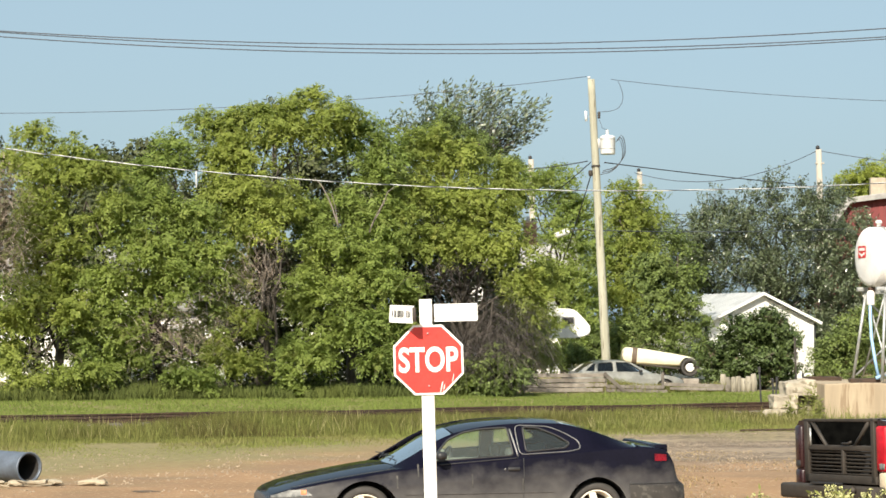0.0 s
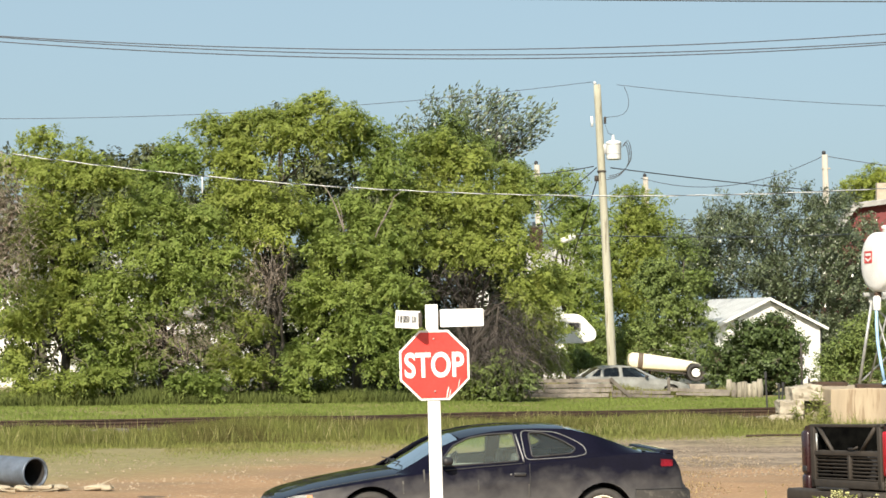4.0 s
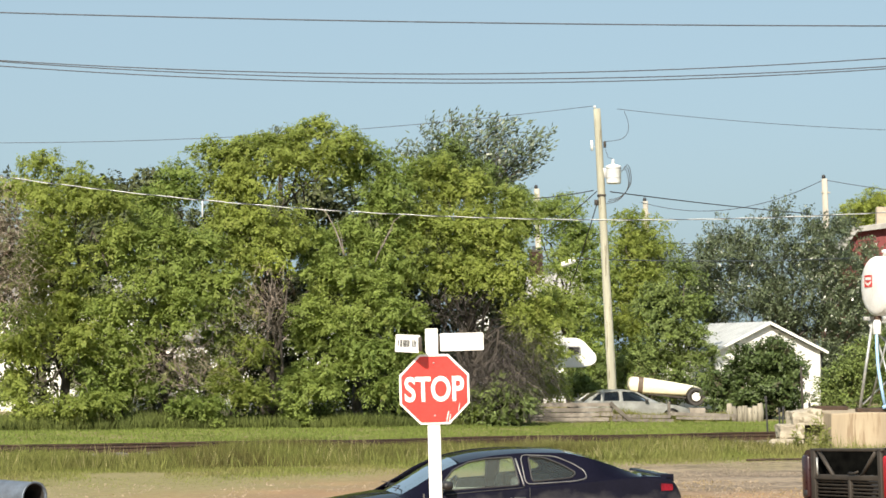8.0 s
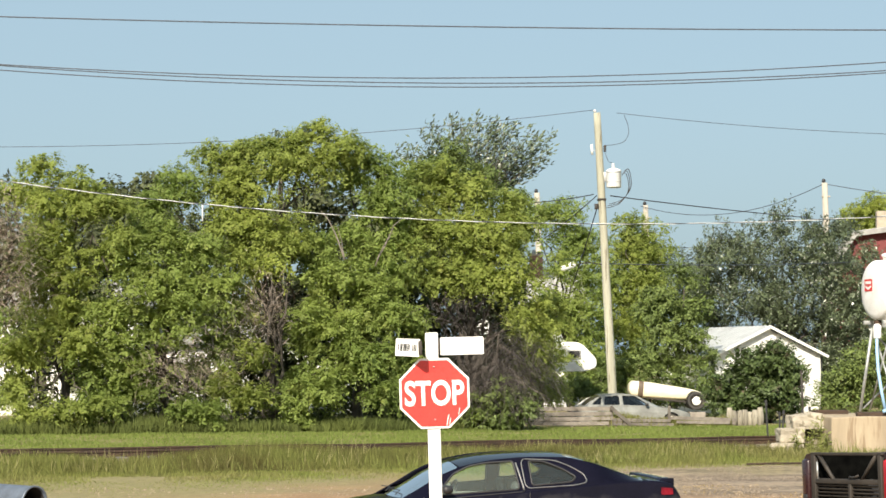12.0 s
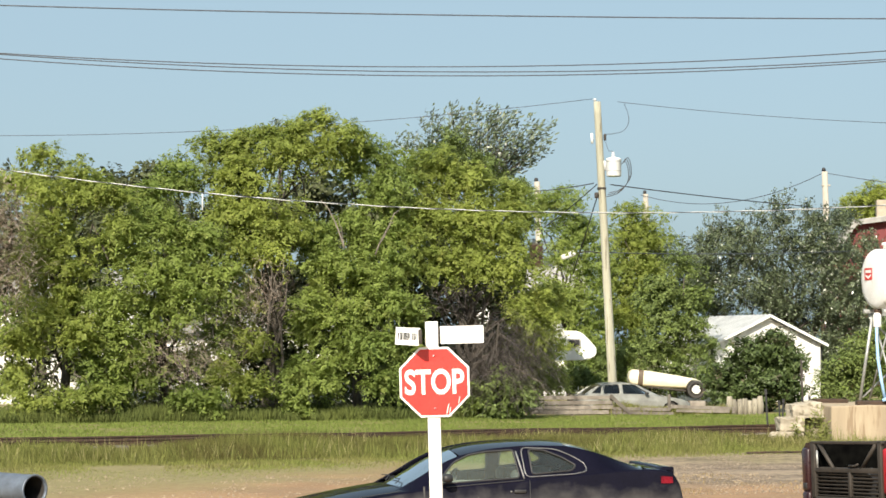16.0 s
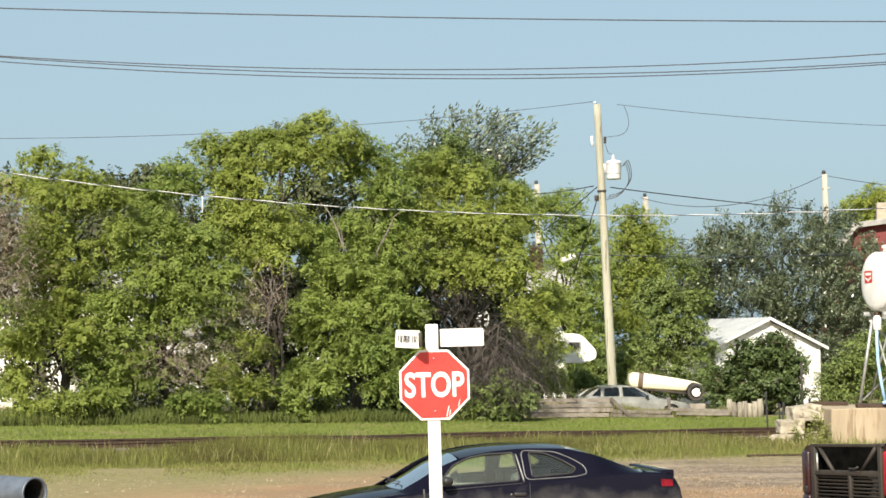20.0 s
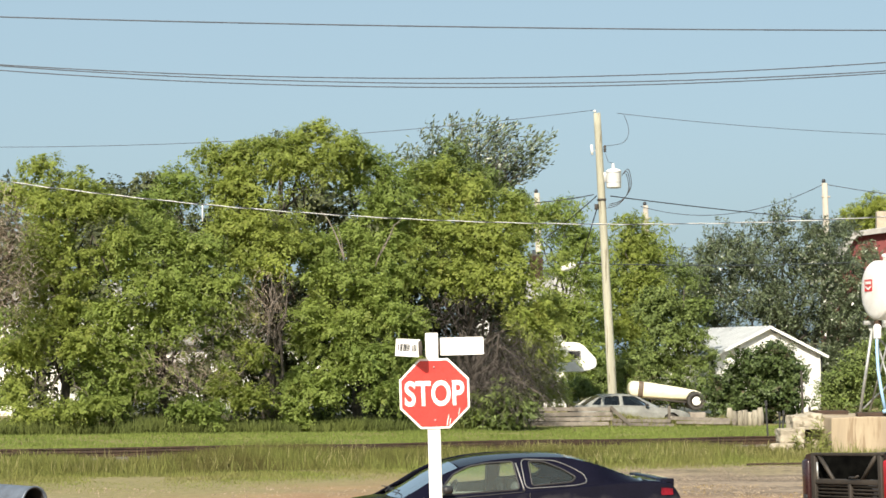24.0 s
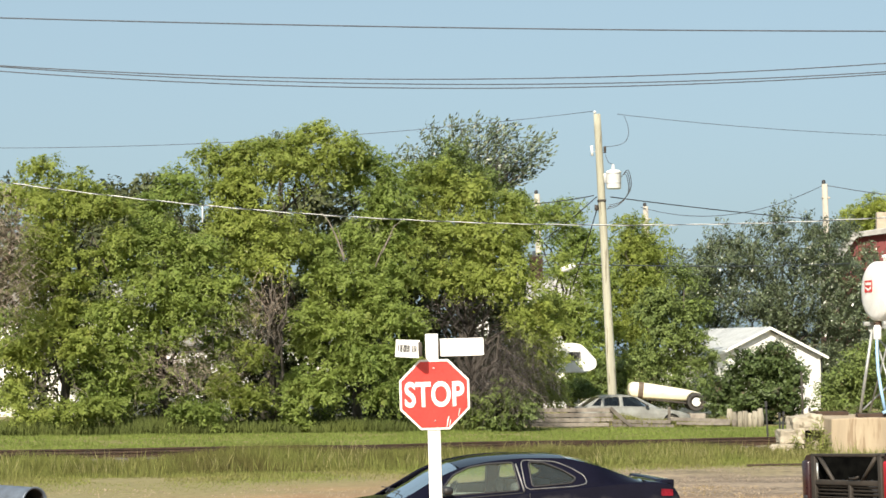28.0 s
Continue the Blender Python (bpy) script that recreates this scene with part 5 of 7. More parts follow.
    # muddy lower side, bumpers, mouldings and panel gaps
    part("rear_bumper", surface_strip(B, 4.1, 4.81, lambda x: 0.28, lambda x: 0.60 - 0.03 * (x - 4.1), 0.02, 30, 8), CAR_DIRT, car, "mud-splashed rear bumper")
    tail = []
    for t in np.linspace(-1, 1, 21):
        tail.append((4.87 - 0.12 * t * t, 0.74 * t, 0.5))
    bm = bmesh.new()
    rows = [[bm.verts.new((x - dx, y, z)) for x, y, _ in tail] for z, dx in ((0.28, 0.05), (0.4, 0.0), (0.53, 0.0), (0.59, 0.03), (0.61, 0.12))]
    for A, C in zip(rows, rows[1:]):
        for k in range(20):
            bm.faces.new((A[k], A[k + 1], C[k + 1], C[k]))
    part("rear_bumper_face", bm, CAR_DIRT, car)
    part("side_moulding", surface_strip(B, 1.5, 3.2, lambda x: 0.535, lambda x: 0.553, 0.008), CAR_BLACK, car)
    gap = lambda x0, x1, za, zb: tube_bm([(x0 + (x1 - x0) * t, -B.side_y(x0, za + (zb - za) * t) - 0.001, za + (zb - za) * t) for t in np.linspace(0, 1, 14)], 0.0045, 5)
    for a in ((2.86, 2.84, 0.92, 0.3), (1.72, 1.68, 0.82, 0.3), (4.1, 4.08, 0.63, 0.45)):
        part("panel_gap", gap(*a), INK, car)
    part("panel_gap", tube_bm([(x, -B.side_y(x, 0.61) - 0.003, 0.61) for x in np.linspace(4.1, 4.72, 16)], 0.005, 5), INK, car)
    part("bonnet_gap", tube_bm([(x, -B.side_y(x, B.shoulder(x)) * 0.93, B.shoulder(x) + 0.022) for x in np.linspace(0.25, 1.4, 24)], 0.004, 5), INK, car)
    # door handle, mirror, lock, mud scratches
    part("door_handle", box_bm(0.14, 0.03, 0.04, (2.74, -B.side_y(2.74, 0.8) - 0.006, 0.8), 0.01), BLACK, car)
    part("key_lock", lathe_bm([(0.012, 0), (0.012, 0.006), (0, 0.008)], 12, m=Matrix.Translation((2.64, -B.side_y(2.64, 0.8), 0.8)) @ Matrix.Rotation(radians(90), 4, "X")), GREY_TRIM, car)
    mir = box_bm(0.12, 0.16, 0.09, (0, 0, 0), 0.035)
    mir.transform(Matrix.Translation((1.88, -0.93, 0.965)) @ Matrix.Rotation(radians(12), 4, "Z"))
    part("wing_mirror", mir, BLACK, car)
    for x, z in ((2.25, 0.68), (2.83, 0.62), (1.64, 0.8), (1.4, 0.68)):
        part("mud_streak", surface_strip(B, x, x + 0.018, lambda q: z - 0.07, lambda q: z + 0.07, 0.004, 2, 6), CAR_DIRT, car)
    # head lamps
    hl = surface_strip(B, 0.04, 0.47, lambda x: 0.515 + 0.07 * (x - 0.04), lambda x: 0.535 + 0.35 * min(0.18, x - 0.04) + 0.05 * max(0, x - 0.22) - 0.9 * max(0, x - 0.4), 0.006, 24, 6)
    part("headlight", hl, LAMP_CLEAR, car, "clear headlight lens")
    part("indicator", surface_strip(B, 0.35, 0.41, lambda x: 0.555, lambda x: 0.604, 0.012, 12, 6), LAMP_AMBER, car, "amber corner indicator")
    part("front_bumper", surface_strip(B, 0.02, 0.66, lambda x: 0.24, lambda x: 0.48, 0.014, 26, 8), CAR_BLACK, car)
    # tail lamps and spoiler
    for sgn in (-1, 1):
        tl = surface_strip(B, 4.41, 4.56, lambda x: 0.862, lambda x: 0.945 - 0.08 * (x - 4.41), 0.006, 10, 5)
        if sgn > 0:
            for v in tl.verts:
                v.co.y *= -1
        part("tail_light", tl, LAMP_DEEP, car, "red tail light")
        part("spoiler_foot", box_bm(0.15, 0.09, 0.09, (4.56, sgn * 0.57, 0.99), 0.015), CAR_BLACK, car)
    bm = bmesh.new()
    rows = []
    for t in np.linspace(-1, 1, 25):
        y = 0.62 * t
        sweep = 0.06 * t * t
        drop = 0.05 * max(0, abs(t) - 0.75) * 4
        rows.append([bm.verts.new((4.47 + dx * 0.54 - sweep * 0.8, y, 1.012 + dz * 0.8 - drop * 0.6)) for dx, dz in ((0, 0.005), (0.08, 0.03), (0.2, 0.032), (0.3, 0.03), (0.31, 0.012), (0.2, 0.004), (0.08, 0.0))])
    for A, C in zip(rows, rows[1:]):
        for k in range(7):
            bm.faces.new((A[k], A[(k + 1) % 7], C[(k + 1) % 7], C[k]))
    bm.faces.new(rows[0][::-1])
    bm.faces.new(rows[-1])
    bmesh.ops.recalc_face_normals(bm, faces=bm.faces[:])
    part("spoiler", bm, CAR_BLACK, car, "low boot spoiler")
    # cabin inside
    part("cabin_floor", box_bm(2.9, 1.3, 0.05, (2.7, 0, 0.36)), BLACK, car)
    part("dashboard", box_bm(0.4, 1.36, 0.16, (1.72, 0, 0.82), 0.05), BLACK, car)
    for sgn in (-1, 1):
        seat = part("front_seat", box_bm(0.5, 0.5, 0.18, (2.5, sgn * 0.36, 0.5), 0.06), SEAT, car)
        back = box_bm(0.14, 0.48, 0.3, (0, 0, 0.15), 0.05)
        back.transform(Matrix.Translation((2.74, sgn * 0.36, 0.55)) @ Matrix.Rotation(radians(14), 4, "Y"))
        part("seat_back", back, SEAT, seat)
        part("headrest", rough_up(box_bm(0.1, 0.26, 0.16, (2.83, sgn * 0.36, 0.93), 0.05), 0.004), SEAT, seat)
    for sgn in (-1, 1):
        part("door_card", box_bm(0.92, 0.02, 0.44, (2.26, sgn * 0.74, 0.71), 0.008), DOOR_CARD, car, "grey inner door trim")
        part("quarter_panel_trim", box_bm(0.6, 0.02, 0.42, (3.22, sgn * 0.7, 0.77), 0.008), DOOR_CARD, car, "grey rear side trim")
    part("rear_seat", box_bm(0.5, 1.2, 0.5, (3.5, 0, 0.58), 0.08), SEAT, car)
    part("steering_wheel", tube_bm([(2.05 + 0.07 * math.sin(a), -0.36 + 0.18 * math.cos(a), 0.86 + 0.17 * math.sin(a)) for a in np.linspace(0, math.tau, 25)[:-1]], 0.014, 6, closed=True), BLACK, car)
    for y0 in (-0.45, 0.15):
        part("wiper", tube_bm([(1.4, y0, 0.885), (1.48, y0 + 0.15, 0.925), (1.45, y0 + 0.5, 0.915)], 0.006, 5), BLACK, car)
    return car


build_coupe()


def build_sedan():
    B = Body(4.4, 1.68,
             top=[(0, 0.5), (0.08, 0.64), (0.3, 0.72), (1.2, 0.86), (1.6, 0.9), (3.6, 0.93), (3.9, 0.95), (4.25, 0.92), (4.36, 0.8), (4.4, 0.55)],
             shoulder=[(0, 0.46), (0.1, 0.6), (0.4, 0.69), (1.2, 0.81), (2.2, 0.87), (3.4, 0.9), (3.9, 0.9), (4.25, 0.86), (4.4, 0.52)],
             roof=[(1.3, 0.89), (1.75, 1.1), (2.2, 1.3), (2.6, 1.36), (3.2, 1.36), (3.65, 1.27), (3.95, 1.11), (4.2, 0.94)],
             plan=[(0, 0.72), (0.15, 0.85), (0.6, 0.97), (1.3, 1.0), (3.5, 1.0), (4.1, 0.94), (4.4, 0.78)],
             x_ws=(1.3, 2.2), x_rw=(3.55, 4.2), wheels=(0.85, 3.45), wheel_r=0.3)
    # nose points to the camera's right: turned half round, seen from its other side
    m = Matrix.Translation((6.95, 73.2, -0.3)) @ Matrix.Rotation(radians(180 + 12), 4, "Z") @ Matrix.Translation((-2.4, 0, 0))
    car = thing("parked_car", "dull grey sloping-backed car abandoned behind a plank fence", "car", m)
    build_shell(car, B, SEDAN_GREY, 120, 20)
    front = rounded([(1.66, 0.9), (2.74, 0.92), (2.74, 1.285), (2.25, 1.265)], 0.04)
    rear = rounded([(2.88, 0.93), (3.5, 0.94), (3.42, 1.235), (2.88, 1.285)], 0.04)
    quarter = rounded([(3.62, 0.94), (3.95, 0.945), (3.66, 1.19), (3.54, 1.22)], 0.03)
    build_cabin(car, B, SEDAN_GREY, (front, rear, quarter), (BLACK, BLACK, BLACK), (GLASS_DARK, GLASS_DARK, GLASS_DARK), 90, 18)
    for x in B.wheels:
        for sgn in (-1, 1):
            wheel_part(car, x, sgn * 0.76, B.wheel_r, sgn, 6)
    part("cabin_floor", box_bm(2.8, 1.3, 0.05, (2.6, 0, 0.4)), BLACK, car)
    for sgn in (-1, 1):
        part("front_seat", box_bm(0.16, 0.5, 0.7, (2.7, sgn * 0.36, 0.75), 0.05), SEAT, car)
    part("wing_mirror", box_bm(0.12, 0.14, 0.1, (1.85, 0.9, 0.95), 0.03), BLACK, car)


build_sedan()


# ---------- pickup truck ----------
def build_truck():
    """Local x to the truck's right, y forward, z up; the rear face is at y = 0."""
    theta = radians(-70.3)
    # the right rear corner stands nearest
    m = Matrix.Translation((4.25, 22.6, -0.05)) @ Matrix.Rotation(theta, 4, "Z") @ Matrix.Rotation(radians(-2.6), 4, "Y") @ Matrix.Translation((0.97, 0, 0))
    t = thing("pickup_truck", "dark red and cream pickup with a black slatted V tailgate", "pickup truck", m)
    # bed sides with a rounded outer bulge
    prof = [(0.80, 0.62), (0.86, 0.5), (0.93, 0.52), (0.965, 0.7), (0.985, 0.95), (0.975, 1.12), (0.945, 1.28), (0.9, 1.335), (0.8, 1.345), (0.765, 1.33), (0.765, 0.62)]
    for sgn in (-1, 1):
        for nm, lo, hi, mt in (("bed_side", 0.0, 2.0, TRUCK_RED),):
            bm = bmesh.new()
            rows = [[bm.verts.new((sgn * x, y, z)) for x, z in prof] for y in (0.0, 0.03, 0.5, 1.0, 1.5, 2.0)]
            for A, C in zip(rows, rows[1:]):
                for k in range(len(prof)):
                    bm.faces.new((A[k], A[(k + 1) % len(prof)], C[(k + 1) % len(prof)], C[k]))
            bm.faces.new(rows[0])
            bm.faces.new(rows[-1][::-1])
            bmesh.ops.recalc_face_normals(bm, faces=bm.faces[:])
            part(nm, bm, mt, t, smooth=False)
        tail = box_bm(0.19 if sgn > 0 else 0.15, 0.07, 0.5, (0.86 if sgn > 0 else -0.885, 0.0, 1.03), 0.03)
        lens = part("tail_light", tail, LAMP_RED if sgn > 0 else TRUCK_RED, t, "tall red tail light" if sgn > 0 else "dull dark red tail light")
        part("reverse_lens", box_bm(0.1, 0.075, 0.07, (sgn * 0.885, -0.002, 0.84), 0.01), LAMP_CLEAR if sgn > 0 else BLACK, lens)
        part("lower_corner", box_bm(0.16, 0.07, 0.22, (sgn * 0.885, 0.0, 0.665), 0.03), TRUCK_CREAM if sgn > 0 else TRUCK_RED, t, "lower bed corner")
        part("lower_side", box_bm(0.02, 1.9, 0.22, (sgn * 0.972, 1.02, 0.66), 0.008), TRUCK_CREAM, t, "cream lower bodywork")
        for y in (1.15, 4.6):
            w = wheel_part(t, 0, 0, 0.37, 1, 6, 0.24)
            w.matrix_basis = Matrix.Translation((sgn * 0.86, y, 0.37)) @ Matrix.Rotation(radians(90 * sgn), 4, "Y")
    # black panels added in place of the shade between the bed sides
    for sgn in (-1, 1):
        part("bed_shade_panel", box_bm(0.02, 1.9, 0.7, (sgn * 0.748, 1.0, 0.99), 0.005), BED_SHADE, t)
    part("bed_floor", box_bm(1.53, 1.96, 0.05, (0, 1.0, 0.64)), BED_SHADE, t)
    part("bed_front", box_bm(1.53, 0.05, 0.74, (0, 1.97, 0.99)), BED_SHADE, t)
    # V tailgate of welded bars
    gate = new("tailgate")
    gate.parent = t
    top, low, mid = 1.355, 0.64, 1.03
    for c, s_ in (((0, 0, low + 0.04), (1.5, 0.05, 0.09)), ((-0.715, 0, (top + low) / 2), (0.09, 0.05, top - low)), ((0.69, 0, (top + low) / 2), (0.07, 0.05, top - low)), ((0, 0, mid), (1.42, 0.045, 0.06)), ((0, 0, top - 0.015), (1.5, 0.05, 0.035)), ((0.06, 0, 0.87), (0.05, 0.05, 0.28))):
        part("gate_bar", box_bm(*s_, c, 0.008), DARK_STEEL, gate)
    for k in range(7):
        part("slat", box_bm(1.36, 0.012, 0.022, (0, 0.01, 0.735 + 0.041 * k), 0.003, rot=Matrix.Rotation(radians(35), 4, "X")), DARK_STEEL, gate)
    for sgn in (-1, 1):
        part("v_bar", tube_bm([(sgn * 0.615, 0, top - 0.02), (sgn * 0.28, 0, mid)], 0.024, 8), DARK_STEEL, gate)
    part("latch", tube_bm([(0.08, -0.03, mid + 0.05), (0.2, -0.03, mid + 0.05), (0.27, -0.03, mid + 0.07)], 0.014, 6), DARK_STEEL, gate)
    part("chain", tube_bm([(-0.62, -0.02, 1.25), (-0.6, -0.03, 1.15), (-0.61, -0.02, 1.05)], 0.012, 6), GALV, gate)
    # bumper, cab, loose load
    bump = part("rear_bumper", box_bm(1.95, 0.2, 0.17, (0, -0.14, 0.535), 0.03), DARK_STEEL, t, "black step bumper")
    part("bumper_step", box_bm(0.55, 0.1, 0.02, (0, -0.2, 0.64), 0.005), BLACK, bump)
    part("hitch_bolt", lathe_bm([(0.04, 0), (0.04, 0.05), (0, 0.06)], 16, m=Matrix.Translation((0.65, -0.24, 0.58)) @ Matrix.Rotation(radians(90), 4, "X")), DARK_STEEL, bump)
    cab = box_bm(1.8, 1.55, 0.75, (0, 2.85, 0.98), 0.08)
    part("cab", cab, TRUCK_RED, t)
    up = box_bm(1.5, 1.2, 0.62, (0, 2.8, 1.62), 0.1)
    for v in up.verts:
        if v.co.z > 1.6:
            v.co.x *= 0.9
    part("cab_roof", up, TRUCK_RED, t)
    part("cab_window", box_bm(1.25, 0.02, 0.36, (0, 2.185, 1.66), 0.008), GLASS_DARK, t)
    part("bonnet", box_bm(1.8, 1.6, 0.55, (0, 4.4, 0.92), 0.1), TRUCK_RED, t)
    part("chassis", box_bm(1.2, 5.0, 0.16, (0, 2.6, 0.48), 0.02), DARK_STEEL, t)
    rng = np.random.default_rng(11)
    for k in range(22):
        c = (rng.uniform(-0.6, 0.6), rng.uniform(0.3, 1.7), 0.74 + 0.2 * rng.random())
        b = rough_up(box_bm(0.1 + 0.3 * rng.random(), 0.1 + 0.35 * rng.random(), 0.08 + 0.2 * rng.random(), c, 0.02, rot=Matrix.Rotation(rng.random() * 3, 4, "X") @ Matrix.Rotation(rng.random() * 3, 4, "Z")), 0.03, 4, k)
        ob = tagged(part("scrap_piece", b, (BED_SHADE, BED_SHADE, BLACK)[k % 3]), "dirty metal scrap lying in the truck bed", "scrap", "scrap in the truck bed")
        ob.matrix_world = m


build_truck()


# ---------- power pole, lamp and lines ----------
def soften(pts, rounds=3):
    """Rounds the corners of an open line by cutting them."""
    for _ in range(rounds):
        out = [pts[0]]
        for a, b in zip(pts, pts[1:]):
            out += [a * 0.75 + b * 0.25, a * 0.25 + b * 0.75]
        pts = out + [pts[-1]]
    return pts


# the pole stands behind the parked saloon
POLE_BACK = Matrix.Translation((0, 0, 2.42)) @ Matrix.Scale(1.118, 4) @ Matrix.Translation((0, 0, -2.42))


def build_pole():
    p = thing("utility_pole", "leaning grey-brown wooden power pole with a transformer", "utility pole", POLE_BACK @ Matrix.Translation((6.05, 68.0, ground_z(5.95, 68.0) - 0.05)))
    lean = -0.56 / 11.1
    at = lambda z: Vector((lean * z, 0, z))
    part("shaft", rough_up(tube_bm([at(z) for z in np.linspace(-0.3, 11.15, 24)], [0.165 - 0.04 * k / 23 for k in range(24)], 14), 0.008, 2), POLE_WOOD, p)
    tr = part("transformer", lathe_bm([(0, -0.33), (0.24, -0.33), (0.265, -0.3), (0.265, 0.24), (0.275, 0.25), (0.275, 0.29), (0.2, 0.33), (0.08, 0.36), (0, 0.36)], 24, m=Matrix.Translation(at(8.8) + Vector((0.46, -0.05, 0)))), TRANSFORMER, p, "pale grey transformer can")
    part("bushing", lathe_bm([(0.05, 0), (0.08, 0.03), (0.04, 0.06), (0.07, 0.1), (0.04, 0.13), (0.05, 0.2), (0, 0.21)], 12, m=Matrix.Translation(at(9.14) + Vector((0.46, -0.05, 0)))), PORCELAIN, tr)
    part("hanger", box_bm(0.16, 0.08, 0.34, at(8.85) + Vector((0.16, -0.03, 0)), 0.01), GALV, tr)
    for z in (8.66, 9.0):
        part("hanger_band", lathe_bm([(0.27, -0.012), (0.275, 0), (0.27, 0.012)], 20, caps=False, m=Matrix.Translation(at(z) + Vector((0.46 + lean * (8.8 - z), -0.05, 0)))), GALV, tr)
    part("top_insulator", lathe_bm([(0.02, 0), (0.02, 0.08), (0.06, 0.09), (0.05, 0.14), (0.03, 0.16), (0, 0.17)], 12, m=Matrix.Translation(at(11.1) + Vector((-0.08, 0, 0)))), PORCELAIN, p)
    part("lightning_arrester", lathe_bm([(0.035, 0), (0.06, 0.02), (0.035, 0.06), (0.06, 0.1), (0.035, 0.14), (0.06, 0.18), (0.035, 0.24), (0, 0.25)], 12, m=Matrix.Translation(at(9.75) + Vector((0.2, -0.05, 0)))), DARK_STEEL, p)
    part("fuse_cutout", tube_bm([at(9.75) + Vector((-0.25, -0.05, -0.1)), at(9.75) + Vector((-0.27, -0.05, 0.26))], 0.045, 8), WHITE, p)
    part("cutout_arm", box_bm(0.25, 0.02, 0.02, at(9.8) + Vector((-0.14, -0.03, 0)), 0.006), GALV, p)
    drip = [at(9.0) + Vector((0.74, -0.08, -0.1)), at(9.0) + Vector((0.9, -0.1, 0.05)), at(8.9) + Vector((1.0, -0.1, -0.3)), at(8.5) + Vector((0.95, -0.1, -0.25)), at(8.1) + Vector((0.6, -0.08, -0.25)), at(7.9) + Vector((0.15, -0.05, -0.15))]
    for k in range(3):
        part("drip_loop", tube_bm(soften([v + Vector((0.05 * k, 0, 0.07 * k)) for v in drip]), 0.013, 6), BLACK, p)
    jump = [Vector((-0.28, 0, 9.98)), Vector((0.0, 0, 10.0)), Vector((0.3, 0, 10.06)), Vector((0.46, 0, 10.17)), Vector((0.55, 0, 10.35)), Vector((0.57, 0, 10.55)), Vector((0.52, 0, 10.8)), Vector((0.43, 0, 11.0)), Vector((0.4, 0, 11.08))]
    part("jumper_wire", tube_bm(soften(jump), 0.011, 6), WIRE, p)
    part("jumper_wire", tube_bm([at(9.5) + Vector((0.2, -0.05, 0.2)), at(9.3) + Vector((0.3, -0.05, 0.1)), at(9.3) + Vector((0.46, -0.05, 0.05))], 0.01, 6), WIRE, p)
    part("pole_bracket", box_bm(0.3, 0.3, 0.08, at(8.05), 0.02), DARK_STEEL, p)
    part("cable_clamp", box_bm(0.14, 0.16, 0.2, at(7.8) + Vector((-0.2, -0.02, 0)), 0.02), DARK_STEEL, p)
    # street lamp on a short arm to the left
    arm = part("lamp_arm", tube_bm([at(5.72), at(5.78) + Vector((-0.6, -0.1, 0.03)), at(5.78) + Vector((-1.15, -0.2, -0.06))], 0.018, 8), DARK_STEEL, p)
    head = rough_up(box_bm(0.56, 0.3, 0.21, (0, 0, 0), 0.08), 0.002)
    head.transform(Matrix.Translation(at(5.78) + Vector((-1.33, -0.2, -0.12))) @ Matrix.Rotation(radians(-20), 4, "Y"))
    part("lamp_head", head, WHITE, arm, "white street lamp head")
    return p


build_pole()


def span_wire(name, d, half, zl, zm, zr, r, mat, label, group, reach=None, skew=0.0, twist=0.0):
    """A hanging line across the view at depth d: heights at x = -half, 0 and +half, carried on to poles out of view."""
    b, c = (zr - zl) / (2 * half), (zl + zr - 2 * zm) / (2 * half * half)
    n = 520 if twist else 60
    reach = reach or (1.7 if twist else 15.0 / half)
    pts = [Vector((x, d + skew * x, zm + b * x + c * x * x)) for x in np.linspace(-half * reach, half * reach, n)]
    if twist:
        for ph in (0, math.pi):
            q = [v + Vector((0, math.cos(v.x * 4.3 + ph), math.sin(v.x * 4.3 + ph))) * twist for v in pts]
            if ph == 0:
                bm = tube_bm(q, r, 6)
            else:
                dark = tube_bm(q, r * 0.95, 6)
        ob = tagged(thing(name, label, "cable", group=group), label, "cable", group)
        part("messenger_strand", bm, mat, ob, "pale steel messenger strand")
        part("cable_sheath", dark, WIRE, ob, "dark cable sheath")
        return ob
    bm = tube_bm(pts, r, 6)
    return tagged(part(name, bm, mat), label, "cable", group)


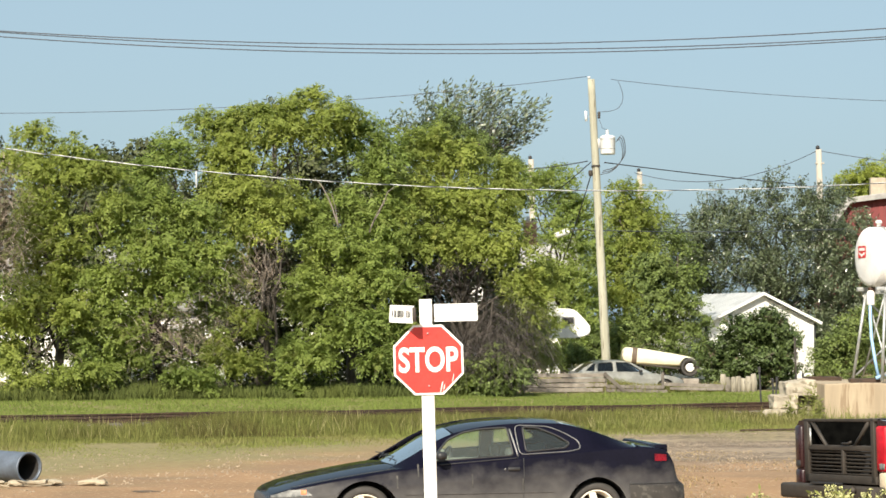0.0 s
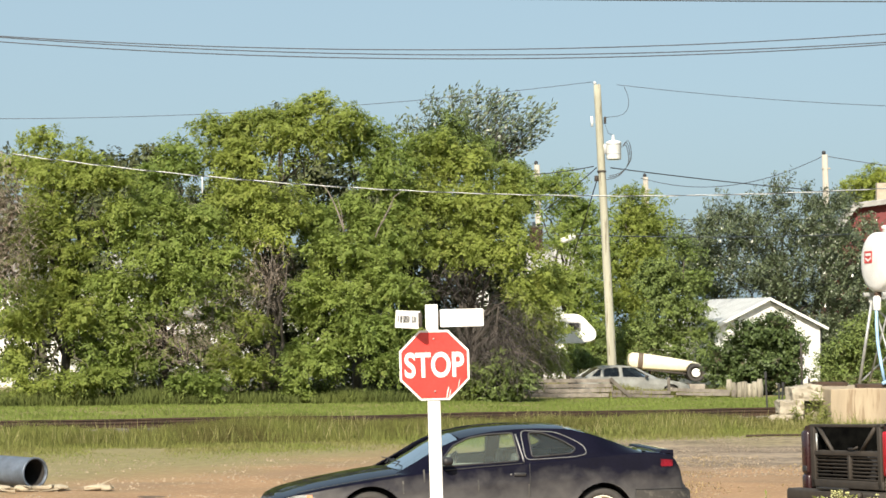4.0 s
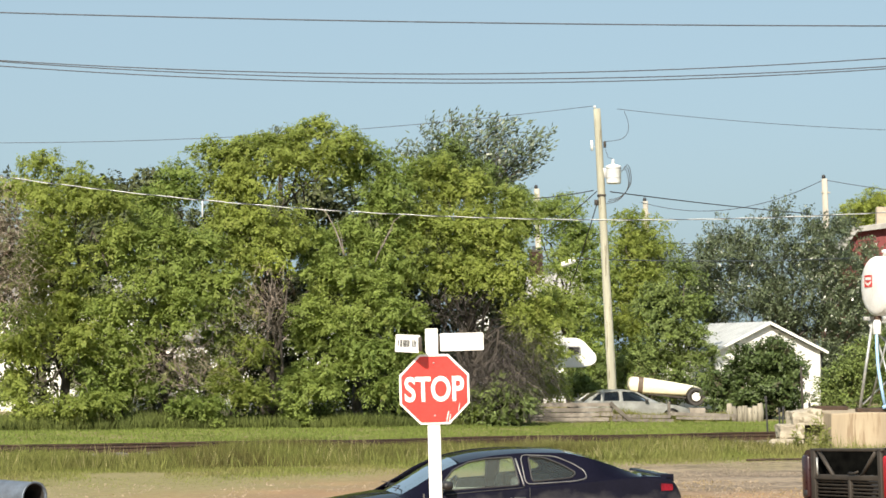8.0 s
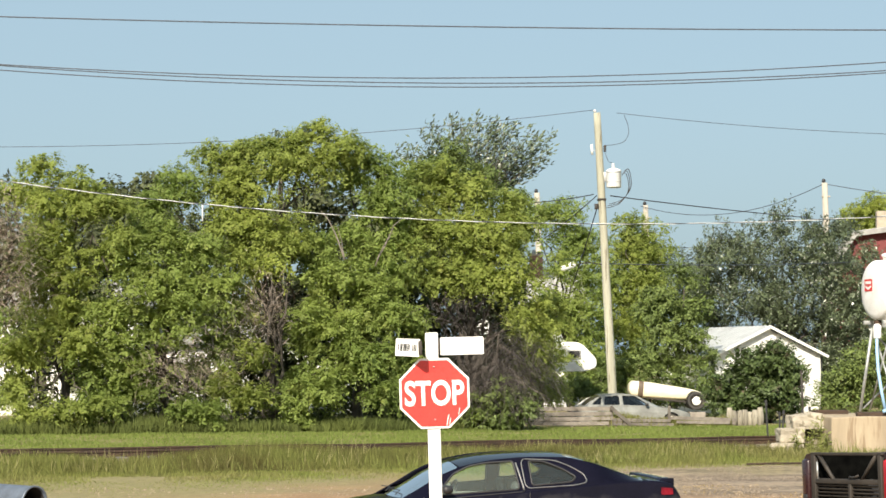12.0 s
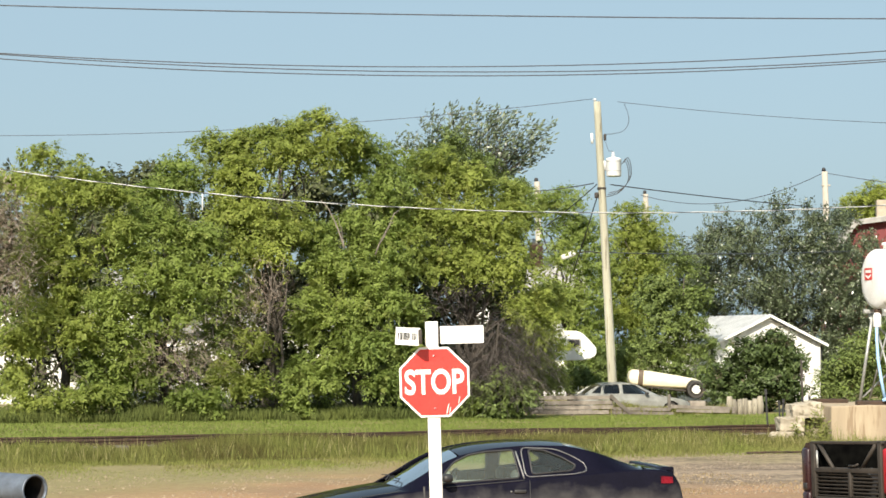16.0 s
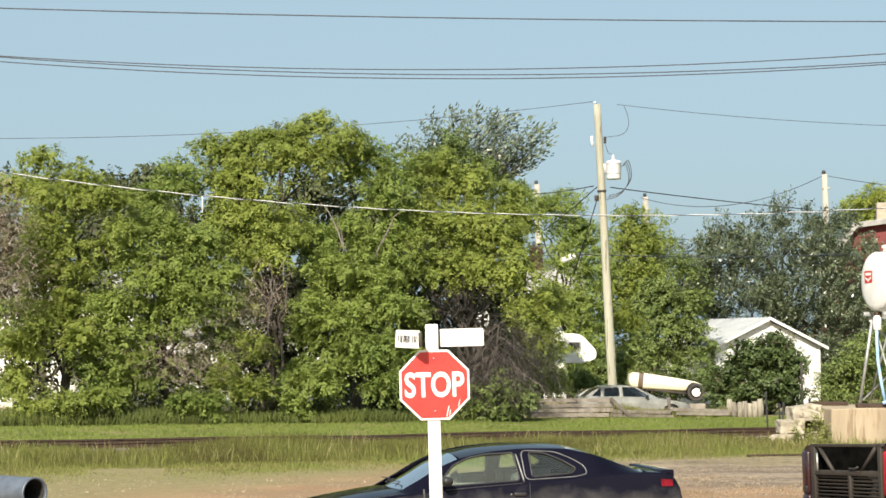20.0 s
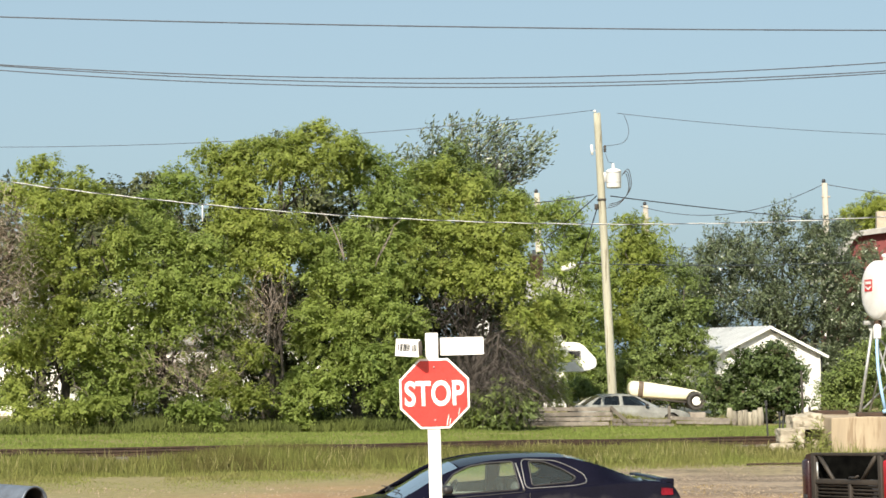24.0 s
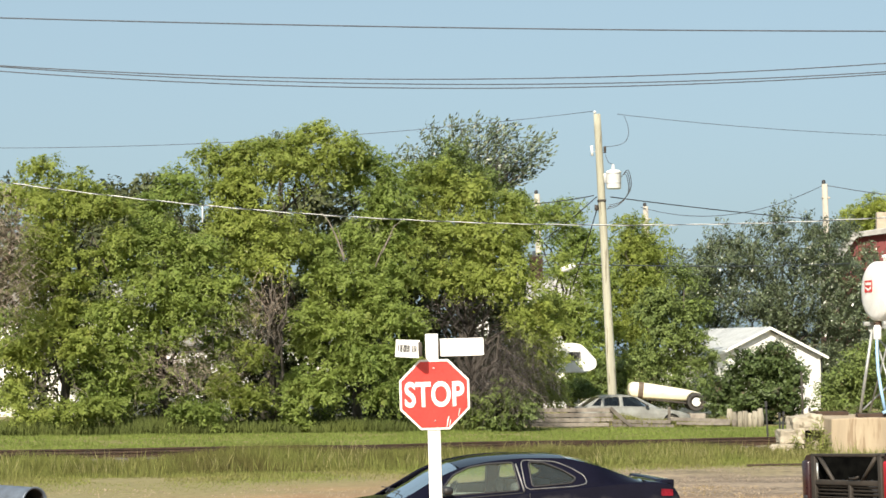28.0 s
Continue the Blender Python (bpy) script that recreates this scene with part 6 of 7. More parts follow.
def build_lines():
    for z in ((8.50, 8.326, 8.26),):
        span_wire("power_line", 34, 7.9, *z, 0.0115, WIRE, "thin dark overhead wire strung high across the street", "street power lines")
    for z in ((7.64, 7.396, 7.68), (7.62, 7.305, 7.53), (7.54, 7.234, 7.49)):
        span_wire("power_line", 34, 7.9, *z, 0.0095, WIRE, "thin dark overhead wire in a sagging set of three", "street power lines")
    span_wire("telephone_cable", 58, 13.43, 7.78, 6.57, 6.69, 0.0125, PALE_CABLE, "pale grey lashed telephone cable sagging before the trees", "telephone cable", twist=0.009)
    # lines that meet at the wooden pole
    top = (5.33, 67.98, 11.22)
    for a, b, sag, r, m, lab in (
            (top, (-20.5, 66.0, 9.75), 0.55, 0.011, WIRE, "thin grey primary wire tied to the pole top"),
            ((6.2, 68.0, 11.12), (24.0, 70.0, 10.55), 0.35, 0.011, WIRE, "thin grey primary wire tied to the pole top"),
            ((5.95, 67.9, 8.15), (16.0, 84.0, 8.55), 0.05, 0.023, BLACK, "black insulated service cable from the pole"),
            ((5.35, 67.9, 8.2), (2.6, 78.0, 8.7), 0.1, 0.02, BLACK, "black insulated service cable from the pole"),
            ((5.45, 67.8, 8.15), (3.9, 74.0, 7.0), 0.05, 0.022, BLACK, "black service drop running to the house roof"),
            ((5.5, 67.8, 7.85), (4.95, 73.0, 5.2), 0.05, 0.022, BLACK, "black guy wire stayed from the pole"),
            ((5.6, 68.1, 5.75), (18.0, 84.0, 6.6), 0.1, 0.02, WIRE, "thin dark wire crossing low before the trees"),
            ((21.9, 110, 12.4), (45.0, 112, 12.0), 0.9, 0.02, WIRE, "distant thin wire between poles"),
            ((12.4, 120, 11.9), (21.9, 110, 12.4), 1.1, 0.02, WIRE, "distant thin wire between poles"),
            ((5.7, 115, 9.4), (30, 130, 10.2), 0.4, 0.02, WIRE, "distant thin wire between poles"),
            ((5.7, 115, 8.7), (30, 130, 9.3), 0.4, 0.02, WIRE, "distant thin wire between poles")):
        if 60 < a[1] < 75:
            a, b = POLE_BACK @ Vector(a), POLE_BACK @ Vector(b)
        tagged(part("service_wire", tube_bm(sag_points(a, b, sag, 24), r, 6), m), lab, "cable", "pole lines")
    tagged(part("cable_tag", rough_up(box_bm(0.04, 0.03, 0.5, (-7.29, 58, 6.79), 0.008), 0.006, 5), PALE_CABLE), "pale strap hanging from the telephone cable", "cable tag")
    # street poles that carry the long spans
    for x, d, h in ((-15.0, 34, 12.2), (15.0, 34, 10.3), (-22.83, 58, 12.0), (22.83, 58, 9.6)):
        p = thing("utility_pole", "grey-brown wooden street pole carrying the overhead wires", "utility pole", Matrix.Translation((x, d, ground_z(x, d) - 0.05)), "street poles")
        part("shaft", tube_bm([(0, 0, -0.2), (0, 0, h * 0.5), (0, 0, h)], [0.17, 0.15, 0.13], 12), POLE_WOOD, p)
        part("top_insulator", lathe_bm([(0.02, 0), (0.06, 0.05), (0.05, 0.14), (0, 0.17)], 12, m=Matrix.Translation((0, 0, h))), PORCELAIN, p)
    # far poles
    for x, d, ztop in ((12.95, 120, 11.95), (22.2, 110, 12.45), (5.9, 115, 12.3)):
        p = thing("utility_pole", "distant pale weathered wooden power pole among trees", "utility pole", Matrix.Translation((x, d, 0)), "distant poles")
        part("shaft", tube_bm([(0, 0, -0.2), (-0.1, 0, ztop * 0.5), (-0.25, 0, ztop)], [0.21, 0.19, 0.17], 10), PALE_POLE, p)
        part("insulator", lathe_bm([(0.05, 0), (0.12, 0.05), (0.1, 0.2), (0, 0.25)], 10, m=Matrix.Translation((-0.3, 0, ztop))), BLACK, p)
        part("bracket", box_bm(0.5, 0.1, 0.1, (-0.2, -0.1, ztop - 0.8), 0.02), PALE_POLE, p)


build_lines()


# ---------- fence, trailer, garage ----------
def plank(parent, a, b, h, th=0.03, seed=0, name="plank"):
    a, b = Vector(a), Vector(b)
    L = (b - a).length
    bm = box_bm(L, th, h, (0, 0, 0), 0.006)
    bmesh.ops.subdivide_edges(bm, edges=[e for e in bm.edges if abs(e.verts[0].co.x - e.verts[1].co.x) > L * 0.5], cuts=7)
    rough_up(bm, 0.018, 1.4, seed)
    bm.transform(Matrix.Translation((a + b) / 2) @ (b - a).to_track_quat("X", "Z").to_matrix().to_4x4())
    return part(name, bm, FENCE_WOOD, parent, smooth=False)


def build_fence():
    f = thing("plank_fence", "low fence of silvered horizontal planks, partly broken", "fence", Matrix.Translation((3.0, 66.9, 0)))
    slope = 0.14
    at = lambda x, z: (x, slope * x, z)
    for k, (x0, x1, z) in enumerate(((0, 2.95, 0.63), (0.05, 2.9, 0.46), (0, 2.95, 0.29), (0.1, 2.8, 0.12))):
        plank(f, at(x0, z + 0.02 * math.sin(k * 5)), at(x1, z + 0.03 * math.sin(k * 3.1)), 0.135, 0.03, k)
    lean = plank(f, at(2.85, 0.7), at(3.6, 0.04), 0.13, 0.03, 9)
    lean.location = (0, -0.07, 0)
    plank(f, at(2.95, 0.24), at(5.0, 0.2), 0.12, 0.03, 15)
    plank(f, at(2.95, 0.1), at(5.1, 0.06), 0.11, 0.03, 16)
    plank(f, at(5.0, 0.3), at(7.35, 0.22), 0.12, 0.03, 12)
    plank(f, at(5.2, 0.16), at(7.3, 0.12), 0.1, 0.03, 13)
    for x in (0.03, 1.5, 2.9, 4.95):
        part("post", rough_up(box_bm(0.1, 0.1, 0.85, (x, slope * x + 0.08, 0.3), 0.008), 0.008, 3, x), FENCE_WOOD, f, smooth=False)
    g = thing("picket_fence", "short run of weathered upright rounded pickets", "fence", Matrix.Translation((10.15, 68.6, 0)))
    for k in range(7):
        x = 0.06 + 0.182 * k
        h = (0.64, 0.55, 0.52, 0.56, 0.5, 0.55, 0.66)[k]
        part("picket", rough_up(tube_bm([(x, 0, -0.1), (x + 0.01, 0, h * 0.5), (x, 0.01, h)], [0.112, 0.11, 0.085], 8), 0.035, 5, k), PICKET_WOOD, g)
    part("rail", box_bm(1.3, 0.05, 0.09, (0.6, 0.09, 0.35), 0.01), FENCE_WOOD, g, smooth=False)
    # dark steel posts by the rubble
    post = thing("steel_fence_post", "dark steel T-shaped fence post in the grass", "fence post", group="steel fence posts")
    part("stem", box_bm(0.05, 0.012, 1.25, (0, 0, 0.55), 0.002), BLACK, post, smooth=False)
    part("flange", box_bm(0.012, 0.05, 1.25, (0, 0.028, 0.55), 0.002), BLACK, post, smooth=False)
    part("cap", box_bm(0.07, 0.06, 0.16, (0, 0.0, 1.14), 0.004), BLACK, post, smooth=False)
    spots = ((9.05, 53.6), (9.6, 54.8), (9.95, 56.5), (10.75, 57.5), (11.4, 60.0))
    post.matrix_world = Matrix.Translation((*spots[0], ground_z(*spots[0]))) @ Matrix.Rotation(radians(-3), 4, "Y")
    for k, (x, y) in enumerate(spots[1:]):
        copy_thing(post, Matrix.Translation((x, y, ground_z(x, y))) @ Matrix.Rotation(radians((-2, 3, -1, 2)[k]), 4, "Y") @ Matrix.Diagonal((1, 1, 0.72, 1)))
    p = tagged(part("steel_pipe_post", tube_bm([(11.6, 62, -0.2), (11.58, 62, 1.0), (11.55, 62, 2.0)], 0.035, 8), DARK_STEEL), "tall thin dark steel post beside the bush", "fence post")


build_fence()


def build_cream_trailer():
    """A tapered cream fibreglass shell on a two-wheel frame, tipped up at its blunt end."""
    d = 77.0
    t = thing("tipped_trailer", "cream fibreglass trailer shell with a brown band, tipped on its wheels", "trailer", Matrix.Translation((7.28, d, -0.11)) @ Matrix.Rotation(radians(6), 4, "Y") @ Matrix.Scale(0.84, 4))
    stations = [(0.0, 0.10, 0.6), (0.04, 0.28, 0.6), (0.16, 0.37, 0.6), (0.6, 0.39, 0.62), (1.2, 0.37, 0.62), (2.0, 0.325, 0.6), (2.8, 0.27, 0.55), (3.15, 0.24, 0.5), (3.42, 0.16, 0.42)]
    bm = bmesh.new()
    rows = []
    for x, h, w in stations:
        ring = []
        for k in range(16):
            a = k * math.tau / 16
            ca, sa = math.cos(a), math.sin(a)
            ring.append(bm.verts.new((x, w * math.copysign(abs(ca) ** 0.42, ca), 1.55 + h * math.copysign(abs(sa) ** 0.42, sa) + 0.02)))
        rows.append(ring)
    for A, C in zip(rows, rows[1:]):
        for k in range(16):
            bm.faces.new((A[k], A[(k + 1) % 16], C[(k + 1) % 16], C[k]))
    bm.faces.new(rows[0][::-1])
    bm.faces.new(rows[-1])
    bmesh.ops.recalc_face_normals(bm, faces=bm.faces[:])
    part("shell", bm, CREAM_SHELL, t, "cream fibreglass shell")
    bm = bmesh.new()
    rows = []
    for x in (0.42, 0.66):
        ring = []
        for k in range(16):
            a = k * math.tau / 16
            ca, sa = math.cos(a), math.sin(a)
            ring.append(bm.verts.new((x, 0.63 * math.copysign(abs(ca) ** 0.42, ca), 1.57 + 0.397 * math.copysign(abs(sa) ** 0.42, sa))))
        rows.append(ring)
    for k in range(16):
        bm.faces.new((rows[0][k], rows[0][(k + 1) % 16], rows[1][(k + 1) % 16], rows[1][k]))
    part("band", bm, BROWN_BAND, t, "brown painted band")
    for y in (-0.45, 0.45):
        part("frame_rail", box_bm(2.6, 0.07, 0.09, (2.1, y, 1.2), 0.01), DARK_STEEL, t)
    part("axle", box_bm(0.08, 1.3, 0.08, (3.2, 0, 1.28), 0.01), DARK_STEEL, t)
    part("tow_bar", box_bm(0.7, 0.07, 0.07, (3.75, 0, 1.3), 0.01), GALV, t)
    part("fender", lathe_bm([(0.48, -0.1), (0.48, 0.1)], 20, caps=False, m=Matrix.Translation((3.2, -0.62, 1.33)) @ Matrix.Rotation(radians(90), 4, "X")), BLACK, t)
    for sgn in (-1, 1):
        w = wheel_part(t, 3.2, sgn * 0.72, 0.43, sgn, 12, 0.18, WHITE)
        w.matrix_basis = Matrix.Translation((0, 0, 0.87)) @ w.matrix_basis
    for k, (x, z) in enumerate(((0.9, 0.62), (1.15, 0.62))):
        part("prop", box_bm(0.1, 0.5, 1.1, (x, 0.3, 0.7), 0.02, rot=Matrix.Rotation(radians(-6), 4, "Y")), DARK_STEEL, t, "dark steel prop")
    b = rough_up(box_bm(0.6, 0.9, 0.36, (10.1, d - 0.3, 0.08), 0.03), 0.02, 3)
    tagged(part("timber_block", b, FENCE_WOOD), "brown timber block under a trailer wheel", "block")


build_cream_trailer()


def boards(parent, width, height, z0, y, mat, course=0.16, gable=None, name="board"):
    """Lapped horizontal boards on a wall facing -y; gable(z) gives the half width above the eaves."""
    n = int(height / course)
    for k in range(n):
        z = z0 + course * k
        hw = width / 2 if gable is None else min(width / 2, gable(z + course * 0.5))
        if hw < 0.08:
            continue
        bm = box_bm(2 * hw, 0.02, course * 1.02, (0, 0, course / 2), 0.0, rot=Matrix.Rotation(radians(4), 4, "X"))
        bm.transform(Matrix.Translation((0, y, z)))
        part(name, bm, mat, parent, smooth=False)


def build_garage():
    """White garage: gable towards the camera's right, pale metal roof."""
    m = Matrix.Translation((14.2, 84.0, 0)) @ Matrix.Rotation(radians(16), 4, "Z")
    g = thing("garage", "small white board-sided garage with a pale metal roof", "garage", m)
    w, eave, peak, depth = 5.0, 2.55, 3.72, 6.5
    body = bmesh.new()
    out = [(-w / 2, 0), (w / 2, 0), (w / 2, eave), (0, peak - 0.05), (-w / 2, eave)]
    a = [body.verts.new((x, 0.03, z)) for x, z in out]
    b = [body.verts.new((x, depth, z)) for x, z in out]
    body.faces.new(a)
    body.faces.new(b[::-1])
    for k in range(5):
        body.faces.new((a[k], b[k], b[(k + 1) % 5], a[(k + 1) % 5]))
    bmesh.ops.recalc_face_normals(body, faces=body.faces[:])
    wall = part("wall", body, SIDING, g, smooth=False)
    boards(wall, w, peak, 0.05, 0.0, SIDING, 0.2, lambda z: w / 2 if z < eave else max(0, (peak - 0.1 - z) / (peak - eave) * w / 2))
    ang = math.atan2(peak - eave, w / 2)
    L = (w / 2 + 0.28) / math.cos(ang)
    for sgn in (-1, 1):
        rot = Matrix.Rotation(sgn * ang, 4, "Y")
        c = Vector((sgn * (w / 2 + 0.28) / 2, depth / 2, peak - math.tan(ang) * (w / 2 + 0.28) / 2 + 0.06))
        roof = part("roof", box_bm(L, depth + 0.6, 0.05, c, 0.005, rot=rot), METAL_ROOF, g, smooth=False)
        for k in range(18):
            rb = box_bm(L, 0.03, 0.03, c + Vector((0, -depth / 2 - 0.2 + 0.4 * k, 0.04)), 0.0, rot=rot)
            part("roof_rib", rb, METAL_ROOF, roof, smooth=False)
        part("fascia", box_bm(L, 0.04, 0.12, c + Vector((0, -depth / 2 - 0.3, -0.03)), 0.005, rot=rot), WHITE, g, smooth=False)
        # black upright stands in for the shaded side wall
        part("wall_shade_pipe", tube_bm([(sgn * (w / 2 + 0.1), 0.1, 0.05), (sgn * (w / 2 + 0.1), 0.1, eave - 0.1)], 0.06, 8), BLACK, g)
        part("corner_board", box_bm(0.12, 0.05, eave, (sgn * (w / 2 - 0.05), -0.02, eave / 2), 0.005), WHITE, g, smooth=False)


build_garage()


def build_camper():
    """Nose of a white caravan showing through the leaves."""
    c = thing("caravan", "white travel caravan with a small window, half hidden by trees", "caravan", Matrix.Translation((4.75, 74.6, 0.0)))
    prof = rounded([(-5.2, 0.7), (-1.2, 0.7), (-1.0, 1.86), (0.8, 1.88), (1.2, 2.05), (1.22, 2.35), (0.6, 3.02), (-5.2, 3.02)], 0.28, 6)
    part("body", plate_bm(prof, 2.2, bevel=0.03), WHITE, c, smooth=False)
    for x in (0.36, -1.8, -3.4):
        win = part("window", plate_bm(rounded([(x - 0.22, 2.4), (x + 0.2, 2.4), (x + 0.2, 2.66), (x - 0.22, 2.66)], 0.06), 0.02, m=Matrix.Translation((0, -0.02, 0))), BLACK, c, "small dark window", smooth=False)
        part("frame", tube_bm([(px, -0.03, pz) for px, pz in rounded([(x - 0.25, 2.37), (x + 0.23, 2.37), (x + 0.23, 2.69), (x - 0.25, 2.69)], 0.06)], 0.02, 6, closed=True), ALU, win)
    for x in (-2.6, -3.5):
        wheel_part(c, x, 0.1, 0.34, -1, 5, 0.2, WHITE)
    part("chassis", box_bm(4.0, 1.6, 0.14, (-3.2, 1.1, 0.64), 0.02), DARK_STEEL, c)
    part("jockey_leg", box_bm(0.1, 0.1, 1.9, (-1.4, 1.6, 0.95), 0.01), DARK_STEEL, c)


build_camper()


def build_house(name, label, m, w, eave, peak, depth, chimney=None, windows=()):
    h = thing(name, label, "house", m)
    body = bmesh.new()
    out = [(-w / 2, 0), (w / 2, 0), (w / 2, eave), (-w / 2, eave)]
    a = [body.verts.new((x, 0.03, z)) for x, z in out]
    b = [body.verts.new((x, depth, z)) for x, z in out]
    ra, rb = body.verts.new((-w / 2, depth / 2, peak - 0.05)), body.verts.new((w / 2, depth / 2, peak - 0.05))
    body.faces.new(a)
    body.faces.new(b[::-1])
    body.faces.new((a[0], b[0], b[3], ra, a[3]))
    body.faces.new((a[1], b[1], b[2], rb, a[2]))
    bmesh.ops.recalc_face_normals(body, faces=body.faces[:])
    wall = part("wall", body, SIDING, h, smooth=False)
    boards(wall, w, eave, 0.02, 0.0, SIDING, 0.22)
    ang = math.atan2(peak - eave, depth / 2)
    L = (depth / 2 + 0.45) / math.cos(ang)
    for sgn in (-1, 1):
        c = Vector((0, depth / 2 + sgn * (depth / 2 + 0.45) / 2, peak - math.tan(ang) * (depth / 2 + 0.45) / 2 + 0.06))
        part("roof", box_bm(w + 0.8, L, 0.1, c, 0.01, rot=Matrix.Rotation(-sgn * ang, 4, "X")), ROOF_GREY, h, smooth=False)
    for x, z, ww, hh in windows:
        win = part("window", box_bm(ww, 0.03, hh, (x, -0.02, z), 0.004), GLASS_DARK, h, smooth=False)
        part("frame", box_bm(ww + 0.16, 0.03, 0.09, (x, -0.035, z + hh / 2 + 0.04), 0.006), WHITE, win, smooth=False)
        part("sill", box_bm(ww + 0.2, 0.08, 0.06, (x, -0.05, z - hh / 2 - 0.03), 0.006), WHITE, win, smooth=False)
    if chimney:
        x, y, z = chimney
        ch = part("chimney", box_bm(0.62, 0.62, 1.6, (x, y, z - 0.8), 0.01), BRICK, h, "brick chimney", smooth=False)
        for k in range(12):
            for j in range(3):
                part("brick", box_bm(0.19, 0.03, 0.075, (x - 0.2 + 0.2 * j + (0.06 if k % 2 else -0.03), y - 0.315, z - 1.5 + 0.09 * k + 0.3), 0.004), BRICK, ch, smooth=False)
        part("cap", box_bm(0.74, 0.74, 0.1, (x, y, z + 0.03), 0.02), BEIGE_BRICK, ch, smooth=False)
        part("flue_pipe", tube_bm([(x - 0.1, y, z), (x - 0.1, y, z + 0.3)], 0.09, 10), GALV, ch)
        part("flue_pipe", tube_bm([(x + 0.14, y, z), (x + 0.14, y, z + 0.22)], 0.07, 10), DARK_STEEL, ch)
    return h


build_house("house", "white board-sided house behind the trees with a brick chimney", Matrix.Translation((3.9, 90.0, 0)), 5.0, 4.9, 6.6, 8.0, (0.62, 3.2, 7.35), ((-1.3, 3.6, 0.9, 1.2), (0.6, 1.5, 1.2, 1.2)))
build_house("house", "white house hidden behind the tangled tree row", Matrix.Translation((-16.4, 80.0, 0)), 7.5, 4.5, 5.6, 8.0, None, ((1.2, 1.7, 1.0, 1.1),))
build_house("house", "white bungalow glimpsed through gaps in the trees", Matrix.Translation((-8.2, 82.0, 0)), 9.0, 3.1, 4.4, 8.0, None, ((-2.2, 1.7, 1.0, 1.1), (1.5, 1.6, 1.4, 1.1)))


def build_barn():
    b = thing("barn", "red board barn with a pale grey gambrel roof", "barn", Matrix.Translation((28.0, 112.0, 0)) @ Matrix.Rotation(radians(-8), 4, "Z"))
    out = [(-5.2, 0), (5.2, 0), (5.2, 7.8), (3.8, 9.7), (0, 10.1), (-3.8, 9.7), (-5.2, 7.8)]
    bm = plate_bm(out, 12.0)
    wall = part("wall", bm, BARN_RED, b, smooth=False)
    for k in range(34):
        x = -5.05 + 0.306 * k
        top = float(np.interp(abs(x), (0, 3.8, 5.2), (10.1, 9.7, 7.8))) - 0.05
        part("board", box_bm(0.28, 0.04, top, (x, -0.02, top / 2), 0.006), BARN_RED, wall, smooth=False)
    for sgn in (-1, 1):
        for (xa, za), (xb, zb) in (((5.45, 7.45), (3.8, 9.75)), ((3.85, 9.7), (0, 10.18))):
            p, q = Vector((sgn * xa, 0, za)), Vector((sgn * xb, 0, zb))
            c, dv = (p + q) / 2, q - p
            rot = dv.to_track_quat("X", "Y").to_matrix().to_4x4()
            part("roof", box_bm(dv.length + 0.1, 13.0, 0.14, c + Vector((0, 6, 0.05)), 0.02, rot=Matrix.Rotation(-math.atan2(dv.z, dv.x), 4, "Y")), ROOF_GREY, b, smooth=False)
            part("rake_board", box_bm(dv.length + 0.1, 0.08, 0.3, c + Vector((0, -0.56, -0.06)), 0.02, rot=Matrix.Rotation(-math.atan2(dv.z, dv.x), 4, "Y")), ROOF_GREY, b, smooth=False)
    part("chimney", box_bm(0.9, 0.9, 2.4, (-1.9, 3.0, 10.0), 0.02), BEIGE_BRICK, b, "beige chimney", smooth=False)


build_barn()


# ---------- fuel tank on its concrete base ----------
def angular_block(sx, sy, sz, seed):
    """A block with sharp broken faces: the hull of points near the skin of a box, edges chipped."""
    rng = np.random.default_rng(seed)
    b = bmesh.new()
    for _ in range(26):
        p = rng.uniform(-1, 1, 3)
        p[rng.integers(3)] = rng.choice((-1.0, 1.0)) * rng.uniform(0.86, 1.0)
        b.verts.new((p[0] * sx * 0.56, p[1] * sy * 0.56, p[2] * sz * 0.56))
    hull = bmesh.ops.convex_hull(b, input=b.verts[:])
    bmesh.ops.delete(b, geom=[v for v in b.verts if not v.link_faces], context="VERTS")
    bmesh.ops.bevel(b, geom=b.edges[:], offset=0.012, segments=1, affect="EDGES")
    bmesh.ops.triangulate(b, faces=b.faces[:])
    bmesh.ops.subdivide_edges(b, edges=[e for e in b.edges if e.calc_length() > 0.1], cuts=2, use_grid_fill=True)
    return rough_up(b, 0.02, 9.0, seed)


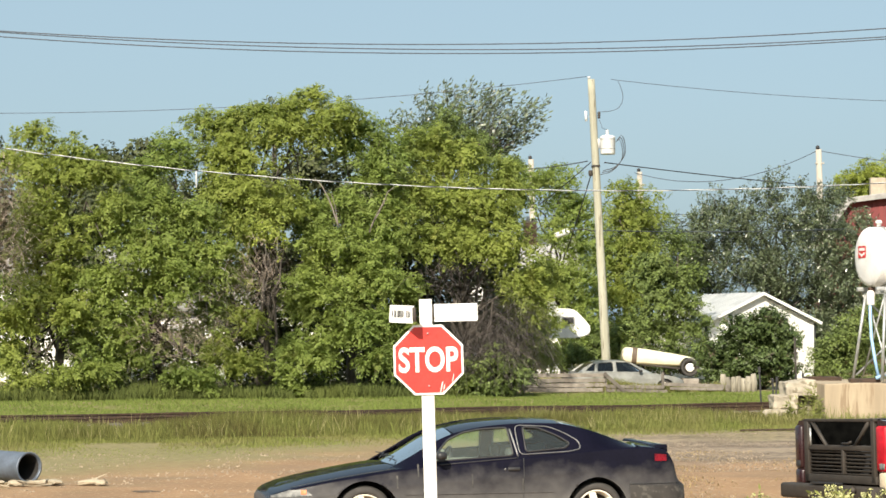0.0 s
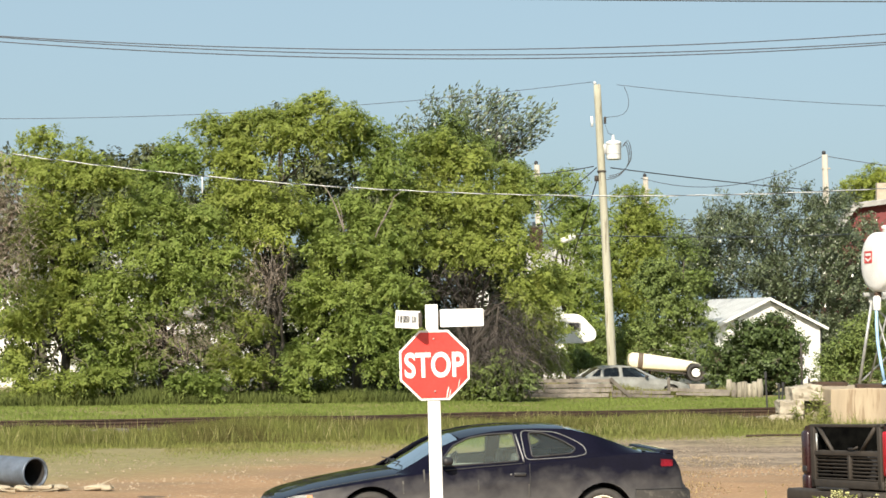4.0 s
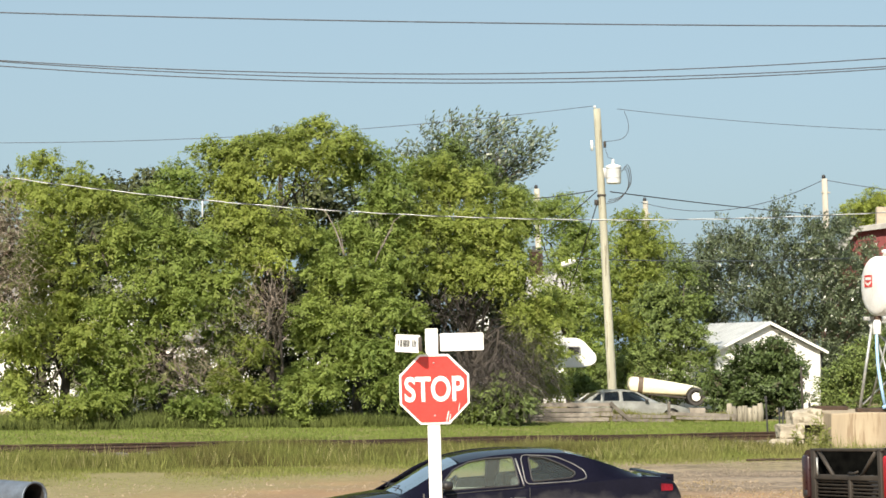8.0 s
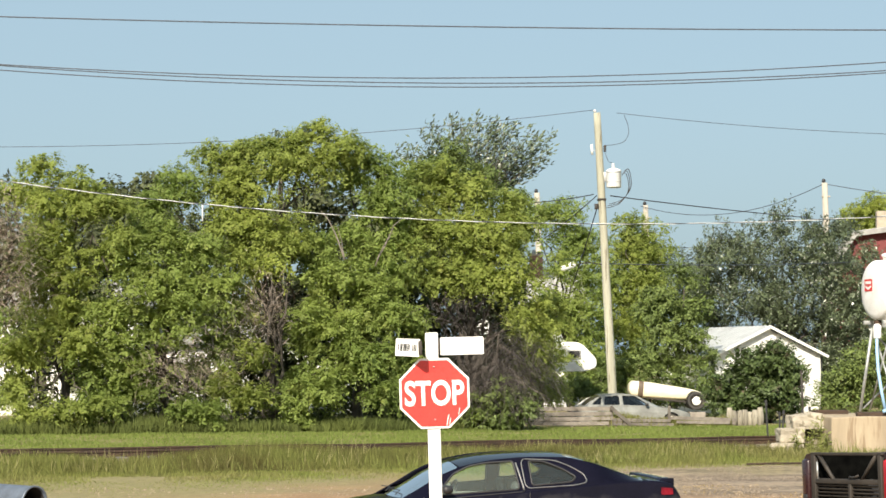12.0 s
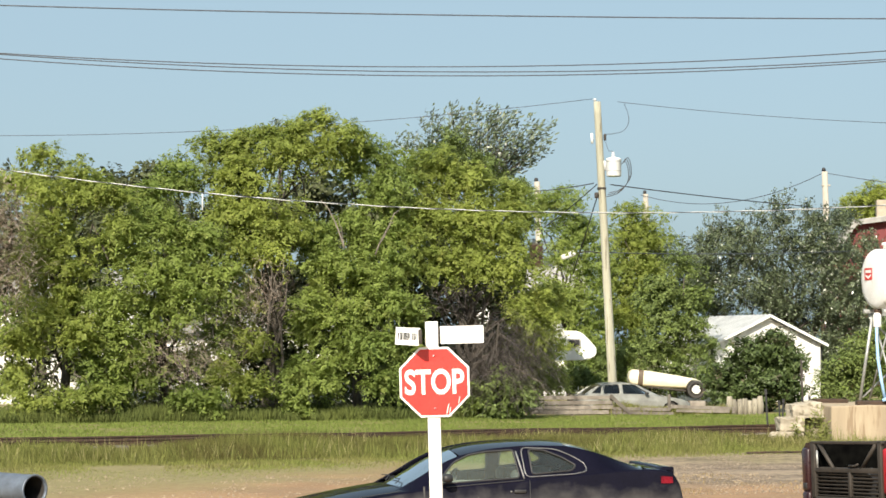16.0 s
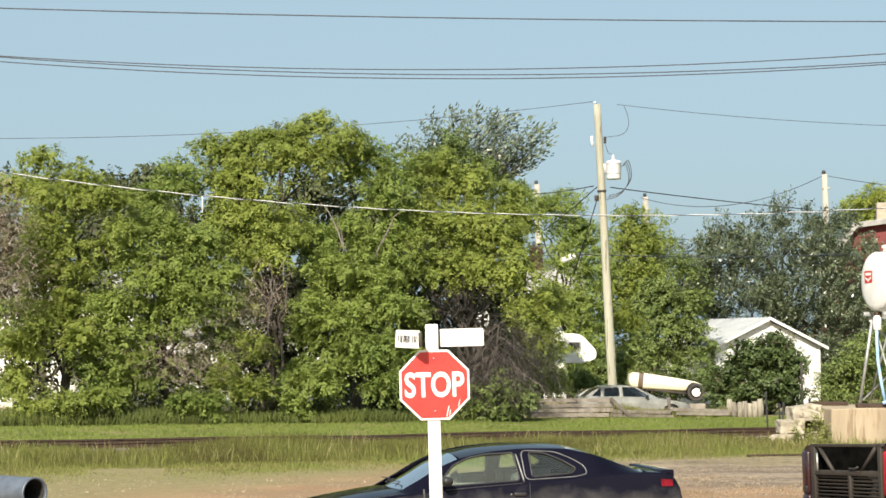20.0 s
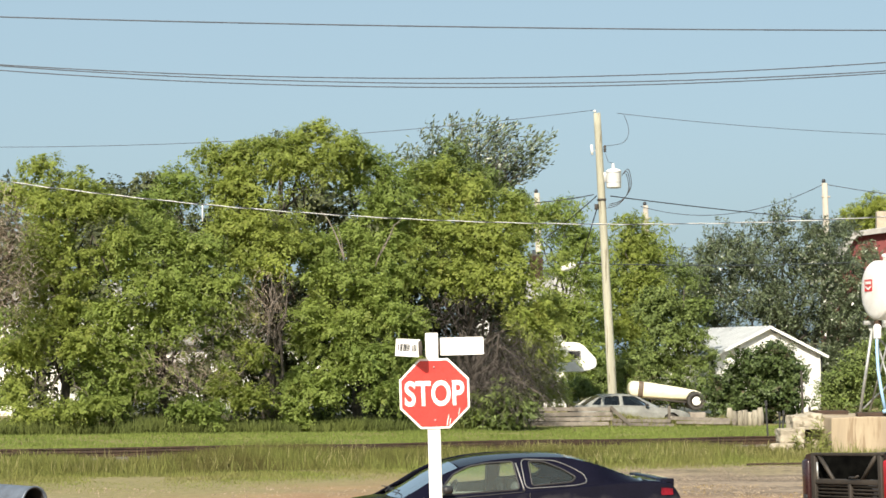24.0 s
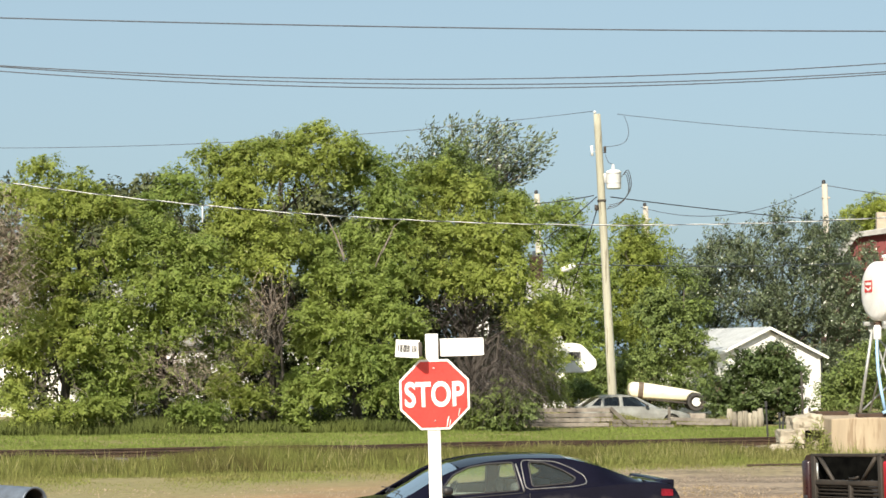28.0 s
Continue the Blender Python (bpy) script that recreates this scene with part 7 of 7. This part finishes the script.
def build_tank():
    base = box_bm(5.2, 3.4, 1.12, (0, 0, 0.42), 0.03)
    bmesh.ops.subdivide_edges(base, edges=base.edges[:], cuts=5, use_grid_fill=True)
    rough_up(base, 0.035, 1.2)
    base.transform(Matrix.Translation((11.95, 48.6, 0)) @ Matrix.Rotation(radians(3), 4, "Z"))
    tagged(part("foundation_block", base, CONCRETE, smooth=False), "stained thick concrete foundation block with worn edges", "concrete block")
    for k, (x, y, sx, sz, rz) in enumerate(((9.75, 48.7, 0.9, 0.12, 8), (10.6, 47.6, 0.75, 0.1, -4), (11.6, 47.5, 0.8, 0.09, 3))):
        b = rough_up(box_bm(sx, 0.45, sz, (0, 0, 0), 0.02), 0.03, 3, k)
        b.transform(Matrix.Translation((x, y, 0.98 + sz / 2 - 0.01)) @ Matrix.Rotation(radians(rz), 4, "Z"))
        tagged(part("timber_beam", b, RUST, smooth=False), "old brown timber beam lying on the concrete", "timber", "beams on the concrete")
    yaw = radians(15)
    m = Matrix.Translation((10.71, 47.6, 4.09)) @ Matrix.Rotation(yaw, 4, "Z")
    t = thing("fuel_tank", "white cylindrical farm fuel tank raised on a steel stand", "fuel tank", m)
    prof = [(0, -0.06), (0.3, -0.055), (0.6, -0.03), (0.71, 0.0), (0.74, 0.05), (0.74, 1.0), (0.748, 1.01), (0.748, 1.05), (0.74, 1.06), (0.74, 2.6), (0.71, 2.66), (0.5, 2.7), (0, 2.72)]
    turn = Matrix.Rotation(radians(90), 4, "Y")
    part("shell", lathe_bm(prof, 48, m=turn), TANK, t, "white enamelled shell")
    for x in (0.28, 0.34, 1.6):
        part("hoop", lathe_bm([(0.741, -0.02), (0.76, -0.015), (0.76, 0.015), (0.741, 0.02)], 48, caps=False, m=Matrix.Translation((x, 0, 0)) @ turn), GALV, t, "grey steel hoop")
    part("vent_cap", lathe_bm([(0.05, 0), (0.05, 0.1), (0.09, 0.11), (0.08, 0.17), (0, 0.19)], 14, m=Matrix.Translation((0.3, 0, 0.73))), WHITE, t)
    badge = part("badge", plate_bm(rounded([(-0.2, -0.15), (0.2, -0.15), (0.2, 0.15), (-0.2, 0.15)], 0.03), 0.006, m=Matrix.Translation((-0.066, 0.2, 0.126)) @ Matrix.Rotation(radians(-90), 4, "Z")), BADGE_RED, t, "red square badge", smooth=False)
    for z, pts in ((0, [(-0.15, 0.03), (0.15, 0.03), (0.15, 0.1), (-0.15, 0.1)]), (0, [(-0.15, 0.0), (0, -0.06), (0.15, 0.0), (0.15, -0.05), (0, -0.12), (-0.15, -0.05)])):
        part("badge_mark", plate_bm(pts, 0.003, m=Matrix.Translation((-0.07, 0.2, 0.126)) @ Matrix.Rotation(radians(-90), 4, "Z")), BADGE_WHITE, badge, smooth=False)
    part("outlet_valve", box_bm(0.16, 0.14, 0.14, (0.08, 0, -0.82), 0.03), RUST, t)
    part("filter_bowl", lathe_bm([(0.09, 0), (0.1, 0.02), (0.1, 0.3), (0.06, 0.36), (0, 0.37)], 16, m=Matrix.Translation((0.05, -0.02, -1.2))), WHITE, t)
    for y in (-0.5, 0.5):
        part("cradle_beam", box_bm(2.6, 0.09, 0.1, (1.25, y, -0.8), 0.01), GALV, t)
    for x in (0.2, 2.3):
        part("cross_beam", box_bm(0.09, 1.3, 0.09, (x, 0, -0.88), 0.01), GALV, t)
        for y in (-0.5, 0.5):
            part("leg", tube_bm([(x, y, -0.85), (x + (0.25 if x > 1 else -0.25), y * 1.5, -3.05)], 0.04, 8), GALV, t)
        part("brace", tube_bm([(x, -0.5, -0.9), (x, 0.72, -3.0)], 0.025, 6), GALV, t)
        part("brace", tube_bm([(x, 0.5, -0.9), (x, -0.72, -3.0)], 0.025, 6), GALV, t)
    for y in (-0.6, 0.6):
        part("brace", tube_bm([(0.15, y, -0.95), (2.4, y * 1.15, -2.95)], 0.025, 6), GALV, t)
        part("brace", tube_bm([(2.3, y, -0.95), (0.0, y * 1.15, -2.95)], 0.025, 6), GALV, t)
    hose = [(0.02, -0.05, -1.15), (0.0, -0.08, -1.5), (0.02, -0.1, -2.0), (0.08, -0.14, -2.5), (0.14, -0.2, -2.95)]
    part("hose", tube_bm(hose, 0.04, 8), BLUE_HOSE, t, "pale blue fuel hose")
    h2 = [(0.0, -0.35, -3.0), (0.25, -0.4, -2.9), (0.6, -0.45, -2.6), (0.9, -0.5, -2.2), (1.3, -0.55, -1.8)]
    part("hose", tube_bm(h2, 0.045, 8), BLUE_HOSE, t, "pale blue fuel hose")
    # broken concrete heaped beside the base
    for k, (x, y, z, sx, sy, sz, rz, ry) in enumerate(((9.0, 47.9, 0.82, 0.76, 0.8, 0.37, 4, -3), (8.62, 47.8, 0.5, 0.64, 0.8, 0.33, -3, -3), (8.4, 47.5, 0.14, 0.8, 0.7, 0.36, 10, 4), (9.25, 48.3, 0.3, 0.7, 0.7, 0.65, 25, 8), (9.35, 47.5, 0.12, 0.5, 0.5, 0.34, 60, 5), (9.45, 48.0, 0.75, 0.4, 0.5, 0.4, -20, 10))):
        if k < 2:
            b = box_bm(sx, sy, sz, (0, 0, 0), 0.02)
            bmesh.ops.subdivide_edges(b, edges=[e for e in b.edges if e.calc_length() > 0.1], cuts=5, use_grid_fill=True)
            rough_up(rough_up(b, 0.06, 2.8, k * 3.7), 0.03, 9.0, k)
        else:
            b = angular_block(sx, sy, sz, 300 + k)
        b.transform(Matrix.Translation((x, y, z)) @ Matrix.Rotation(radians(rz), 4, "Z") @ Matrix.Rotation(radians(ry), 4, "Y"))
        tagged(part("concrete_chunk", b, BROKEN, smooth=False), "broken chunk of pale old concrete in a heap", "rubble", "concrete rubble")


build_tank()


# ---------- culvert pipe and loose stones ----------
def build_culvert():
    m = Matrix.Translation((-6.2, 29.3, 0.24)) @ Matrix.Rotation(radians(140), 4, "Z") @ Matrix.Rotation(radians(90), 4, "Y")
    c = thing("culvert_pipe", "dark corrugated steel culvert pipe lying on the ground", "pipe", m)
    prof = []
    for k in range(140):
        z = k * 0.034
        r = 0.222 + 0.008 * math.sin(k * math.pi / 1.0 + 0.5 * math.pi)
        prof.append((r, z))
    prof = prof + [(r - 0.012, z) for r, z in prof[::-1]]
    bm = lathe_bm(prof + [prof[0]], 40, caps=False)
    part("pipe_wall", bm, CULVERT, c)
    # dark sleeve in place of the shade within the pipe
    part("pipe_shade_lining", lathe_bm([(0.2, 0.03), (0.2, 4.7)], 40, caps=False), PIPE_SHADE, c, "dark lining standing in for shade inside")
    part("rim", lathe_bm([(0.208, -0.006), (0.236, -0.006), (0.238, 0.02), (0.208, 0.02), (0.208, -0.006)], 40, caps=False), CULVERT, c)
    for k, (x, y, sx, rz) in enumerate(((-6.3, 28.95, 0.26, 10), (-6.02, 28.98, 0.34, -4), (-5.76, 29.02, 0.24, 24), (-5.24, 29.05, 0.3, -12), (-6.6, 28.95, 0.2, 40), (-5.05, 28.95, 0.14, 60))):
        b = angular_block(sx * 0.95, 0.2, 0.06, 500 + k)
        b.transform(Matrix.Translation((x, y, 0.055 + ground_z(x, y))) @ Matrix.Rotation(radians(rz), 4, "Z") @ Matrix.Rotation(radians(6 * (-1) ** k), 4, "Y"))
        tagged(part("stone_slab", b, PALE_SLAB, smooth=False), "pale broken slab lying by the pipe", "stone", "pale slabs by the pipe")


build_culvert()


def scatter_stones(name, n, x0, x1, y0, y1, lo, hi, mat, label, seed, skew=0.0, thin=0.0):
    """Many small angular stones as one mesh."""
    rng = np.random.default_rng(seed)
    oct_v = np.array([(1, 0, 0), (0, 1, 0), (-1, 0, 0), (0, -1, 0), (0, 0, 0.8), (0, 0, -0.5)], float)
    oct_f = [(0, 1, 4), (1, 2, 4), (2, 3, 4), (3, 0, 4), (1, 0, 5), (2, 1, 5), (3, 2, 5), (0, 3, 5)]
    verts, faces = [], []
    while len(verts) < 6 * n:
        x, t = rng.uniform(x0, x1), rng.random()
        y = y0 + (y1 - y0) * t + skew * x
        if noise.noise((x * 0.5, y * 0.5, 9)) < thin - 0.4:
            continue
        r = lo + (hi - lo) * rng.random() ** 3
        a = rng.random() * math.tau
        q = oct_v * (0.7 + 0.6 * rng.random((6, 3))) * r
        q = np.stack([q[:, 0] * math.cos(a) - q[:, 1] * math.sin(a), q[:, 0] * math.sin(a) + q[:, 1] * math.cos(a), q[:, 2]], axis=1)
        b = len(verts)
        verts += [tuple(p) for p in q + np.array((x, y, ground_z(x, y) + r * 0.15))]
        faces += [tuple(b + i for i in f) for f in oct_f]
    tagged(raw(name, verts, faces, mat), label, "gravel", kind="stuff")


scatter_stones("gravel", 8000, -9, 9, 26, 36.5, 0.005, 0.024, GRAVEL, "pale gravel scattered over dry earth", 1, 0.1, 0.35)
scatter_stones("gravel", 15000, 2.2, 10.5, 30, 42, 0.005, 0.022, YARD_STONE, "rough grey gravel and rubble on the yard", 2, 0.2, 0.3)


def build_damp_patch():
    """A flat dark stain of oily grit on the dirt."""
    rng = np.random.default_rng(5)
    c = (-4.2, 27.9)
    ring = [(c[0] + 0.22 * (0.7 + 0.5 * rng.random()) * math.cos(a), c[1] + 0.16 * (0.7 + 0.5 * rng.random()) * math.sin(a)) for a in np.linspace(0, 6.0, 18)]
    verts = [(c[0], c[1], ground_z(*c) + 0.018)] + [(x, y, ground_z(x, y) + 0.004) for x, y in ring]
    raw("soil_clod", verts, [(0, i + 1, (i + 1) % 18 + 1) for i in range(18)], SOIL, smooth=True)
    tagged(bpy.data.objects["soil_clod"], "low dark clod of oily soil on the dirt", "soil")


build_damp_patch()


def build_spur():
    bm = tube_bm([(x, 43.2 + 0.30 * (x - 7), 0.03 + ground_z(x, 43.2)) for x in np.linspace(6.8, 16, 20)], 0.024, 6)
    tagged(part("timber_edge", bm, RUST), "brown timber edging half sunk along the yard", "timber")


build_spur()


# ---------- shrubs, dead brush and weeds ----------
def build_bush():
    rng = np.random.default_rng(41)
    x, d = 11.86, 71.0
    b = thing("lilac_bush", "dense dark green rounded lilac bush before the garage", "bush", Matrix.Translation((x, d, 0)))
    lobes = [(-0.9, 0, 0.9, 0.95), (0.0, -0.3, 1.1, 1.05), (0.75, 0, 1.0, 0.85), (-0.5, 0, 1.9, 0.8), (0.45, 0, 2.1, 0.85), (0.8, 0, 1.75, 0.62), (0.1, 0, 0.5, 0.9), (-1.2, 0, 0.5, 0.6), (1.0, 0, 0.5, 0.55), (0.3, 0, 2.5, 0.45), (-0.35, 0, 2.35, 0.36), (0.6, 0, 2.4, 0.45)]
    crown("crown", lobes, BUSH_LEAF, b, rng, 260, 18, 0.115, 0.62, 0.35, 0.3, 0.2, 0.07, (0, 0, 0), True, 0.05, (0, 0, 0), 0.3)
    for q in lobes:
        part("stem", tube_bm(limb_points((q[0] * 0.2, 0, -0.05), (q[0], q[1], q[2]), rng, 0.4), [0.05, 0.045, 0.04, 0.035, 0.03, 0.025, 0.02, 0.012], 6), BARK, b)


build_bush()


def twig_mass(name, label, centre, size, n, length, mat, seed, droop=0.5, r=0.008):
    """A tangle of bare arching twigs."""
    rng = np.random.default_rng(seed)
    ob = thing(name, label, "brushwood", Matrix.Translation(centre))
    verts, faces = [], []
    for _ in range(n):
        p = rng.normal(size=3) * np.array(size) * 0.5
        v = unit(rng.normal(size=(1, 3)))[0]
        v[2] = abs(v[2]) * 0.6
        L = length * (0.4 + 0.9 * rng.random())
        w = r * (0.6 + 0.8 * rng.random())
        prev = None
        for k in range(6):
            t = k / 5
            c = p + v * L * t + np.array((0, 0, -droop * L * t * t))
            ww = w * (1 - 0.8 * t)
            b = len(verts)
            verts += [tuple(c + np.array((ww, 0, 0))), tuple(c + np.array((-ww * 0.5, ww * 0.87, 0))), tuple(c + np.array((-ww * 0.5, -ww * 0.87, 0)))]
            if prev is not None:
                faces += [(prev + i, prev + (i + 1) % 3, b + (i + 1) % 3, b + i) for i in range(3)]
            prev = b
    tagged(raw("twig_tangle", verts, faces, mat, ob), "fine bare interlaced twigs", kind="stuff")
    return ob


def build_brush():
    B = "tangle of dead grey-brown twigs at the edge of the trees"
    twig_mass("brushwood", B, (1.9, 63.6, 2.0), (1.4, 0.7, 1.3), 2100, 1.3, TWIG, 1, 0.7)
    twig_mass("brushwood", B, (1.9, 64.0, 1.3), (0.8, 0.5, 0.6), 400, 1.1, TWIG, 2, 0.8)
    twig_mass("brushwood", B, (-13.75, 59.6, 6.2), (0.9, 0.5, 1.2), 900, 0.9, PALE_TWIG, 3, 0.3, 0.011)
    twig_mass("brushwood", B, (-5.75, 61.3, 4.0), (0.8, 0.5, 1.1), 560, 0.9, PALE_TWIG, 4, 0.2)
    twig_mass("brushwood", B, (-13.6, 59.6, 4.4), (1.0, 0.6, 1.1), 600, 1.1, PALE_TWIG, 5, 0.2, 0.011)
    twig_mass("brushwood", B, (-6.7, 60.7, 2.9), (1.4, 0.4, 1.2), 130, 1.3, TWIG, 6, 0.3, 0.013)
    twig_mass("brushwood", B, (-8.2, 61.2, 2.0), (1.5, 0.5, 1.0), 520, 1.1, PALE_TWIG, 7, 0.3, 0.01)
    twig_mass("brushwood", B, (0.3, 63.2, 3.9), (0.9, 0.4, 0.7), 220, 1.0, TWIG, 8, 0.4, 0.011)
    rng = np.random.default_rng(77)
    for a, b, r in (((2.0, 63.5, 2.1), (3.3, 63.0, 0.5), 0.03), ((2.2, 63.4, 1.7), (3.9, 63.0, 0.4), 0.035), ((1.4, 63.4, 1.6), (2.6, 63.2, 1.0), 0.025),
                    ((-5.7, 61.6, 3.7), (-5.0, 61.6, 4.6), 0.05), ((-5.5, 61.6, 4.0), (-5.5, 61.6, 5.0), 0.04), ((-3.2, 62.3, 5.6), (-4.0, 62.6, 7.2), 0.06),
                    ((-2.2, 62.4, 5.4), (-1.3, 62.6, 7.0), 0.05), ((-15.4, 60.2, 5.2), (-14.6, 60.2, 5.9), 0.05), ((-1.4, 63.0, 1.7), (-0.9, 63.0, 1.0), 0.045)):
        tagged(part("bare_branch", tube_bm(limb_points((a[0], a[1], a[2]), ((a[0] + b[0]) / 2 + 0.15, a[1], (a[2] + b[2]) / 2 + 0.3), rng, 0.12), [r * 0.3 * (1 - 0.1 * k) for k in range(8)], 6, tube_bm(limb_points(a, b, rng, 0.15), [r * 0.55 * (1 - 0.1 * k) for k in range(8)], 6)), PALE_BARK), "bare pale dead branch showing among leaves", "branch", "bare branches")


build_brush()


def weed_clump(x, y, n, h, seed, label, flowers=True, leaf=0.07, slim=0.4):
    rng = np.random.default_rng(seed)
    w = thing("weed", label, "weed", Matrix.Translation((x, y, ground_z(x, y))), "roadside weeds")
    tips, P, N, T, S = [], [], [], [], []
    bm = None
    for _ in range(n):
        a = rng.random() * math.tau
        top = np.array((math.cos(a), math.sin(a), 0)) * rng.random() * 0.3 * h
        hh = h * (0.6 + 0.5 * rng.random())
        pts = [(top[0] * t * t, top[1] * t * t, hh * t) for t in np.linspace(0, 1, 5)]
        bm = tube_bm(pts, [0.006, 0.005, 0.004, 0.003, 0.002], 4, bm, caps=False)
        for k in range(16):
            t = 0.2 + 0.8 * rng.random()
            P.append((top[0] * t * t, top[1] * t * t, hh * t))
            N.append(rng.normal(size=3) + np.array((0, -0.6, 0.8)))
            T.append(rng.normal(size=3) + np.array((0, 0, 0.4)))
            S.append(leaf * (0.7 + 0.7 * rng.random()))
        tips.append((top[0], top[1], hh))
    part("stems", bm, EDGE_GRASS, w)
    P, N, T, S = np.array(P), unit(np.array(N)), np.array(T), np.array(S)
    T = unit(T - N * np.sum(T * N, axis=1, keepdims=True))
    quads("leaves", P, N, T, S, S * slim, EDGE_GRASS, w)
    if flowers:
        Q = np.repeat(np.array(tips), 22, axis=0)
        k = len(Q)
        Q = Q + np.stack([rng.normal(size=k) * 0.025, rng.normal(size=k) * 0.025, -rng.random(k) * 0.16], axis=1)
        Nf = unit(rng.normal(size=(k, 3)) + np.array((0, -0.8, 0.5)))
        Tf = rng.normal(size=(k, 3))
        Tf = unit(Tf - Nf * np.sum(Tf * Nf, axis=1, keepdims=True))
        tagged(quads("flowers", Q, Nf, Tf, np.full(k, 0.03), np.full(k, 0.025), FLOWER, w), "pale yellow flower spikes", kind="stuff")


for k, (x, y, n, h) in enumerate(((4.02, 20.4, 4, 0.56), (4.2, 20.2, 5, 0.66), (4.38, 20.5, 5, 0.62), (4.55, 20.3, 5, 0.72), (4.3, 20.7, 5, 0.64), (4.1, 20.8, 4, 0.6), (4.62, 20.8, 4, 0.6), (4.25, 20.0, 6, 0.7), (4.45, 19.9, 6, 0.74), (4.05, 20.1, 5, 0.62), (4.65, 20.1, 5, 0.72), (4.35, 19.7, 5, 0.66))):
    weed_clump(x, y, n, h, 200 + k, "tall weed with pale yellow flower spikes by the truck")
weed_clump(3.55, 21.3, 5, 0.55, 220, "low yellow-flowered weed on the dry earth")
weed_clump(3.4, 21.0, 4, 0.5, 221, "low yellow-flowered weed on the dry earth")
for k, (x, y) in enumerate(((8.9, 46.7), (9.15, 46.6), (9.25, 46.4), (8.6, 46.9))):
    weed_clump(x, y, 6, (0.75, 0.95, 0.6, 0.5)[k], 230 + k, "leafy green weed growing against the concrete", False, 0.16, 0.16)


def motions():
    """Nothing in this place moves on its own: only the camera tilts."""


motions()
